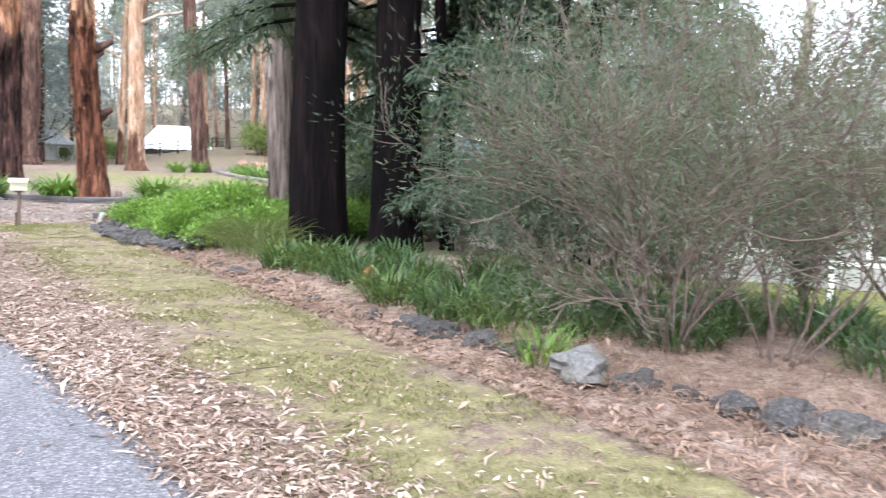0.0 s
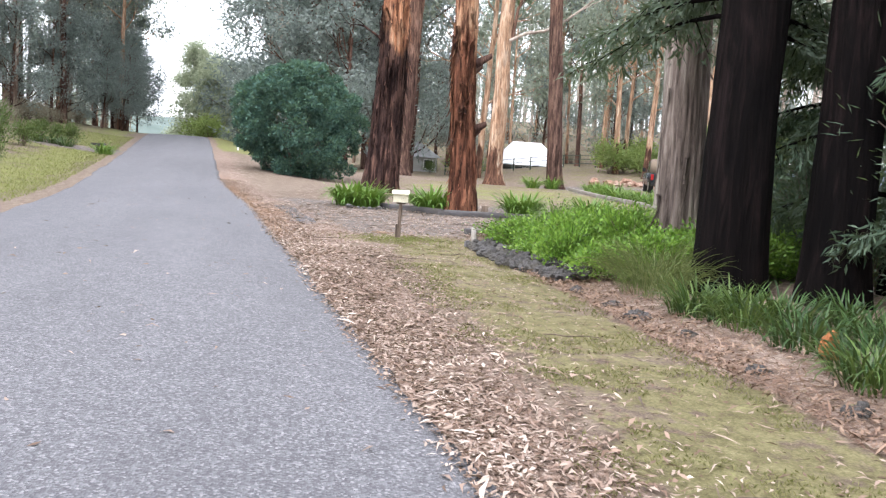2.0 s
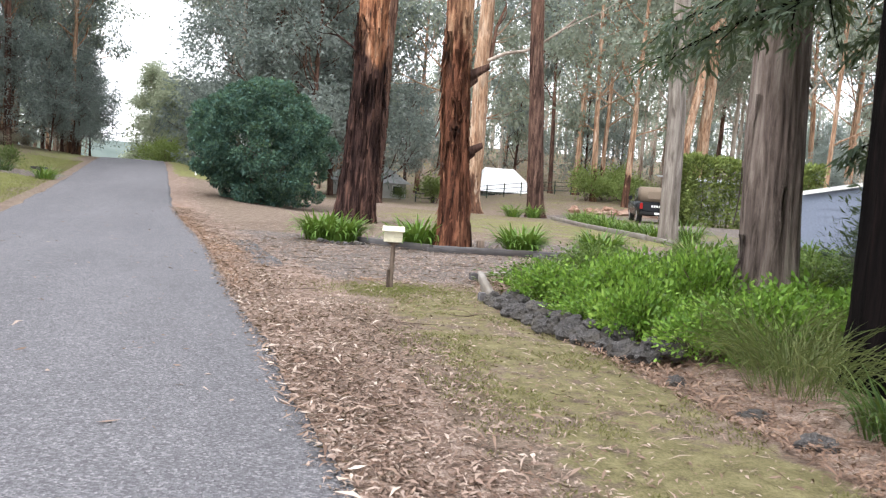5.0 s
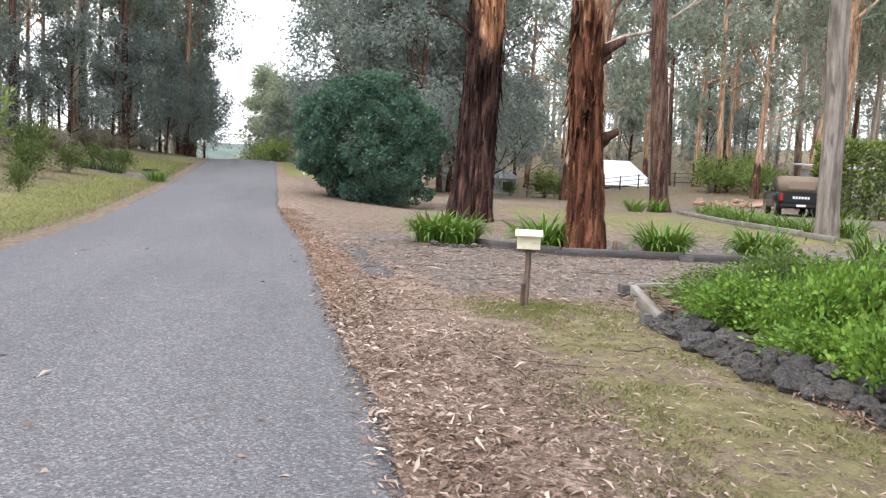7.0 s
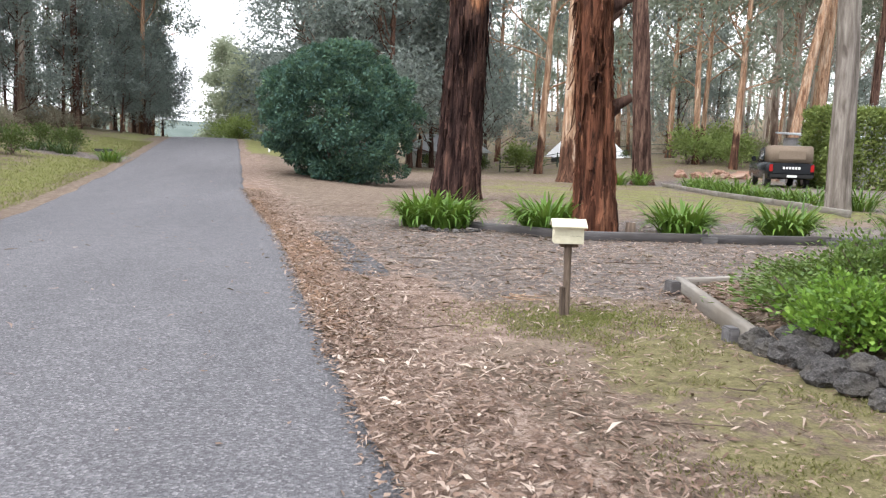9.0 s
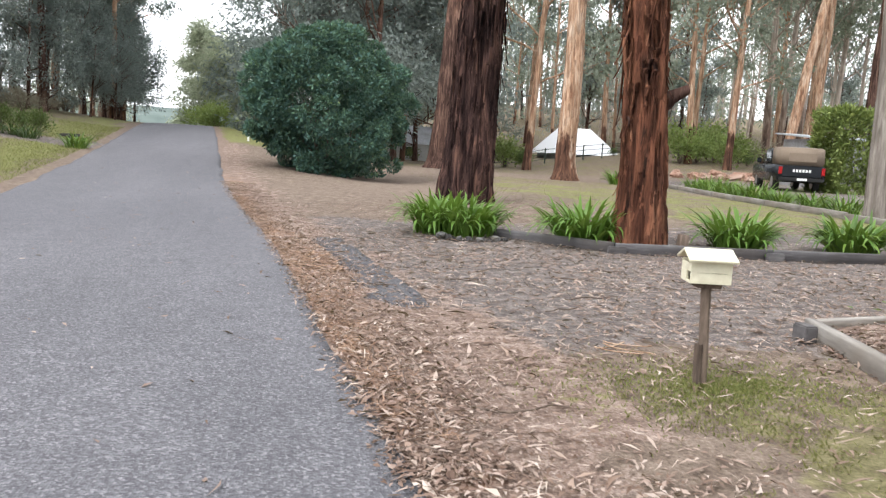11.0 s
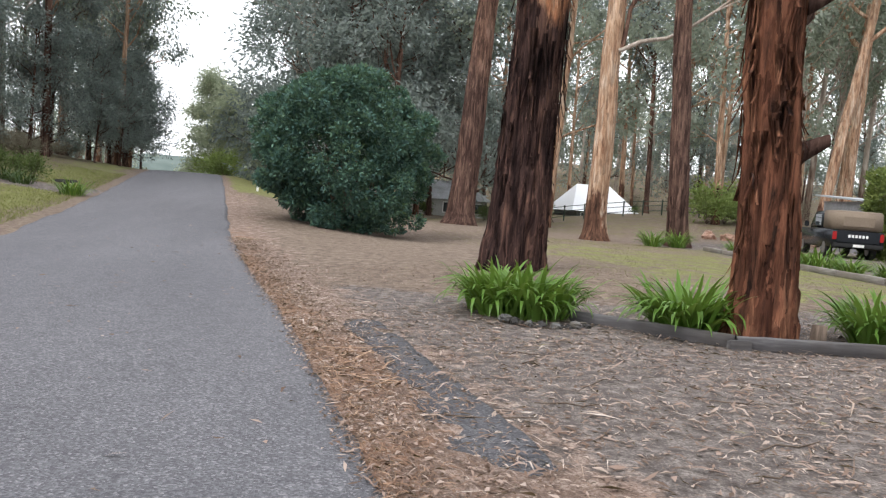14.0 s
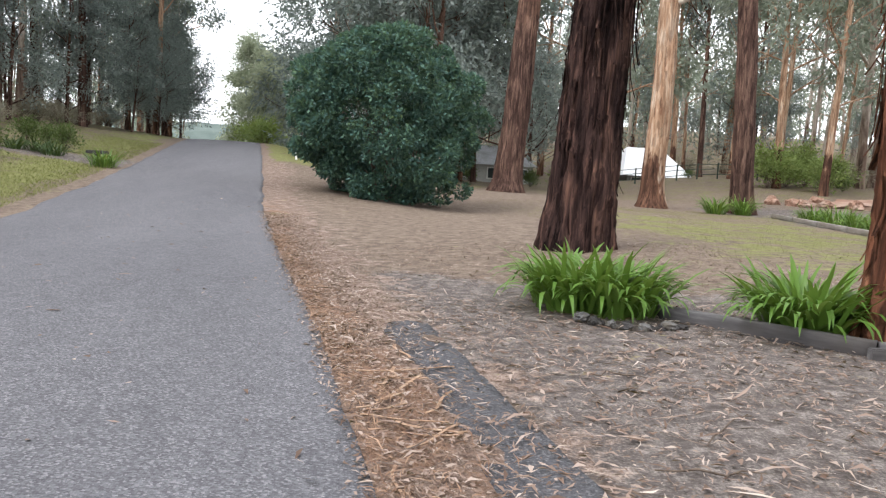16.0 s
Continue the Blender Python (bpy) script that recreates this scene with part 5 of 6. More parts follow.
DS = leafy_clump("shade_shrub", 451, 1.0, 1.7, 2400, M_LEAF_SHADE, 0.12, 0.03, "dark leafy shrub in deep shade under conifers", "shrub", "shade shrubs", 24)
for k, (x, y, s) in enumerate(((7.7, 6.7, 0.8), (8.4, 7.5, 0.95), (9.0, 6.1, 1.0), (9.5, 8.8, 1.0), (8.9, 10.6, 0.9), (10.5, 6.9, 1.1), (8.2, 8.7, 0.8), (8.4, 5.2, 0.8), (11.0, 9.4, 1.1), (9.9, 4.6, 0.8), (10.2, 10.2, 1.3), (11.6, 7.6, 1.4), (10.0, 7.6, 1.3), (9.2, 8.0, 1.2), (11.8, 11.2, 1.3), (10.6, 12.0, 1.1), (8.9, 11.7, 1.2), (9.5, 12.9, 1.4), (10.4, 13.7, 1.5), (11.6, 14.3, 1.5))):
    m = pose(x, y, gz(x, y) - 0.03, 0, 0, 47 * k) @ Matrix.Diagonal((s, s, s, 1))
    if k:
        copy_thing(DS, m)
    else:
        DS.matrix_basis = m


def scrub():
    """Rough growth along the far bank and the small garden shrubs."""
    rng = np.random.default_rng(51)
    lime = leafy_clump("lime_shrub", 401, 1.5, 2.6, 1500, M_LEAF_LIME, 0.27, 0.12, "light lime-green garden shrub", "shrub", "garden shrubs", 26)
    dull = leafy_clump("bank_scrub", 402, 1.4, 1.5, 1050, M_LEAF_SCRUB, 0.24, 0.03, "dry brown-green roadside scrub on the bank", "shrub", "bank scrub", 26)
    green = leafy_clump("small_shrub", 403, 1.0, 1.2, 1100, leaf_mat("leaf_small_shrub", [(0.0, (0.04, 0.07, 0.02)), (0.5, (0.085, 0.13, 0.04)), (1.0, (0.16, 0.21, 0.07))]), 0.17, 0.06, "small green roadside shrub on the grass", "shrub", "roadside shrubs", 20)

    def put(src, x, y, s, sz, used):
        m = pose(x, y, gz(x, y) - 0.03, 0, 0, float(rng.uniform(0, 360))) @ Matrix.Diagonal((s, s, sz, 1))
        if used:
            copy_thing(src, m)
        else:
            src.matrix_basis = m
    spots = [(27.8, 66, 1.0), (29.6, 67, 0.9), (31.5, 68, 0.9), (30.5, 64, 0.9), (17.0, 74, 1.0), (33, 72, 1.1), (-8.3, 100, 1.5), (-6.9, 96, 1.2), (34.5, 69, 0.8)]
    for k, (x, y, s) in enumerate(spots):
        put(lime, x, y, s, s * float(rng.uniform(0.7, 1.0)), k)
    k = 0
    for i in range(46):
        y = float(rng.uniform(44, 88))
        x = float(road_left(y)) - float(rng.uniform(6.0, 11)) - max(0, 62 - y) * 0.12
        put(dull, x, y, float(rng.uniform(0.6, 1.1)), float(rng.uniform(0.6, 1.1)), k)
        k += 1
    for i in range(40):
        put(dull, float(rng.uniform(31, 75)), float(rng.uniform(66, 100)), float(rng.uniform(1, 1.8)), float(rng.uniform(0.8, 1.6)), 1)
    k = 0
    for x, y, s in ((-10.9, 44.0, 0.8), (-10.2, 49.8, 0.8), (-11.0, 50.4, 0.7), (-12, 51, 0.9), (-11, 40, 1.1), (-12.5, 44, 1.3), (-14, 38, 1.3), (-9, 34, 0.6), (-12, 34, 1.0), (19.5, 78, 0.7), (14.5, 76, 1.0), (27, 76.5, 0.6), (33, 66, 0.8), (18, 72, 1.0), (10.5, 80, 1.0)):
        put(green, x, y, s, s * float(rng.uniform(0.8, 1.3)), k)
        k += 1
    for x, y, s in ((-12.5, 36, 1.1), (-14.5, 42, 1.2)):
        put(lime, x, y, s, s * 1.2, 1)


scrub()


def hedge():
    rng = np.random.default_rng(61)
    x0, x1, y0, y1, h = 23.2, 31.0, 42.0, 44.2, 3.5
    t = thing("hedge", pose(x0, y0, gz(x0 + 3, y0 + 1) - 0.05), "tall clipped yellow-green hedge beside the parked ute", "hedge")
    n = 17000
    face = rng.integers(0, 4, n)
    u, w = rng.uniform(0, 1, n), rng.uniform(0, 1, n)
    X = np.where(face == 0, u * (x1 - x0), np.where(face == 1, 0.0, np.where(face == 2, u * (x1 - x0), u * (x1 - x0))))
    Y = np.where(face == 0, 0.0, np.where(face == 1, u * (y1 - y0), np.where(face == 2, w * (y1 - y0), 0.2)))
    Z = np.where(face == 2, h, w * h)
    P = np.stack([X, Y, Z], axis=1)
    nd = np.stack([np.where(face == 1, -1.0, 0), np.where((face == 0) | (face == 3), -1.0, 0), np.where(face == 2, 1.0, 0)], axis=1)
    wob = np.array([noise.noise((a * 0.9, b * 0.9, c * 0.9)) for a, b, c in P])
    P = P + nd * (wob * 0.35 - np.abs(rng.normal(0, 0.16, n)))[:, None] + rng.normal(0, 0.05, (n, 3))
    v, f = leaf_quads(P, nd * 0.5 + rng.normal(0, 0.6, (n, 3)) + np.array([0, 0, 0.4]), 0.24, 0.09, rng)
    part("leaves", mesh_from("leaves", v, f, leaf_mat("leaf_hedge", [(0.0, (0.07, 0.105, 0.028)), (0.5, (0.165, 0.22, 0.06)), (1.0, (0.33, 0.38, 0.12))])), t)
    tubes = [tube([(a, 1.3, -0.1), (a + 0.1, 1.25, 1.5), (a, 1.3, 3.2)], [0.07, 0.05, 0.03], 6) for a in np.arange(0.5, 8.3, 0.8)]
    v, f = join_tubes(tubes)
    tagged(part("branchwork", mesh_from("branchwork", v, f, M_TWIG, True), t), kind="stuff")


hedge()


# ---------- timber, rocks ----------
def sleeper(parent, name, a, b, z0, h, th, mat, seed):
    """One weathered timber between two points, its edges worn."""
    rng = np.random.default_rng(seed)
    a, b = Vector((a[0], a[1], 0)), Vector((b[0], b[1], 0))
    ln = (b - a).length
    V, Fq = [], []
    n = 14
    prof = [(-0.5, 0.0), (-0.5, 0.93), (-0.42, 1.0), (0.42, 1.0), (0.5, 0.93), (0.5, 0.0)]
    for k in range(n + 1):
        for j, (p, q) in enumerate(prof):
            e = 0.006 * noise.noise((seed + k * 0.7, j * 1.7, 0))
            V.append((ln * k / n + (0.01 * noise.noise((seed, j * 3.0, 1)) if k in (0, n) else 0), p * th + e, q * h + e))
    m = len(prof)
    for k in range(n):
        for j in range(m):
            i = (j + 1) % m
            Fq.append((k * m + j, (k + 1) * m + j, (k + 1) * m + i, k * m + i))
    for k in (0, n):
        o = k * m
        c = [(o, o + 1, o + 4, o + 5), (o + 1, o + 2, o + 3, o + 4)]
        Fq += c if k == 0 else [q[::-1] for q in c]
    d = (b - a).normalized()
    return part(name, mesh_from(name, V, Fq, mat), parent, "", pose(a.x, a.y, z0, 0, 0, math.degrees(math.atan2(d.y, d.x))))


edging = thing("timber_edging", pose(0, 0, 0), "low edging of weathered grey timber sleepers round the garden", "edging")
line = [(4.16, 24.22), (5.66, 22.72), (8.1, 22.5), (10.4, 22.42), (12.8, 22.48), (15.2, 22.6)]
for k in range(5):
    d = Vector((line[k + 1][0] - line[k][0], line[k + 1][1] - line[k][1])).normalized() * 0.012
    sleeper(edging, "sleeper", (line[k][0] + d.x, line[k][1] + d.y), (line[k + 1][0] - d.x, line[k + 1][1] - d.y), gz(*line[k]) - 0.10, 0.26 if k else 0.24, 0.075, M_SLEEPER, 500 + k)
for k in (1, 2, 3):
    x, y = line[k]
    part_bm("stake", box_bm(x - 0.14, y - 0.13, gz(x, y) - 0.2, x + 0.14, y - 0.05, gz(x, y) + 0.12, 0.01), M_SLEEPER, edging)
inner = thing("timber_edging", pose(0, 0, 0), "inner garden border edged with weathered timber", "edging")
line2 = [(14.2, 27.4), (14.55, 29.6), (14.9, 32.0), (15.25, 34.4), (15.6, 36.8), (16.1, 39.2), (16.6, 41.6), (17.1, 44.0), (17.5, 46.3)]
for k in range(8):
    sleeper(inner, "sleeper", line2[k], (line2[k + 1][0] - 0.01, line2[k + 1][1] - 0.02), gz(*line2[k]) - 0.08, 0.26, 0.09, M_SLEEPER_PALE, 520 + k)
bedge = thing("timber_edging", pose(0, 0, 0), "corner of pale grey sleepers that hold the raised bed", "edging")
sleeper(bedge, "sleeper", (5.27, 17.40), (4.68, 14.78), -0.07, 0.235, 0.09, M_SLEEPER_PALE, 541)
sleeper(bedge, "sleeper", (5.33, 17.42), (7.6, 17.95), -0.07, 0.22, 0.075, M_SLEEPER_PALE, 542)
sleeper(bedge, "sleeper", (7.62, 17.96), (9.9, 18.55), -0.07, 0.22, 0.075, M_SLEEPER_PALE, 543)
part_bm("stake", box_bm(5.06, 17.12, -0.15, 5.17, 17.32, 0.15, 0.012), M_SLEEPER, bedge)
part_bm("stake", box_bm(4.585, 14.95, -0.15, 4.675, 15.10, 0.12, 0.012), M_SLEEPER, bedge)


def rock_mesh(name, seed, mat, flat=0.7):
    bm = bmesh.new()
    bmesh.ops.create_icosphere(bm, subdivisions=3, radius=0.5)
    for v in bm.verts:
        p = v.co
        k = 1 + 0.45 * noise.noise(p * 1.9 + Vector((seed, 0, 0))) + 0.34 * noise.noise(p * 5 + Vector((0, seed, 0))) + 0.16 * noise.noise(p * 12)
        v.co = Vector((p.x * k * 1.15, p.y * k * 0.9, p.z * k * flat))
    me = bpy.data.meshes.new(name)
    bm.to_mesh(me)
    bm.free()
    me.materials.append(mat)
    return me


ROCKS = [rock_mesh("rock", 3.1 * k + 1, M_ROCK) for k in range(6)]


def rock(x, y, s, rot, src, label, group, dz=0.0):
    ob = new("rock", src)
    ob.matrix_basis = pose(x, y, gz(x, y) + s * 0.20 + dz, 0, 0, rot) @ Matrix.Scale(s, 4)
    return tagged(ob, label, "rock", group)


rr = np.random.default_rng(71)
yy = 14.75
while yy > 11.2:
    rock(4.71 + 0.2 * max(0.0, 13.1 - yy) + float(rr.normal(0, 0.03)), yy, float(rr.uniform(0.22, 0.33)), float(rr.uniform(0, 360)), ROCKS[int(rr.integers(6))], "dark pitted volcanic rock edging the garden bed", "bed rocks", 0.02)
    if float(rr.uniform()) < 0.6:
        rock(4.90 + 0.2 * max(0.0, 13.1 - yy), yy - 0.1, float(rr.uniform(0.2, 0.3)), float(rr.uniform(0, 360)), ROCKS[int(rr.integers(6))], "dark pitted volcanic rock edging the garden bed", "bed rocks", 0.10)
    yy -= float(rr.uniform(0.2, 0.3))
for x, y, s in ((5.0, 10.6, 0.3), (5.05, 9.6, 0.28), (5.05, 9.0, 0.34), (5.2, 8.2, 0.22), (5.2, 5.9, 0.3), (5.3, 5.35, 0.4), (5.3, 4.95, 0.46), (5.4, 4.5, 0.42), (5.45, 4.1, 0.36), (5.55, 3.0, 0.42), (5.62, 2.68, 0.3), (5.66, 2.35, 0.42), (5.7, 2.05, 0.5), (5.78, 1.72, 0.48), (5.82, 1.4, 0.5), (5.9, 1.05, 0.48), (5.95, 0.6, 0.42), (5.1, 6.9, 0.26)):
    rock(x, y, s * 0.72, float(rr.uniform(0, 360)), ROCKS[int(rr.integers(6))], "mossy dark volcanic rock along the leaf-strewn border", "border rocks", -0.045)
rock(5.4, 3.42, 0.42, 40, rock_mesh("rock", 9.4, M_ROCK_PALE, 0.55), "pale grey rock slab beside a bright tuft", "border rocks")
for k in range(11):
    a = k / 10
    rock(3.25 + 0.9 * a + float(rr.normal(0, 0.04)), 23.95 - 0.25 * a - 0.2 * math.sin(a * 3), float(rr.uniform(0.09, 0.17)), float(rr.uniform(0, 360)), ROCKS[k % 6] if k % 3 else rock_mesh("rock", 20.0 + k, M_ROCK_PALE), "small grey rock under the corner agapanthus", "corner rocks")
ob = tagged(new("terracotta_pot_shard", rock_mesh("terracotta_pot_shard", 7.7, M_TERRACOTTA, 1.6)), "small orange terracotta ornament among the strappy leaves", "ornament")
ob.matrix_basis = pose(5.85, 7.1, gz(5.85, 7.1) + 0.10) @ Matrix.Diagonal((0.14, 0.12, 0.17, 1))


# ---------- letterbox ----------
def letterbox():
    t = thing("letterbox", pose(3.58, 16.10, gz(3.58, 16.10), 0, 0, -11), "cream painted timber letterbox on a leaning weathered post", "letterbox")
    L, D, z0, zw = 0.262, 0.215, 0.66, 0.14
    th = 0.014
    for name, b in (("side_panel", (-L / 2, -D / 2, z0, L / 2, -D / 2 + th, z0 + zw * 0.49)), ("side_panel", (-L / 2, -D / 2, z0 + zw * 0.505, L / 2, -D / 2 + th, z0 + zw)),
                    ("side_panel", (-L / 2, D / 2 - th, z0, L / 2, D / 2, z0 + zw)), ("end_panel", (L / 2 - th, -D / 2 + th, z0, L / 2, D / 2 - th, z0 + zw + 0.03)),
                    ("floor_panel", (-L / 2, -D / 2 + th, z0, L / 2 - th, D / 2 - th, z0 + th)), ("divider", (-L / 2 + 0.13, -D / 2 + th, z0 + th, -L / 2 + 0.14, D / 2 - th, z0 + zw)),
                    ("front_board", (-L / 2, -D / 2 + th, z0 + 0.075, -L / 2 + th, D / 2 - th, z0 + 0.125)), ("front_board", (-L / 2, D / 2 - 0.12, z0 + th, -L / 2 + th, D / 2 - th, z0 + 0.075)),
                    ("shelf", (-L / 2 + th, -D / 2 + th, z0 + 0.070, -L / 2 + 0.13, D / 2 - th, z0 + 0.078))):
        part_bm(name, box_bm(*b, 0.002), M_CREAM, t)
    for s in (-1, 1):
        m = pose(0, 0, z0 + zw + 0.070, 22, 0, 0) if s < 0 else pose(0, 0, z0 + zw + 0.070, 0, 0, 180) @ pose(0, 0, 0, 22, 0, 0)
        part_bm("roof_panel", box_bm(-L / 2 - 0.025, -0.165, -0.008, L / 2 + 0.025, 0.005, 0.008, 0.003), M_CREAM, t, "weathered cream roof board", m=m)
    # solid near-black block that stands in for the shade inside the box
    part_bm("hollow", box_bm(-L / 2 + 0.142, -D / 2 + th + 0.002, z0 + th + 0.002, L / 2 - th - 0.002, D / 2 - th - 0.002, z0 + zw - 0.01), M_DARK, t)
    v, f = tube([(0, -0.13, -0.25), (0, -0.085, 0.2), (0.005, -0.03, 0.45), (0.005, -0.01, z0 - 0.012)], [0.036, 0.034, 0.033, 0.036], 8, 0.08, 2.0)
    part("post", mesh_from("post", v, f, M_POST, True), t, "leaning brown weathered post")
    part_bm("bracket", box_bm(-0.07, -0.06, z0 - 0.035, 0.09, 0.06, z0 - 0.002, 0.006), M_POST, t)
    v, f = tube([(-0.03, -0.13, -0.2), (-0.035, -0.115, 0.10), (-0.04, -0.105, 0.27)], [0.03, 0.028, 0.026], 7, 0.1, 5.0)
    part("support_stake", mesh_from("support_stake", v, f, M_POST, True), t)


letterbox()


def marker(x, y):
    t = thing("road_marker", pose(x, y, gz(x, y)), "white roadside guide post with a dark reflector", "guide post")
    part_bm("post", box_bm(-0.055, -0.015, -0.2, 0.055, 0.015, 0.85, 0.006), M_WHITE, t)
    part_bm("reflector", box_bm(-0.03, -0.019, 0.68, 0.03, -0.0155, 0.8, 0.001), M_RED, t)


marker(-1.65, 57)


def stump(x, y):
    t = thing("stump", pose(x, y, gz(x, y)), "grey weathered timber offcut leaning by the gum", "stump")
    v, f = tube([(0, 0, -0.1), (0.01, 0, 0.1), (0.02, 0, 0.3), (0.02, 0, 0.305)], [0.11, 0.10, 0.09, 0.001], 10, 0.12, 4.0)
    part("log", mesh_from("log", v, f, M_POST), t)


stump(6.82, 22.9)


# plant pot stand by the far drive
def stand(x, y):
    t = thing("pot_stand", pose(x, y, gz(x, y)), "small dark stone stand beside the far driveway", "stand")
    v, f = tube([(0, 0, -0.1), (0, 0, 0.35)], [0.13, 0.10], 10)
    part("pedestal", mesh_from("pedestal", v, f, M_ROCK, True), t)
    part_bm("top", box_bm(-0.35, -0.25, 0.35, 0.35, 0.25, 0.47, 0.03), M_ROCK, t)


stand(-8.2, 47.2)
strap_clump("agapanthus", 95, -7.6, 45.8, 0.75, 0.65, 110, M_LEAF_STRAP, "agapanthus clump beside the far driveway", "roadside agapanthus", False, 0.045)
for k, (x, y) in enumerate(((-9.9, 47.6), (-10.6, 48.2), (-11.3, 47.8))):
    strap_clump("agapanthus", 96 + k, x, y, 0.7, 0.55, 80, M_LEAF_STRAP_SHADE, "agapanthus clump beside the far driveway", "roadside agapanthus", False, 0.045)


# ---------- buildings ----------
def gable_shed():
    x0, x1, y0, y1 = 19.1, 22.8, 28.0, 33.5
    z = min(gz(x0, y0), 0.05)
    t = thing("garden_shed", pose(x0, y0, z, 0, 0, -34), "blue-grey sheet-metal garage with pale gabled roof", "shed")
    W, D, E, A = x1 - x0, y1 - y0, 2.1, 2.5
    bm = bmesh.new()
    pts = [(0, -0.3), (W, -0.3), (W, E), (W / 2, A), (0, E)]
    fr = [bm.verts.new((x, 0, q)) for x, q in pts]
    bk = [bm.verts.new((x, D, q)) for x, q in pts]
    bm.faces.new(fr)
    bm.faces.new(bk[::-1])
    for i in range(5):
        j = (i + 1) % 5
        bm.faces.new((fr[j], fr[i], bk[i], bk[j]))
    part_bm("wall", bm, M_SHED, t)
    for i in range(7):
        part_bm("door_panel", box_bm(0.45, -0.03, 0.02 + i * 0.26, W - 0.45, -0.005, 0.27 + i * 0.26, 0.008), M_SHED, t)
    sl = math.degrees(math.atan2(A - E, W / 2))
    h = math.hypot(A - E, W / 2) + 0.12
    part_bm("roof_panel", box_bm(0, -0.15, 0, h, D + 0.15, 0.03, 0.006), M_SHED_ROOF, t, m=pose(-0.1, 0, E - 0.012, 0, -sl, 0))
    part_bm("roof_panel", box_bm(-h, -0.15, 0, 0, D + 0.15, 0.03, 0.006), M_SHED_ROOF, t, m=pose(W + 0.1, 0, E - 0.012, 0, sl, 0))
    part_bm("barge_board", box_bm(0, -0.17, -0.1, h, -0.15, 0.02, 0.003), M_WHITE, t, m=pose(-0.1, 0, E - 0.012, 0, -sl, 0))
    part_bm("barge_board", box_bm(-h, -0.17, -0.1, 0, -0.15, 0.02, 0.003), M_WHITE, t, m=pose(W + 0.1, 0, E - 0.012, 0, sl, 0))


gable_shed()


def hip_roof(t, x0, y0, x1, y1, e, a, inset, mat):
    bm = bmesh.new()
    b = [bm.verts.new(p) for p in ((x0, y0, e), (x1, y0, e), (x1, y1, e), (x0, y1, e))]
    ym = (y0 + y1) / 2
    r = [bm.verts.new((x0 + inset, ym, a)), bm.verts.new((x1 - inset, ym, a))]
    for f in ((b[0], b[1], r[1], r[0]), (b[1], b[2], r[1]), (b[2], b[3], r[0], r[1]), (b[3], b[0], r[0])):
        bm.faces.new(f)
    bm.faces.new(b[::-1])
    part_bm("roof", bm, mat, t)


def white_house():
    z = gz(25, 81)
    t = thing("outbuilding", pose(0, 0, 0), "distant outbuilding with a bright white hipped roof", "building")
    part_bm("wall", box_bm(23.2, 79.6, z - 0.5, 28.0, 86, 1.62), M_GREY_ROOF, t)
    hip_roof(t, 22.6, 79.0, 28.6, 86.6, 1.55, 3.9, 1.5, M_WHITE_ROOF)
    for k in range(4):
        x = 23.5 + 1.1 * k
        w = part_bm("window", box_bm(x, 79.52, 0.75, x + 0.9, 79.58, 1.45, 0.01), M_WHITE, t)
        part_bm("pane", box_bm(x + 0.07, 79.49, 0.81, x + 0.83, 79.52, 1.39), M_GLASS, w)


white_house()


def far_house(x0, y0, w, e, a, mat_roof, label):
    z = gz(x0, y0)
    t = thing("house", pose(0, 0, 0), label, "house")
    part_bm("wall", box_bm(x0 + 0.4, y0 + 0.4, z - 0.6, x0 + w - 0.4, y0 + 6, e + 0.05), M_WALL, t)
    hip_roof(t, x0, y0, x0 + w, y0 + 6.5, e, a, 2.0, mat_roof)
    for k in range(3):
        x = x0 + 1.0 + (w - 2.8) * k / 2
        q = part_bm("window", box_bm(x, y0 + 0.33, e - 1.2, x + 1.0, y0 + 0.39, e - 0.2, 0.01), M_WHITE, t)
        part_bm("pane", box_bm(x + 0.08, y0 + 0.30, e - 1.12, x + 0.92, y0 + 0.33, e - 0.28), M_GLASS, q)


far_house(9.2, 85, 8.0, 1.7, 3.4, M_GREY_ROOF, "distant pale house with a grey hipped roof")


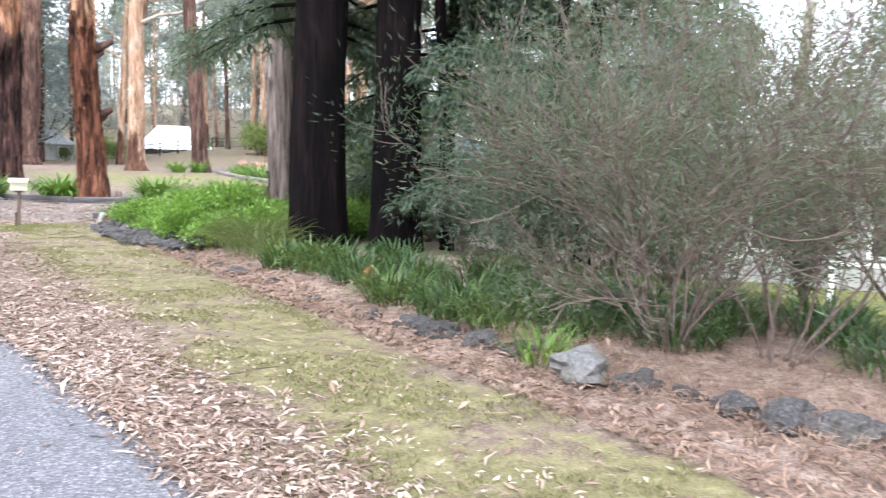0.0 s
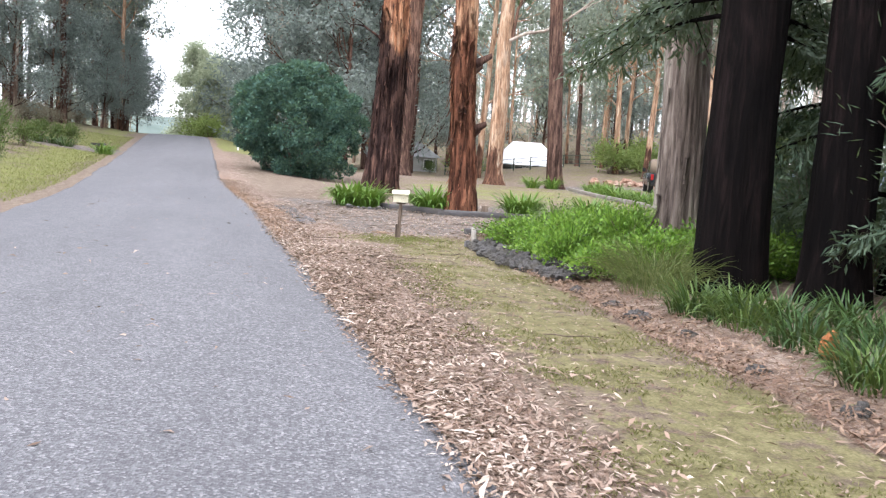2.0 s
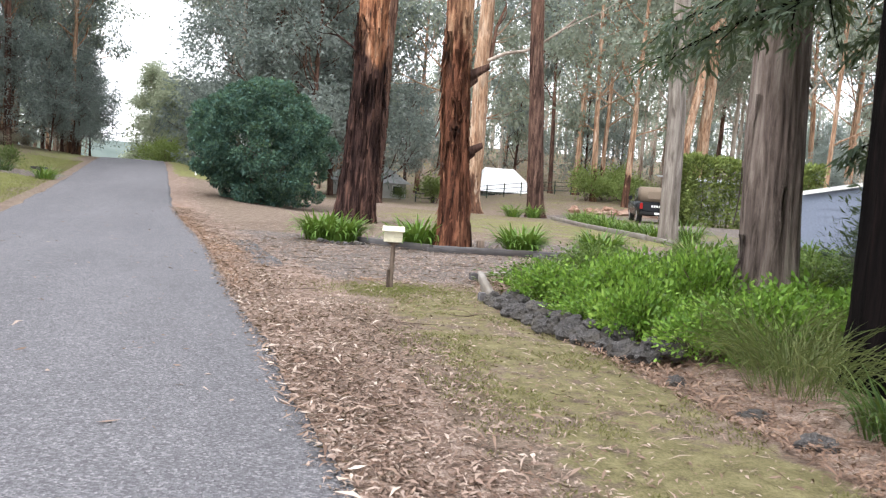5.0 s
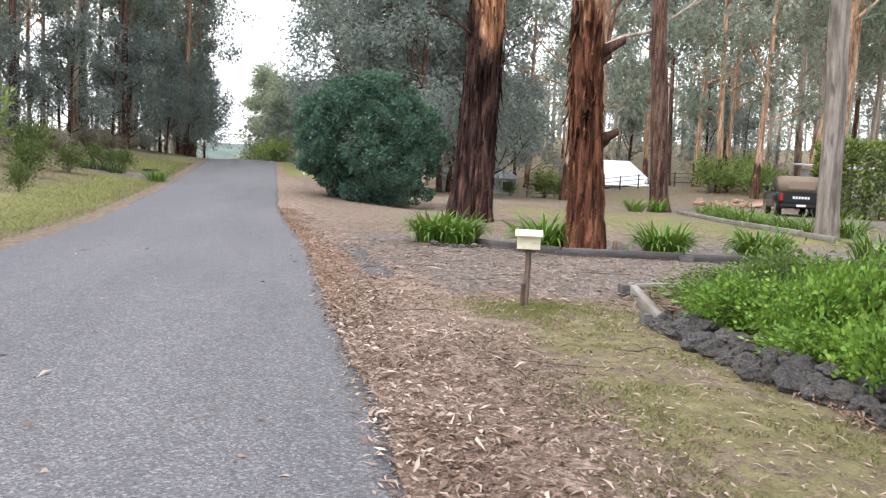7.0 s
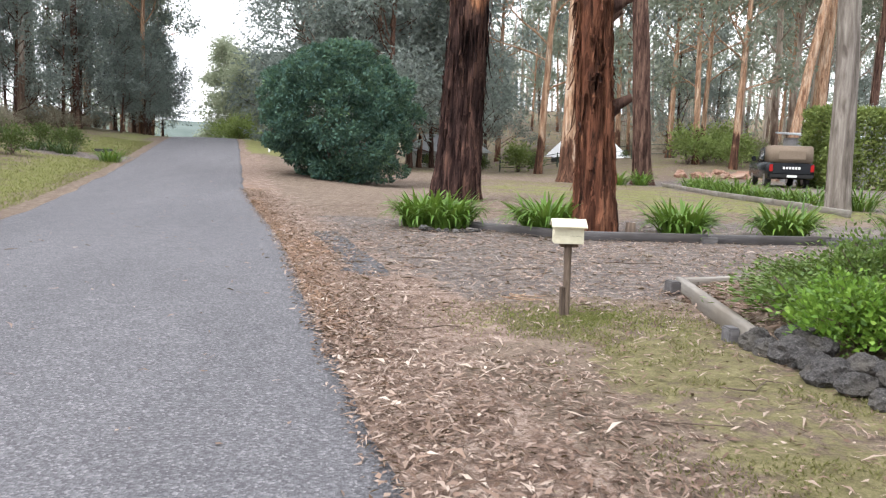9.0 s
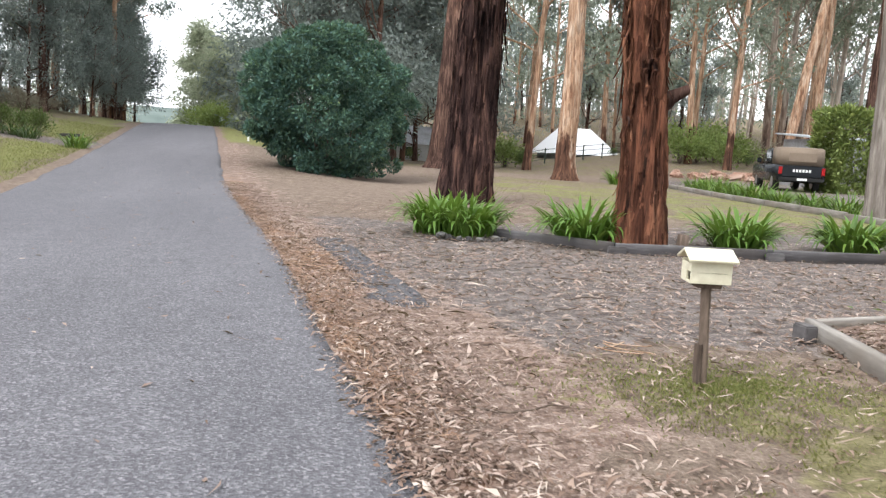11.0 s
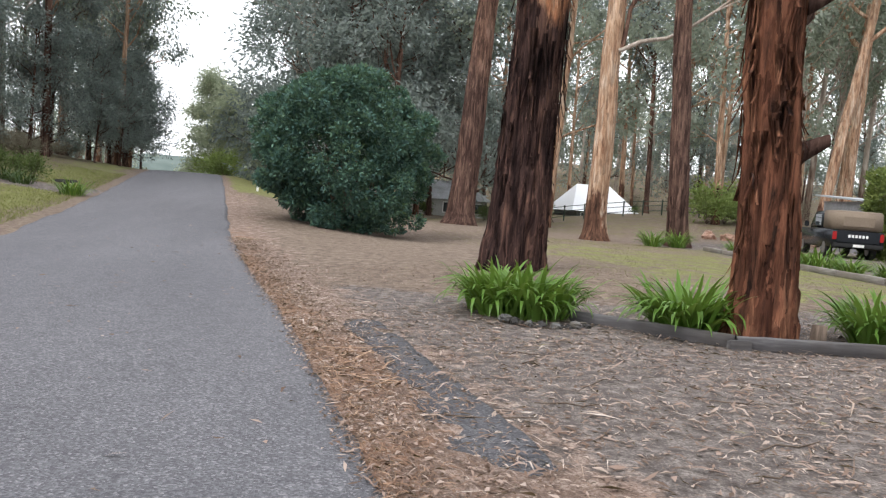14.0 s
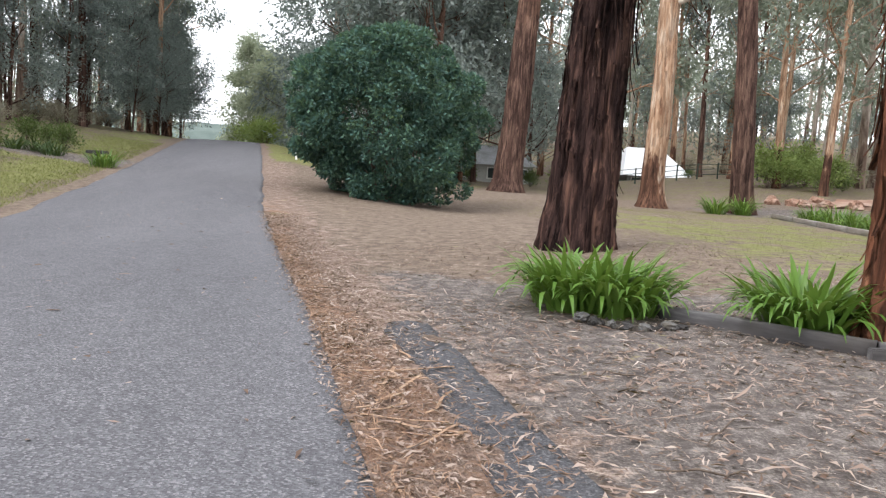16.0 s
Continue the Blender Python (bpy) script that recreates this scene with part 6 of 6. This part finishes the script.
def near_house():
    """The weatherboard house behind the tea trees."""
    t = thing("house", pose(13.9, 8.9, -0.95, 0, 0, -58), "pale weatherboard house with grey roof and white windows", "house")
    W, D, H = 12.0, 7.0, 2.75
    part_bm("wall", box_bm(0, 0.05, -0.3, W, D, H), M_WALL, t)
    for k in range(16):
        z = -0.1 + 0.18 * k
        part_bm("weatherboard", box_bm(-0.01, 0.012, z, W + 0.01, 0.048, z + 0.172, 0.004), M_WALL, t, m=pose(0, 0, 0, 0, 0, 0))
    for x in (0.6, 2.5, 4.6, 7.0, 9.4):
        q = part_bm("window", box_bm(x, -0.03, 0.95, x + 1.5, 0.01, 2.25, 0.01), M_WHITE, t)
        for c in range(2):
            part_bm("pane", box_bm(x + 0.07 + 0.71 * c, -0.045, 1.02, x + 0.72 + 0.71 * c, -0.031, 2.18), M_GLASS, q)
    bm = bmesh.new()
    b = [bm.verts.new(p) for p in ((-0.6, -0.6, H), (W + 0.6, -0.6, H), (W + 0.6, D + 0.6, H), (-0.6, D + 0.6, H))]
    r = [bm.verts.new((3.0, D / 2, H + 1.7)), bm.verts.new((W - 3.0, D / 2, H + 1.7))]
    for f in ((b[0], b[1], r[1], r[0]), (b[1], b[2], r[1]), (b[2], b[3], r[0], r[1]), (b[3], b[0], r[0])):
        bm.faces.new(f)
    bm.faces.new(b[::-1])
    part_bm("roof", bm, M_GREY_ROOF, t)
    part_bm("gutter", box_bm(-0.62, -0.7, H - 0.02, W + 0.62, -0.602, H + 0.09, 0.01), M_WHITE, t)
    part_bm("deck", box_bm(-0.3, -1.7, 0.25, W, -0.05, 0.4, 0.01), M_SLEEPER_PALE, t)
    part_bm("deck_rail", box_bm(-0.3, -1.68, 0.98, W, -1.6, 1.05, 0.01), M_WHITE, t)
    for k in range(7):
        part_bm("deck_post", box_bm(0.0 + 1.9 * k, -1.67, -0.3, 0.08 + 1.9 * k, -1.6, 0.98, 0.006), M_WHITE, t)


near_house()


def mesh_fence():
    t = thing("fence", pose(0, 0, 0), "dark green post and wire fence before the white-roofed building", "fence")
    for k in range(13):
        x, y = 15.5 + 1.6 * k, 74 + 0.05 * k
        part_bm("post", box_bm(x, y, gz(x, y) - 0.3, x + 0.09, y + 0.09, gz(x, y) + 1.2, 0.01), M_FENCE, t)
    for z in (0.35, 0.75, 1.1):
        pts = [(15.5 + 1.6 * k, 74.04 + 0.05 * k, gz(15.5 + 1.6 * k, 74 + 0.05 * k) + z) for k in range(13)]
        v, f = tube(pts, [0.025] * 13, 5)
        part("rail", mesh_from("rail", v, f, M_FENCE, True), t)


mesh_fence()


def rubble():
    rng = np.random.default_rng(33)
    for k in range(16):
        x, y = 26.0 + float(rng.normal(0, 2.0)), 55.5 + float(rng.normal(0, 0.7))
        o = tagged(new("rubble_rock", rock_mesh("rubble_rock", 40.0 + k, M_CLAY, 0.75)), "pinkish broken clay lump on the spoil heap", "rubble", "spoil heap")
        s = float(rng.uniform(0.35, 0.9))
        o.matrix_basis = pose(x, y, gz(x, y) + 0.2 * s, 0, 0, float(rng.uniform(0, 360))) @ Matrix.Scale(s, 4)
    o = tagged(new("dirt_mound", rock_mesh("dirt_mound", 60.0, M_CLAY, 0.32)), "low mound of orange-brown dug earth", "mound")
    o.matrix_basis = pose(28.5, 56.5, gz(28.5, 56.5) + 0.05) @ Matrix.Diagonal((6, 3, 2.4, 1))


rubble()


# ---------- parked ute ----------
def ute():
    t = thing("pickup_truck", pose(21.45, 42.0, gz(21.45, 42.0), 0, 0, -20), "charcoal pickup truck with a tan canvas canopy, parked", "pickup truck")
    W = 0.93

    def prism(name, prof, half, mat, bevel=0.04, label=""):
        bm = bmesh.new()
        lo = [bm.verts.new((-half, y, z)) for y, z in prof]
        hi = [bm.verts.new((half, y, z)) for y, z in prof]
        bm.faces.new(lo)
        bm.faces.new(hi[::-1])
        k = len(prof)
        for i in range(k):
            j = (i + 1) % k
            bm.faces.new((lo[j], lo[i], hi[i], hi[j]))
        bmesh.ops.recalc_face_normals(bm, faces=bm.faces)
        bmesh.ops.bevel(bm, geom=bm.edges[:], offset=bevel, segments=2, affect='EDGES')
        return part_bm(name, bm, mat, t, label, True)
    prism("body", [(0, 0.5), (0, 1.08), (2.0, 1.12), (5.1, 1.1), (5.3, 0.95), (5.3, 0.45), (4.8, 0.38), (0.3, 0.38)], W, M_PAINT, 0.05)
    prism("cab", [(1.65, 1.1), (1.75, 1.75), (2.0, 1.82), (3.1, 1.8), (3.95, 1.1)], W - 0.12, M_PAINT, 0.06)
    prism("canopy", [(0.03, 1.1), (0.1, 1.78), (0.25, 1.84), (1.6, 1.84), (1.6, 1.1)], W - 0.06, M_CANVAS, 0.05, "tan canvas tray canopy")
    for s in (-1, 1):
        part_bm("side_window", box_bm(s * (W - 0.125) - 0.012, 2.1, 1.22, s * (W - 0.125) + 0.012, 3.0, 1.68, 0.01), M_GLASS, t)
        part_bm("tail_light", box_bm(s * (W - 0.09) - 0.07, -0.03, 0.72, s * (W - 0.09) + 0.07, 0.05, 1.02, 0.015), M_RED, t)
        part_bm("mirror", box_bm(s * (W + 0.09) - 0.09, 3.45, 1.15, s * (W + 0.09) + 0.09, 3.55, 1.38, 0.03), M_PAINT, t)
        for y in (1.05, 4.3):
            w = thing("wheel", pose(s * (W - 0.13), y, 0.37), "", "")
            w.parent = t
            bm = bmesh.new()
            bmesh.ops.create_cone(bm, cap_ends=True, segments=28, radius1=0.38, radius2=0.38, depth=0.25, matrix=Matrix.Rotation(radians(90), 4, 'Y'))
            bmesh.ops.bevel(bm, geom=[e for e in bm.edges if len(e.link_faces) == 2 and e.calc_face_angle() > 1], offset=0.04, segments=2, affect='EDGES')
            part_bm("tyre", bm, M_TYRE, w)
            bm = bmesh.new()
            bmesh.ops.create_cone(bm, cap_ends=True, segments=20, radius1=0.23, radius2=0.19, depth=0.27, matrix=Matrix.Rotation(radians(90), 4, 'Y'))
            part_bm("rim", bm, M_ALLOY, w)
    part_bm("bumper", box_bm(-W + 0.05, -0.14, 0.44, W - 0.05, 0.02, 0.6, 0.03), M_DARK, t, "dark rear step bumper")
    part_bm("number_plate", box_bm(-0.2, -0.155, 0.47, 0.2, -0.142, 0.57, 0.004), M_WHITE, t)
    part_bm("tailgate", box_bm(-W + 0.17, -0.025, 0.63, W - 0.17, 0.03, 1.06, 0.02), M_PAINT, t)
    for k in range(6):
        x = -0.36 + 0.125 * k
        part_bm("badge_bar", box_bm(x, -0.032, 0.82, x + 0.085, -0.026, 0.93, 0.002), M_WHITE, t, "white block of the tailgate badge")
    part_bm("canopy_window", box_bm(-0.55, 0.02, 1.25, 0.55, 0.07, 1.6, 0.01), M_CANVAS, t)


ute()


def grey_trailer():
    t = thing("carport", pose(27.6, 50.0, gz(27.6, 50.0) - 0.2), "grey sheet-metal lean-to behind the parked ute", "carport")
    part_bm("wall", box_bm(0, 0, -0.3, 4.2, 3.2, 2.75, 0.02), M_GREY_ROOF, t)
    part_bm("roof", box_bm(-0.3, -0.4, 0, 4.5, 3.6, 0.08, 0.01), M_SHED_ROOF, t, m=pose(0, 0, 2.76, 4, 0, 0))


grey_trailer()


# ---------- litter, twigs, grass ----------
def on_ground(x, y):
    off = np.maximum(x - road_right(y), road_left(y) - x)
    z = land(x, y)
    return np.where(off < 0.02, road_z(y) + 0.012 + 0.03 * (1 - (2 * np.clip((x - road_left(y)) / (road_right(y) - road_left(y)), 0, 1) - 1) ** 2) + 0.004, z + 0.012)


def scatter_leaves(name, label, x, y, ln, wd, mat, rng, lift=0.02, tilt=0.25):
    # the asphalt strip at the drive mouth stays nearly clear
    sl, sr = strip_left(y), strip_right(y)
    strip = (x > sl) & (x < sr) & (y > 18.6) & (y < 24)
    edge = np.minimum(np.abs(x - sl), np.abs(x - sr))
    ok = ~strip | (rng.uniform(0, 1, len(x)) < 0.5 + 0.5 * np.exp(-edge / 0.06))
    x, y = x[ok], y[ok]
    n = len(x)
    strip = (x > strip_left(y)) & (x < strip_right(y)) & (y > 18.6) & (y < 24)
    P = np.stack([x, y, on_ground(x, y) + rng.uniform(0, lift, n) + 0.018 * strip], axis=1)
    a = rng.uniform(0, 2 * math.pi, n)
    D = np.stack([np.cos(a), np.sin(a), rng.normal(0, tilt, n)], axis=1)
    d = unit(D)
    side = unit(np.stack([-d[:, 1], d[:, 0], rng.normal(0, 0.35, n)], axis=1))
    L = (ln * rng.lognormal(0, 0.5, n))[:, None]
    Wd = (wd * rng.uniform(0.5, 1.5, n))[:, None]
    bow = rng.uniform(-0.02, 0.13, n)[:, None] * np.array([0, 0, 1.0])
    sick = side * rng.normal(0, 0.12, n)[:, None]
    p0 = P - d * L / 2
    m1 = P + (bow + sick) * L
    p1 = P + d * L / 2
    V = np.stack([p0, m1 + side * Wd / 2, p1, m1 - side * Wd / 2], axis=1).reshape(-1, 3)
    me = mesh_from(name, V, np.arange(4 * n).reshape(n, 4), mat)
    return tagged(new(name, me), label, "leaf litter", kind="stuff")


def litter():
    rng = np.random.default_rng(5)
    n = 78000
    y = rng.uniform(-1.5, 1, n) * 0 + rng.uniform(0, 1, n) ** 1.25 * 34 + 1.0
    u = np.abs(rng.normal(0, 1, n))
    width = np.where(y < 14.5, np.maximum(0.9, 3.1 - road_right(y)), 0.62)
    x = road_right(y) - 0.05 + 0.72 * width * u + rng.normal(0, 0.08, n)
    clumps = np.array([noise.noise((a * 1.6, b * 1.1, 31.0)) for a, b in zip(x, y)])
    keep = (rng.uniform(0, 1, n) < (0.88 + 0.8 * clumps) * (1 - 0.5 * ss((y - 15.5) / 2)) * (1 - 0.85 * ss((x - np.where(y < 14.5, 2.9, road_right(y) + 1.6)) / 0.7))) & (x > road_right(y) - 0.18)
    scatter_leaves("leaf_litter", "pale dry gum leaves thick along the road edge", x[keep], y[keep], 0.047, 0.016, M_LITTER, rng, 0.022)
    n = 2000
    y = rng.uniform(0, 1, n) ** 1.2 * 17 + 1.0
    x = road_right(y) + np.abs(rng.normal(0, 0.62, n)) - 0.1
    scatter_leaves("leaf_litter", "large curled gum leaves and bark flakes on the litter", x, y, 0.066, 0.022, M_LITTER_BIG, rng, 0.03, 0.3)
    n = 420
    y = rng.uniform(0, 1, n) * 22 + 1.0
    x = road_right(y) + np.abs(rng.normal(0, 0.7, n))
    scatter_leaves("leaf_litter", "dark thin twigs lying in the leaf litter", x, y, 0.22, 0.009, M_TWIG, rng, 0.02, 0.1)
    n = 15000
    y = rng.uniform(0, 1, n) ** 0.7 * 29.5 + 0.5
    x = road_right(y) + rng.uniform(1.0, 3.6, n)
    x = np.where(y > 16, road_right(y) + rng.uniform(0.2, 7.5, n), x)
    scatter_leaves("leaf_litter", "scattered dry gum leaves over gravel and thin grass", x, y, 0.055, 0.013, M_LITTER, rng, 0.015)
    n = 15000
    y = rng.uniform(15.8, 24.5, n)
    x = road_right(y) + 0.5 + rng.uniform(0, 1, n) * 9
    keep = np.array([noise.noise((a * 0.8, b * 0.8, 8.0)) for a, b in zip(x, y)]) > -0.25
    scatter_leaves("leaf_litter", "pale leaf flecks trodden into the gravel drive", x[keep], y[keep], 0.05, 0.012, M_LITTER, rng, 0.01, 0.12)
    n = 1700
    y = rng.uniform(15.5, 25.5, n)
    x = road_right(y) + 0.4 + rng.uniform(0, 1, n) * 8
    scatter_leaves("leaf_litter", "thin pale slivers of bark and curled leaves on the drive", x, y, 0.13, 0.011, M_LITTER_BIG, rng, 0.012, 0.12)
    n = 4600
    y = rng.uniform(16.2, 25.0, n)
    x = road_right(y) + 0.5 + rng.uniform(0, 1, n) * 8
    scatter_leaves("leaf_litter", "larger pale curled gum leaves on the gravel drive", x, y, 0.09, 0.024, M_LITTER, rng, 0.012, 0.15)
    n = 330
    y = rng.uniform(1, 38, n)
    x = road_right(y) - rng.uniform(0, 1, n) ** 1.6 * 3.6 - 0.15
    scatter_leaves("leaf_litter", "a few stray dry leaves on the road", x, y, 0.075, 0.022, M_LITTER, rng, 0.004, 0.08)
    n = 7500
    y = 15 + rng.uniform(0, 1, n) * 16
    x = road_right(y) - 0.03 + np.abs(rng.normal(0, 0.19 + 0.17 * np.exp(-((y - 20.5) / 2) ** 2), n))
    scatter_leaves("leaf_litter", "orange-brown needles and bark crumbs at the road edge", x, y, 0.09, 0.006, M_NEEDLES, rng, 0.02)
    n = 9500
    y = rng.uniform(0.2, 14, n)
    x = 4.75 + np.abs(rng.normal(0, 0.45, n))
    scatter_leaves("leaf_litter", "red-brown dead leaves heaped along the bed border", x, y, 0.065, 0.015, M_LITTER_RED, rng, 0.05, 0.4)
    n = 11000
    y, x = rng.uniform(-0.5, 4.6, n), 5.3 + np.abs(rng.normal(0, 1.1, n))
    scatter_leaves("leaf_litter", "brown fallen tea tree needles in a soft mat", x, y, 0.12, 0.005, M_LITTER_RED, rng, 0.07, 0.5)
    n = 2600
    y, x = rng.uniform(15.0, 17.2, n), rng.uniform(5.0, 7.2, n)
    scatter_leaves("leaf_litter", "tan leaf mulch inside the timber corner", x, y, 0.09, 0.025, M_LITTER, rng, 0.03)


litter()


def sticks():
    """Twigs and shed bark lying about, each a thing."""
    rng = np.random.default_rng(8)
    spots = [(2.75, 19.9, 0.6), (1.9, 19.4, 0.9), (3.4, 18.3, 0.5), (3.1, 13.1, 1.1), (4.1, 13.7, 0.5), (2.2, 15.5, 0.7), (3.2, 20.6, 0.8), (4.2, 20.1, 0.6), (2.6, 6.3, 0.6), (3.4, 4.6, 0.7), (3.9, 18.9, 0.7), (2.9, 21.8, 0.5), (2.3, 9.6, 0.8), (4.0, 8.0, 0.5), (5.6, 19.6, 0.8), (4.8, 20.8, 0.5)]
    for x, y, ln in spots:
        a = float(rng.uniform(-0.5, 0.8))
        pts = []
        for k in range(6):
            u = k / 5 - 0.5
            px, py = x + math.cos(a) * ln * u, y + math.sin(a) * ln * u + 0.04 * float(rng.normal())
            pts.append((px, py, float(on_ground(np.array(px), np.array(py))) + 0.012))
        v, f = tube(pts, [0.004, 0.006, 0.007, 0.006, 0.005, 0.003], 6)
        tagged(new("stick", mesh_from("stick", v, f, M_POST, True)), "dark fallen stick on the leaf litter", "stick", "fallen sticks")
    extra = [(1.25 + float(rng.normal(0, 0.15)), 21.0 + float(rng.normal(0, 0.5)), float(rng.uniform(0.2, 0.4)), float(rng.uniform(0, 3.1))) for _ in range(6)]
    for x, y, ln, a in (*extra, (1.22, 21.25, 0.75, 0.75), (1.08, 20.95, 0.55, 0.55), (1.45, 20.95, 0.6, 0.3), (1.3, 21.75, 0.8, -0.15), (1.2, 20.6, 0.5, -0.1), (1.35, 20.3, 0.6, 0.5), (1.1, 19.6, 0.5, 0.9), (1.3, 22.3, 0.45, 0.6), (3.3, 16.9, 0.4, 0.3), (3.4, 16.8, 0.35, 1.2), (3.3, 16.75, 0.3, 2.2), (3.45, 16.95, 0.32, 2.8)):
        V, Fq = [], []
        w = float(rng.uniform(0.005, 0.012))
        a += float(rng.normal(0.35, 0.35))
        for k in range(8):
            u = k / 7 - 0.5
            cx, cy = x + math.cos(a) * ln * u - math.sin(a) * 0.06 * math.sin(u * 4), y + math.sin(a) * ln * u
            z = float(on_ground(np.array(cx), np.array(cy))) + 0.010 + 0.02 * u * u * 4 * float(rng.uniform(0.3, 1))
            for s in (-1, 0, 1):
                V.append((cx - math.sin(a) * s * w, cy + math.cos(a) * s * w, z + (0.006 if s else 0)))
        for k in range(7):
            b = 3 * k
            Fq += [(b, b + 3, b + 4, b + 1), (b + 1, b + 4, b + 5, b + 2)]
        ob = tagged(new("bark_ribbon", mesh_from("bark_ribbon", V, Fq, M_BARKSTRIP, True)), "curled tan ribbon of shed bark on the ground", "bark", "shed bark")
        so = ob.modifiers.new("thick", 'SOLIDIFY')
        so.thickness = 0.0025


sticks()


def grass_patch(name, label, x, y, h, mat, rng):
    n = len(x)
    z = on_ground(x, y) - 0.01
    P = np.stack([x, y, z], axis=1)
    a = rng.uniform(0, 2 * math.pi, n)
    D = np.stack([np.cos(a) * 0.7, np.sin(a) * 0.7, rng.uniform(0.4, 1.2, n)], axis=1)
    v, f = leaf_quads(P, D, h, 0.006 + h * 0.05, rng, 0.2)
    return tagged(new(name, mesh_from(name, v, f, mat)), label, "grass", kind="stuff")


def grasses():
    rng = np.random.default_rng(19)
    n = 45000
    y = rng.uniform(0.3, 15.8, n)
    x = 2.9 + rng.uniform(0, 1, n) * 1.95
    dens = np.array([noise.noise((a * 1.1, b * 1.1, 2.0)) + 0.6 * noise.noise((a * 4, b * 4, 6.0)) for a, b in zip(x, y)])
    keep = (dens > 0.06) & (x < 4.85)
    grass_patch("verge_grass", "thin yellow-green mown grass on the verge", x[keep], y[keep], 0.035, M_GRASS, rng)
    n = 9000
    a, r = rng.uniform(0, 6.28, n), np.abs(rng.normal(0, 0.5, n))
    x, y = 3.7 + r * np.cos(a) * 1.3, 15.9 + r * np.sin(a) * 0.9
    grass_patch("verge_grass", "green moss and grass round the letterbox post", x, y, 0.035, M_LAWN, rng)
    n = 26000
    y = 12 + rng.uniform(0, 1, n) ** 0.9 * 50
    x = road_left(y) - 0.45 - np.abs(rng.normal(0, 2.0, n))
    keep = np.abs(y - 47.5 + (x + 6) * 0.1) > 1.5
    grass_patch("roadside_grass", "bright green grass on the far roadside", x[keep], y[keep], 0.12, M_LAWN, rng)
    n = 8000
    y, x = rng.uniform(-3, 7.5, n), 7.8 + np.abs(rng.normal(0, 2.6, n))
    grass_patch("lawn_grass", "bright lawn behind the tea trees", x, y, 0.07, M_LAWN, rng)
    n = 12000
    y, x = rng.uniform(25, 48, n), rng.uniform(6, 16, n)
    grass_patch("lawn_grass", "thin patchy lawn under the gums", x, y, 0.04, M_GRASS, rng)


grasses()
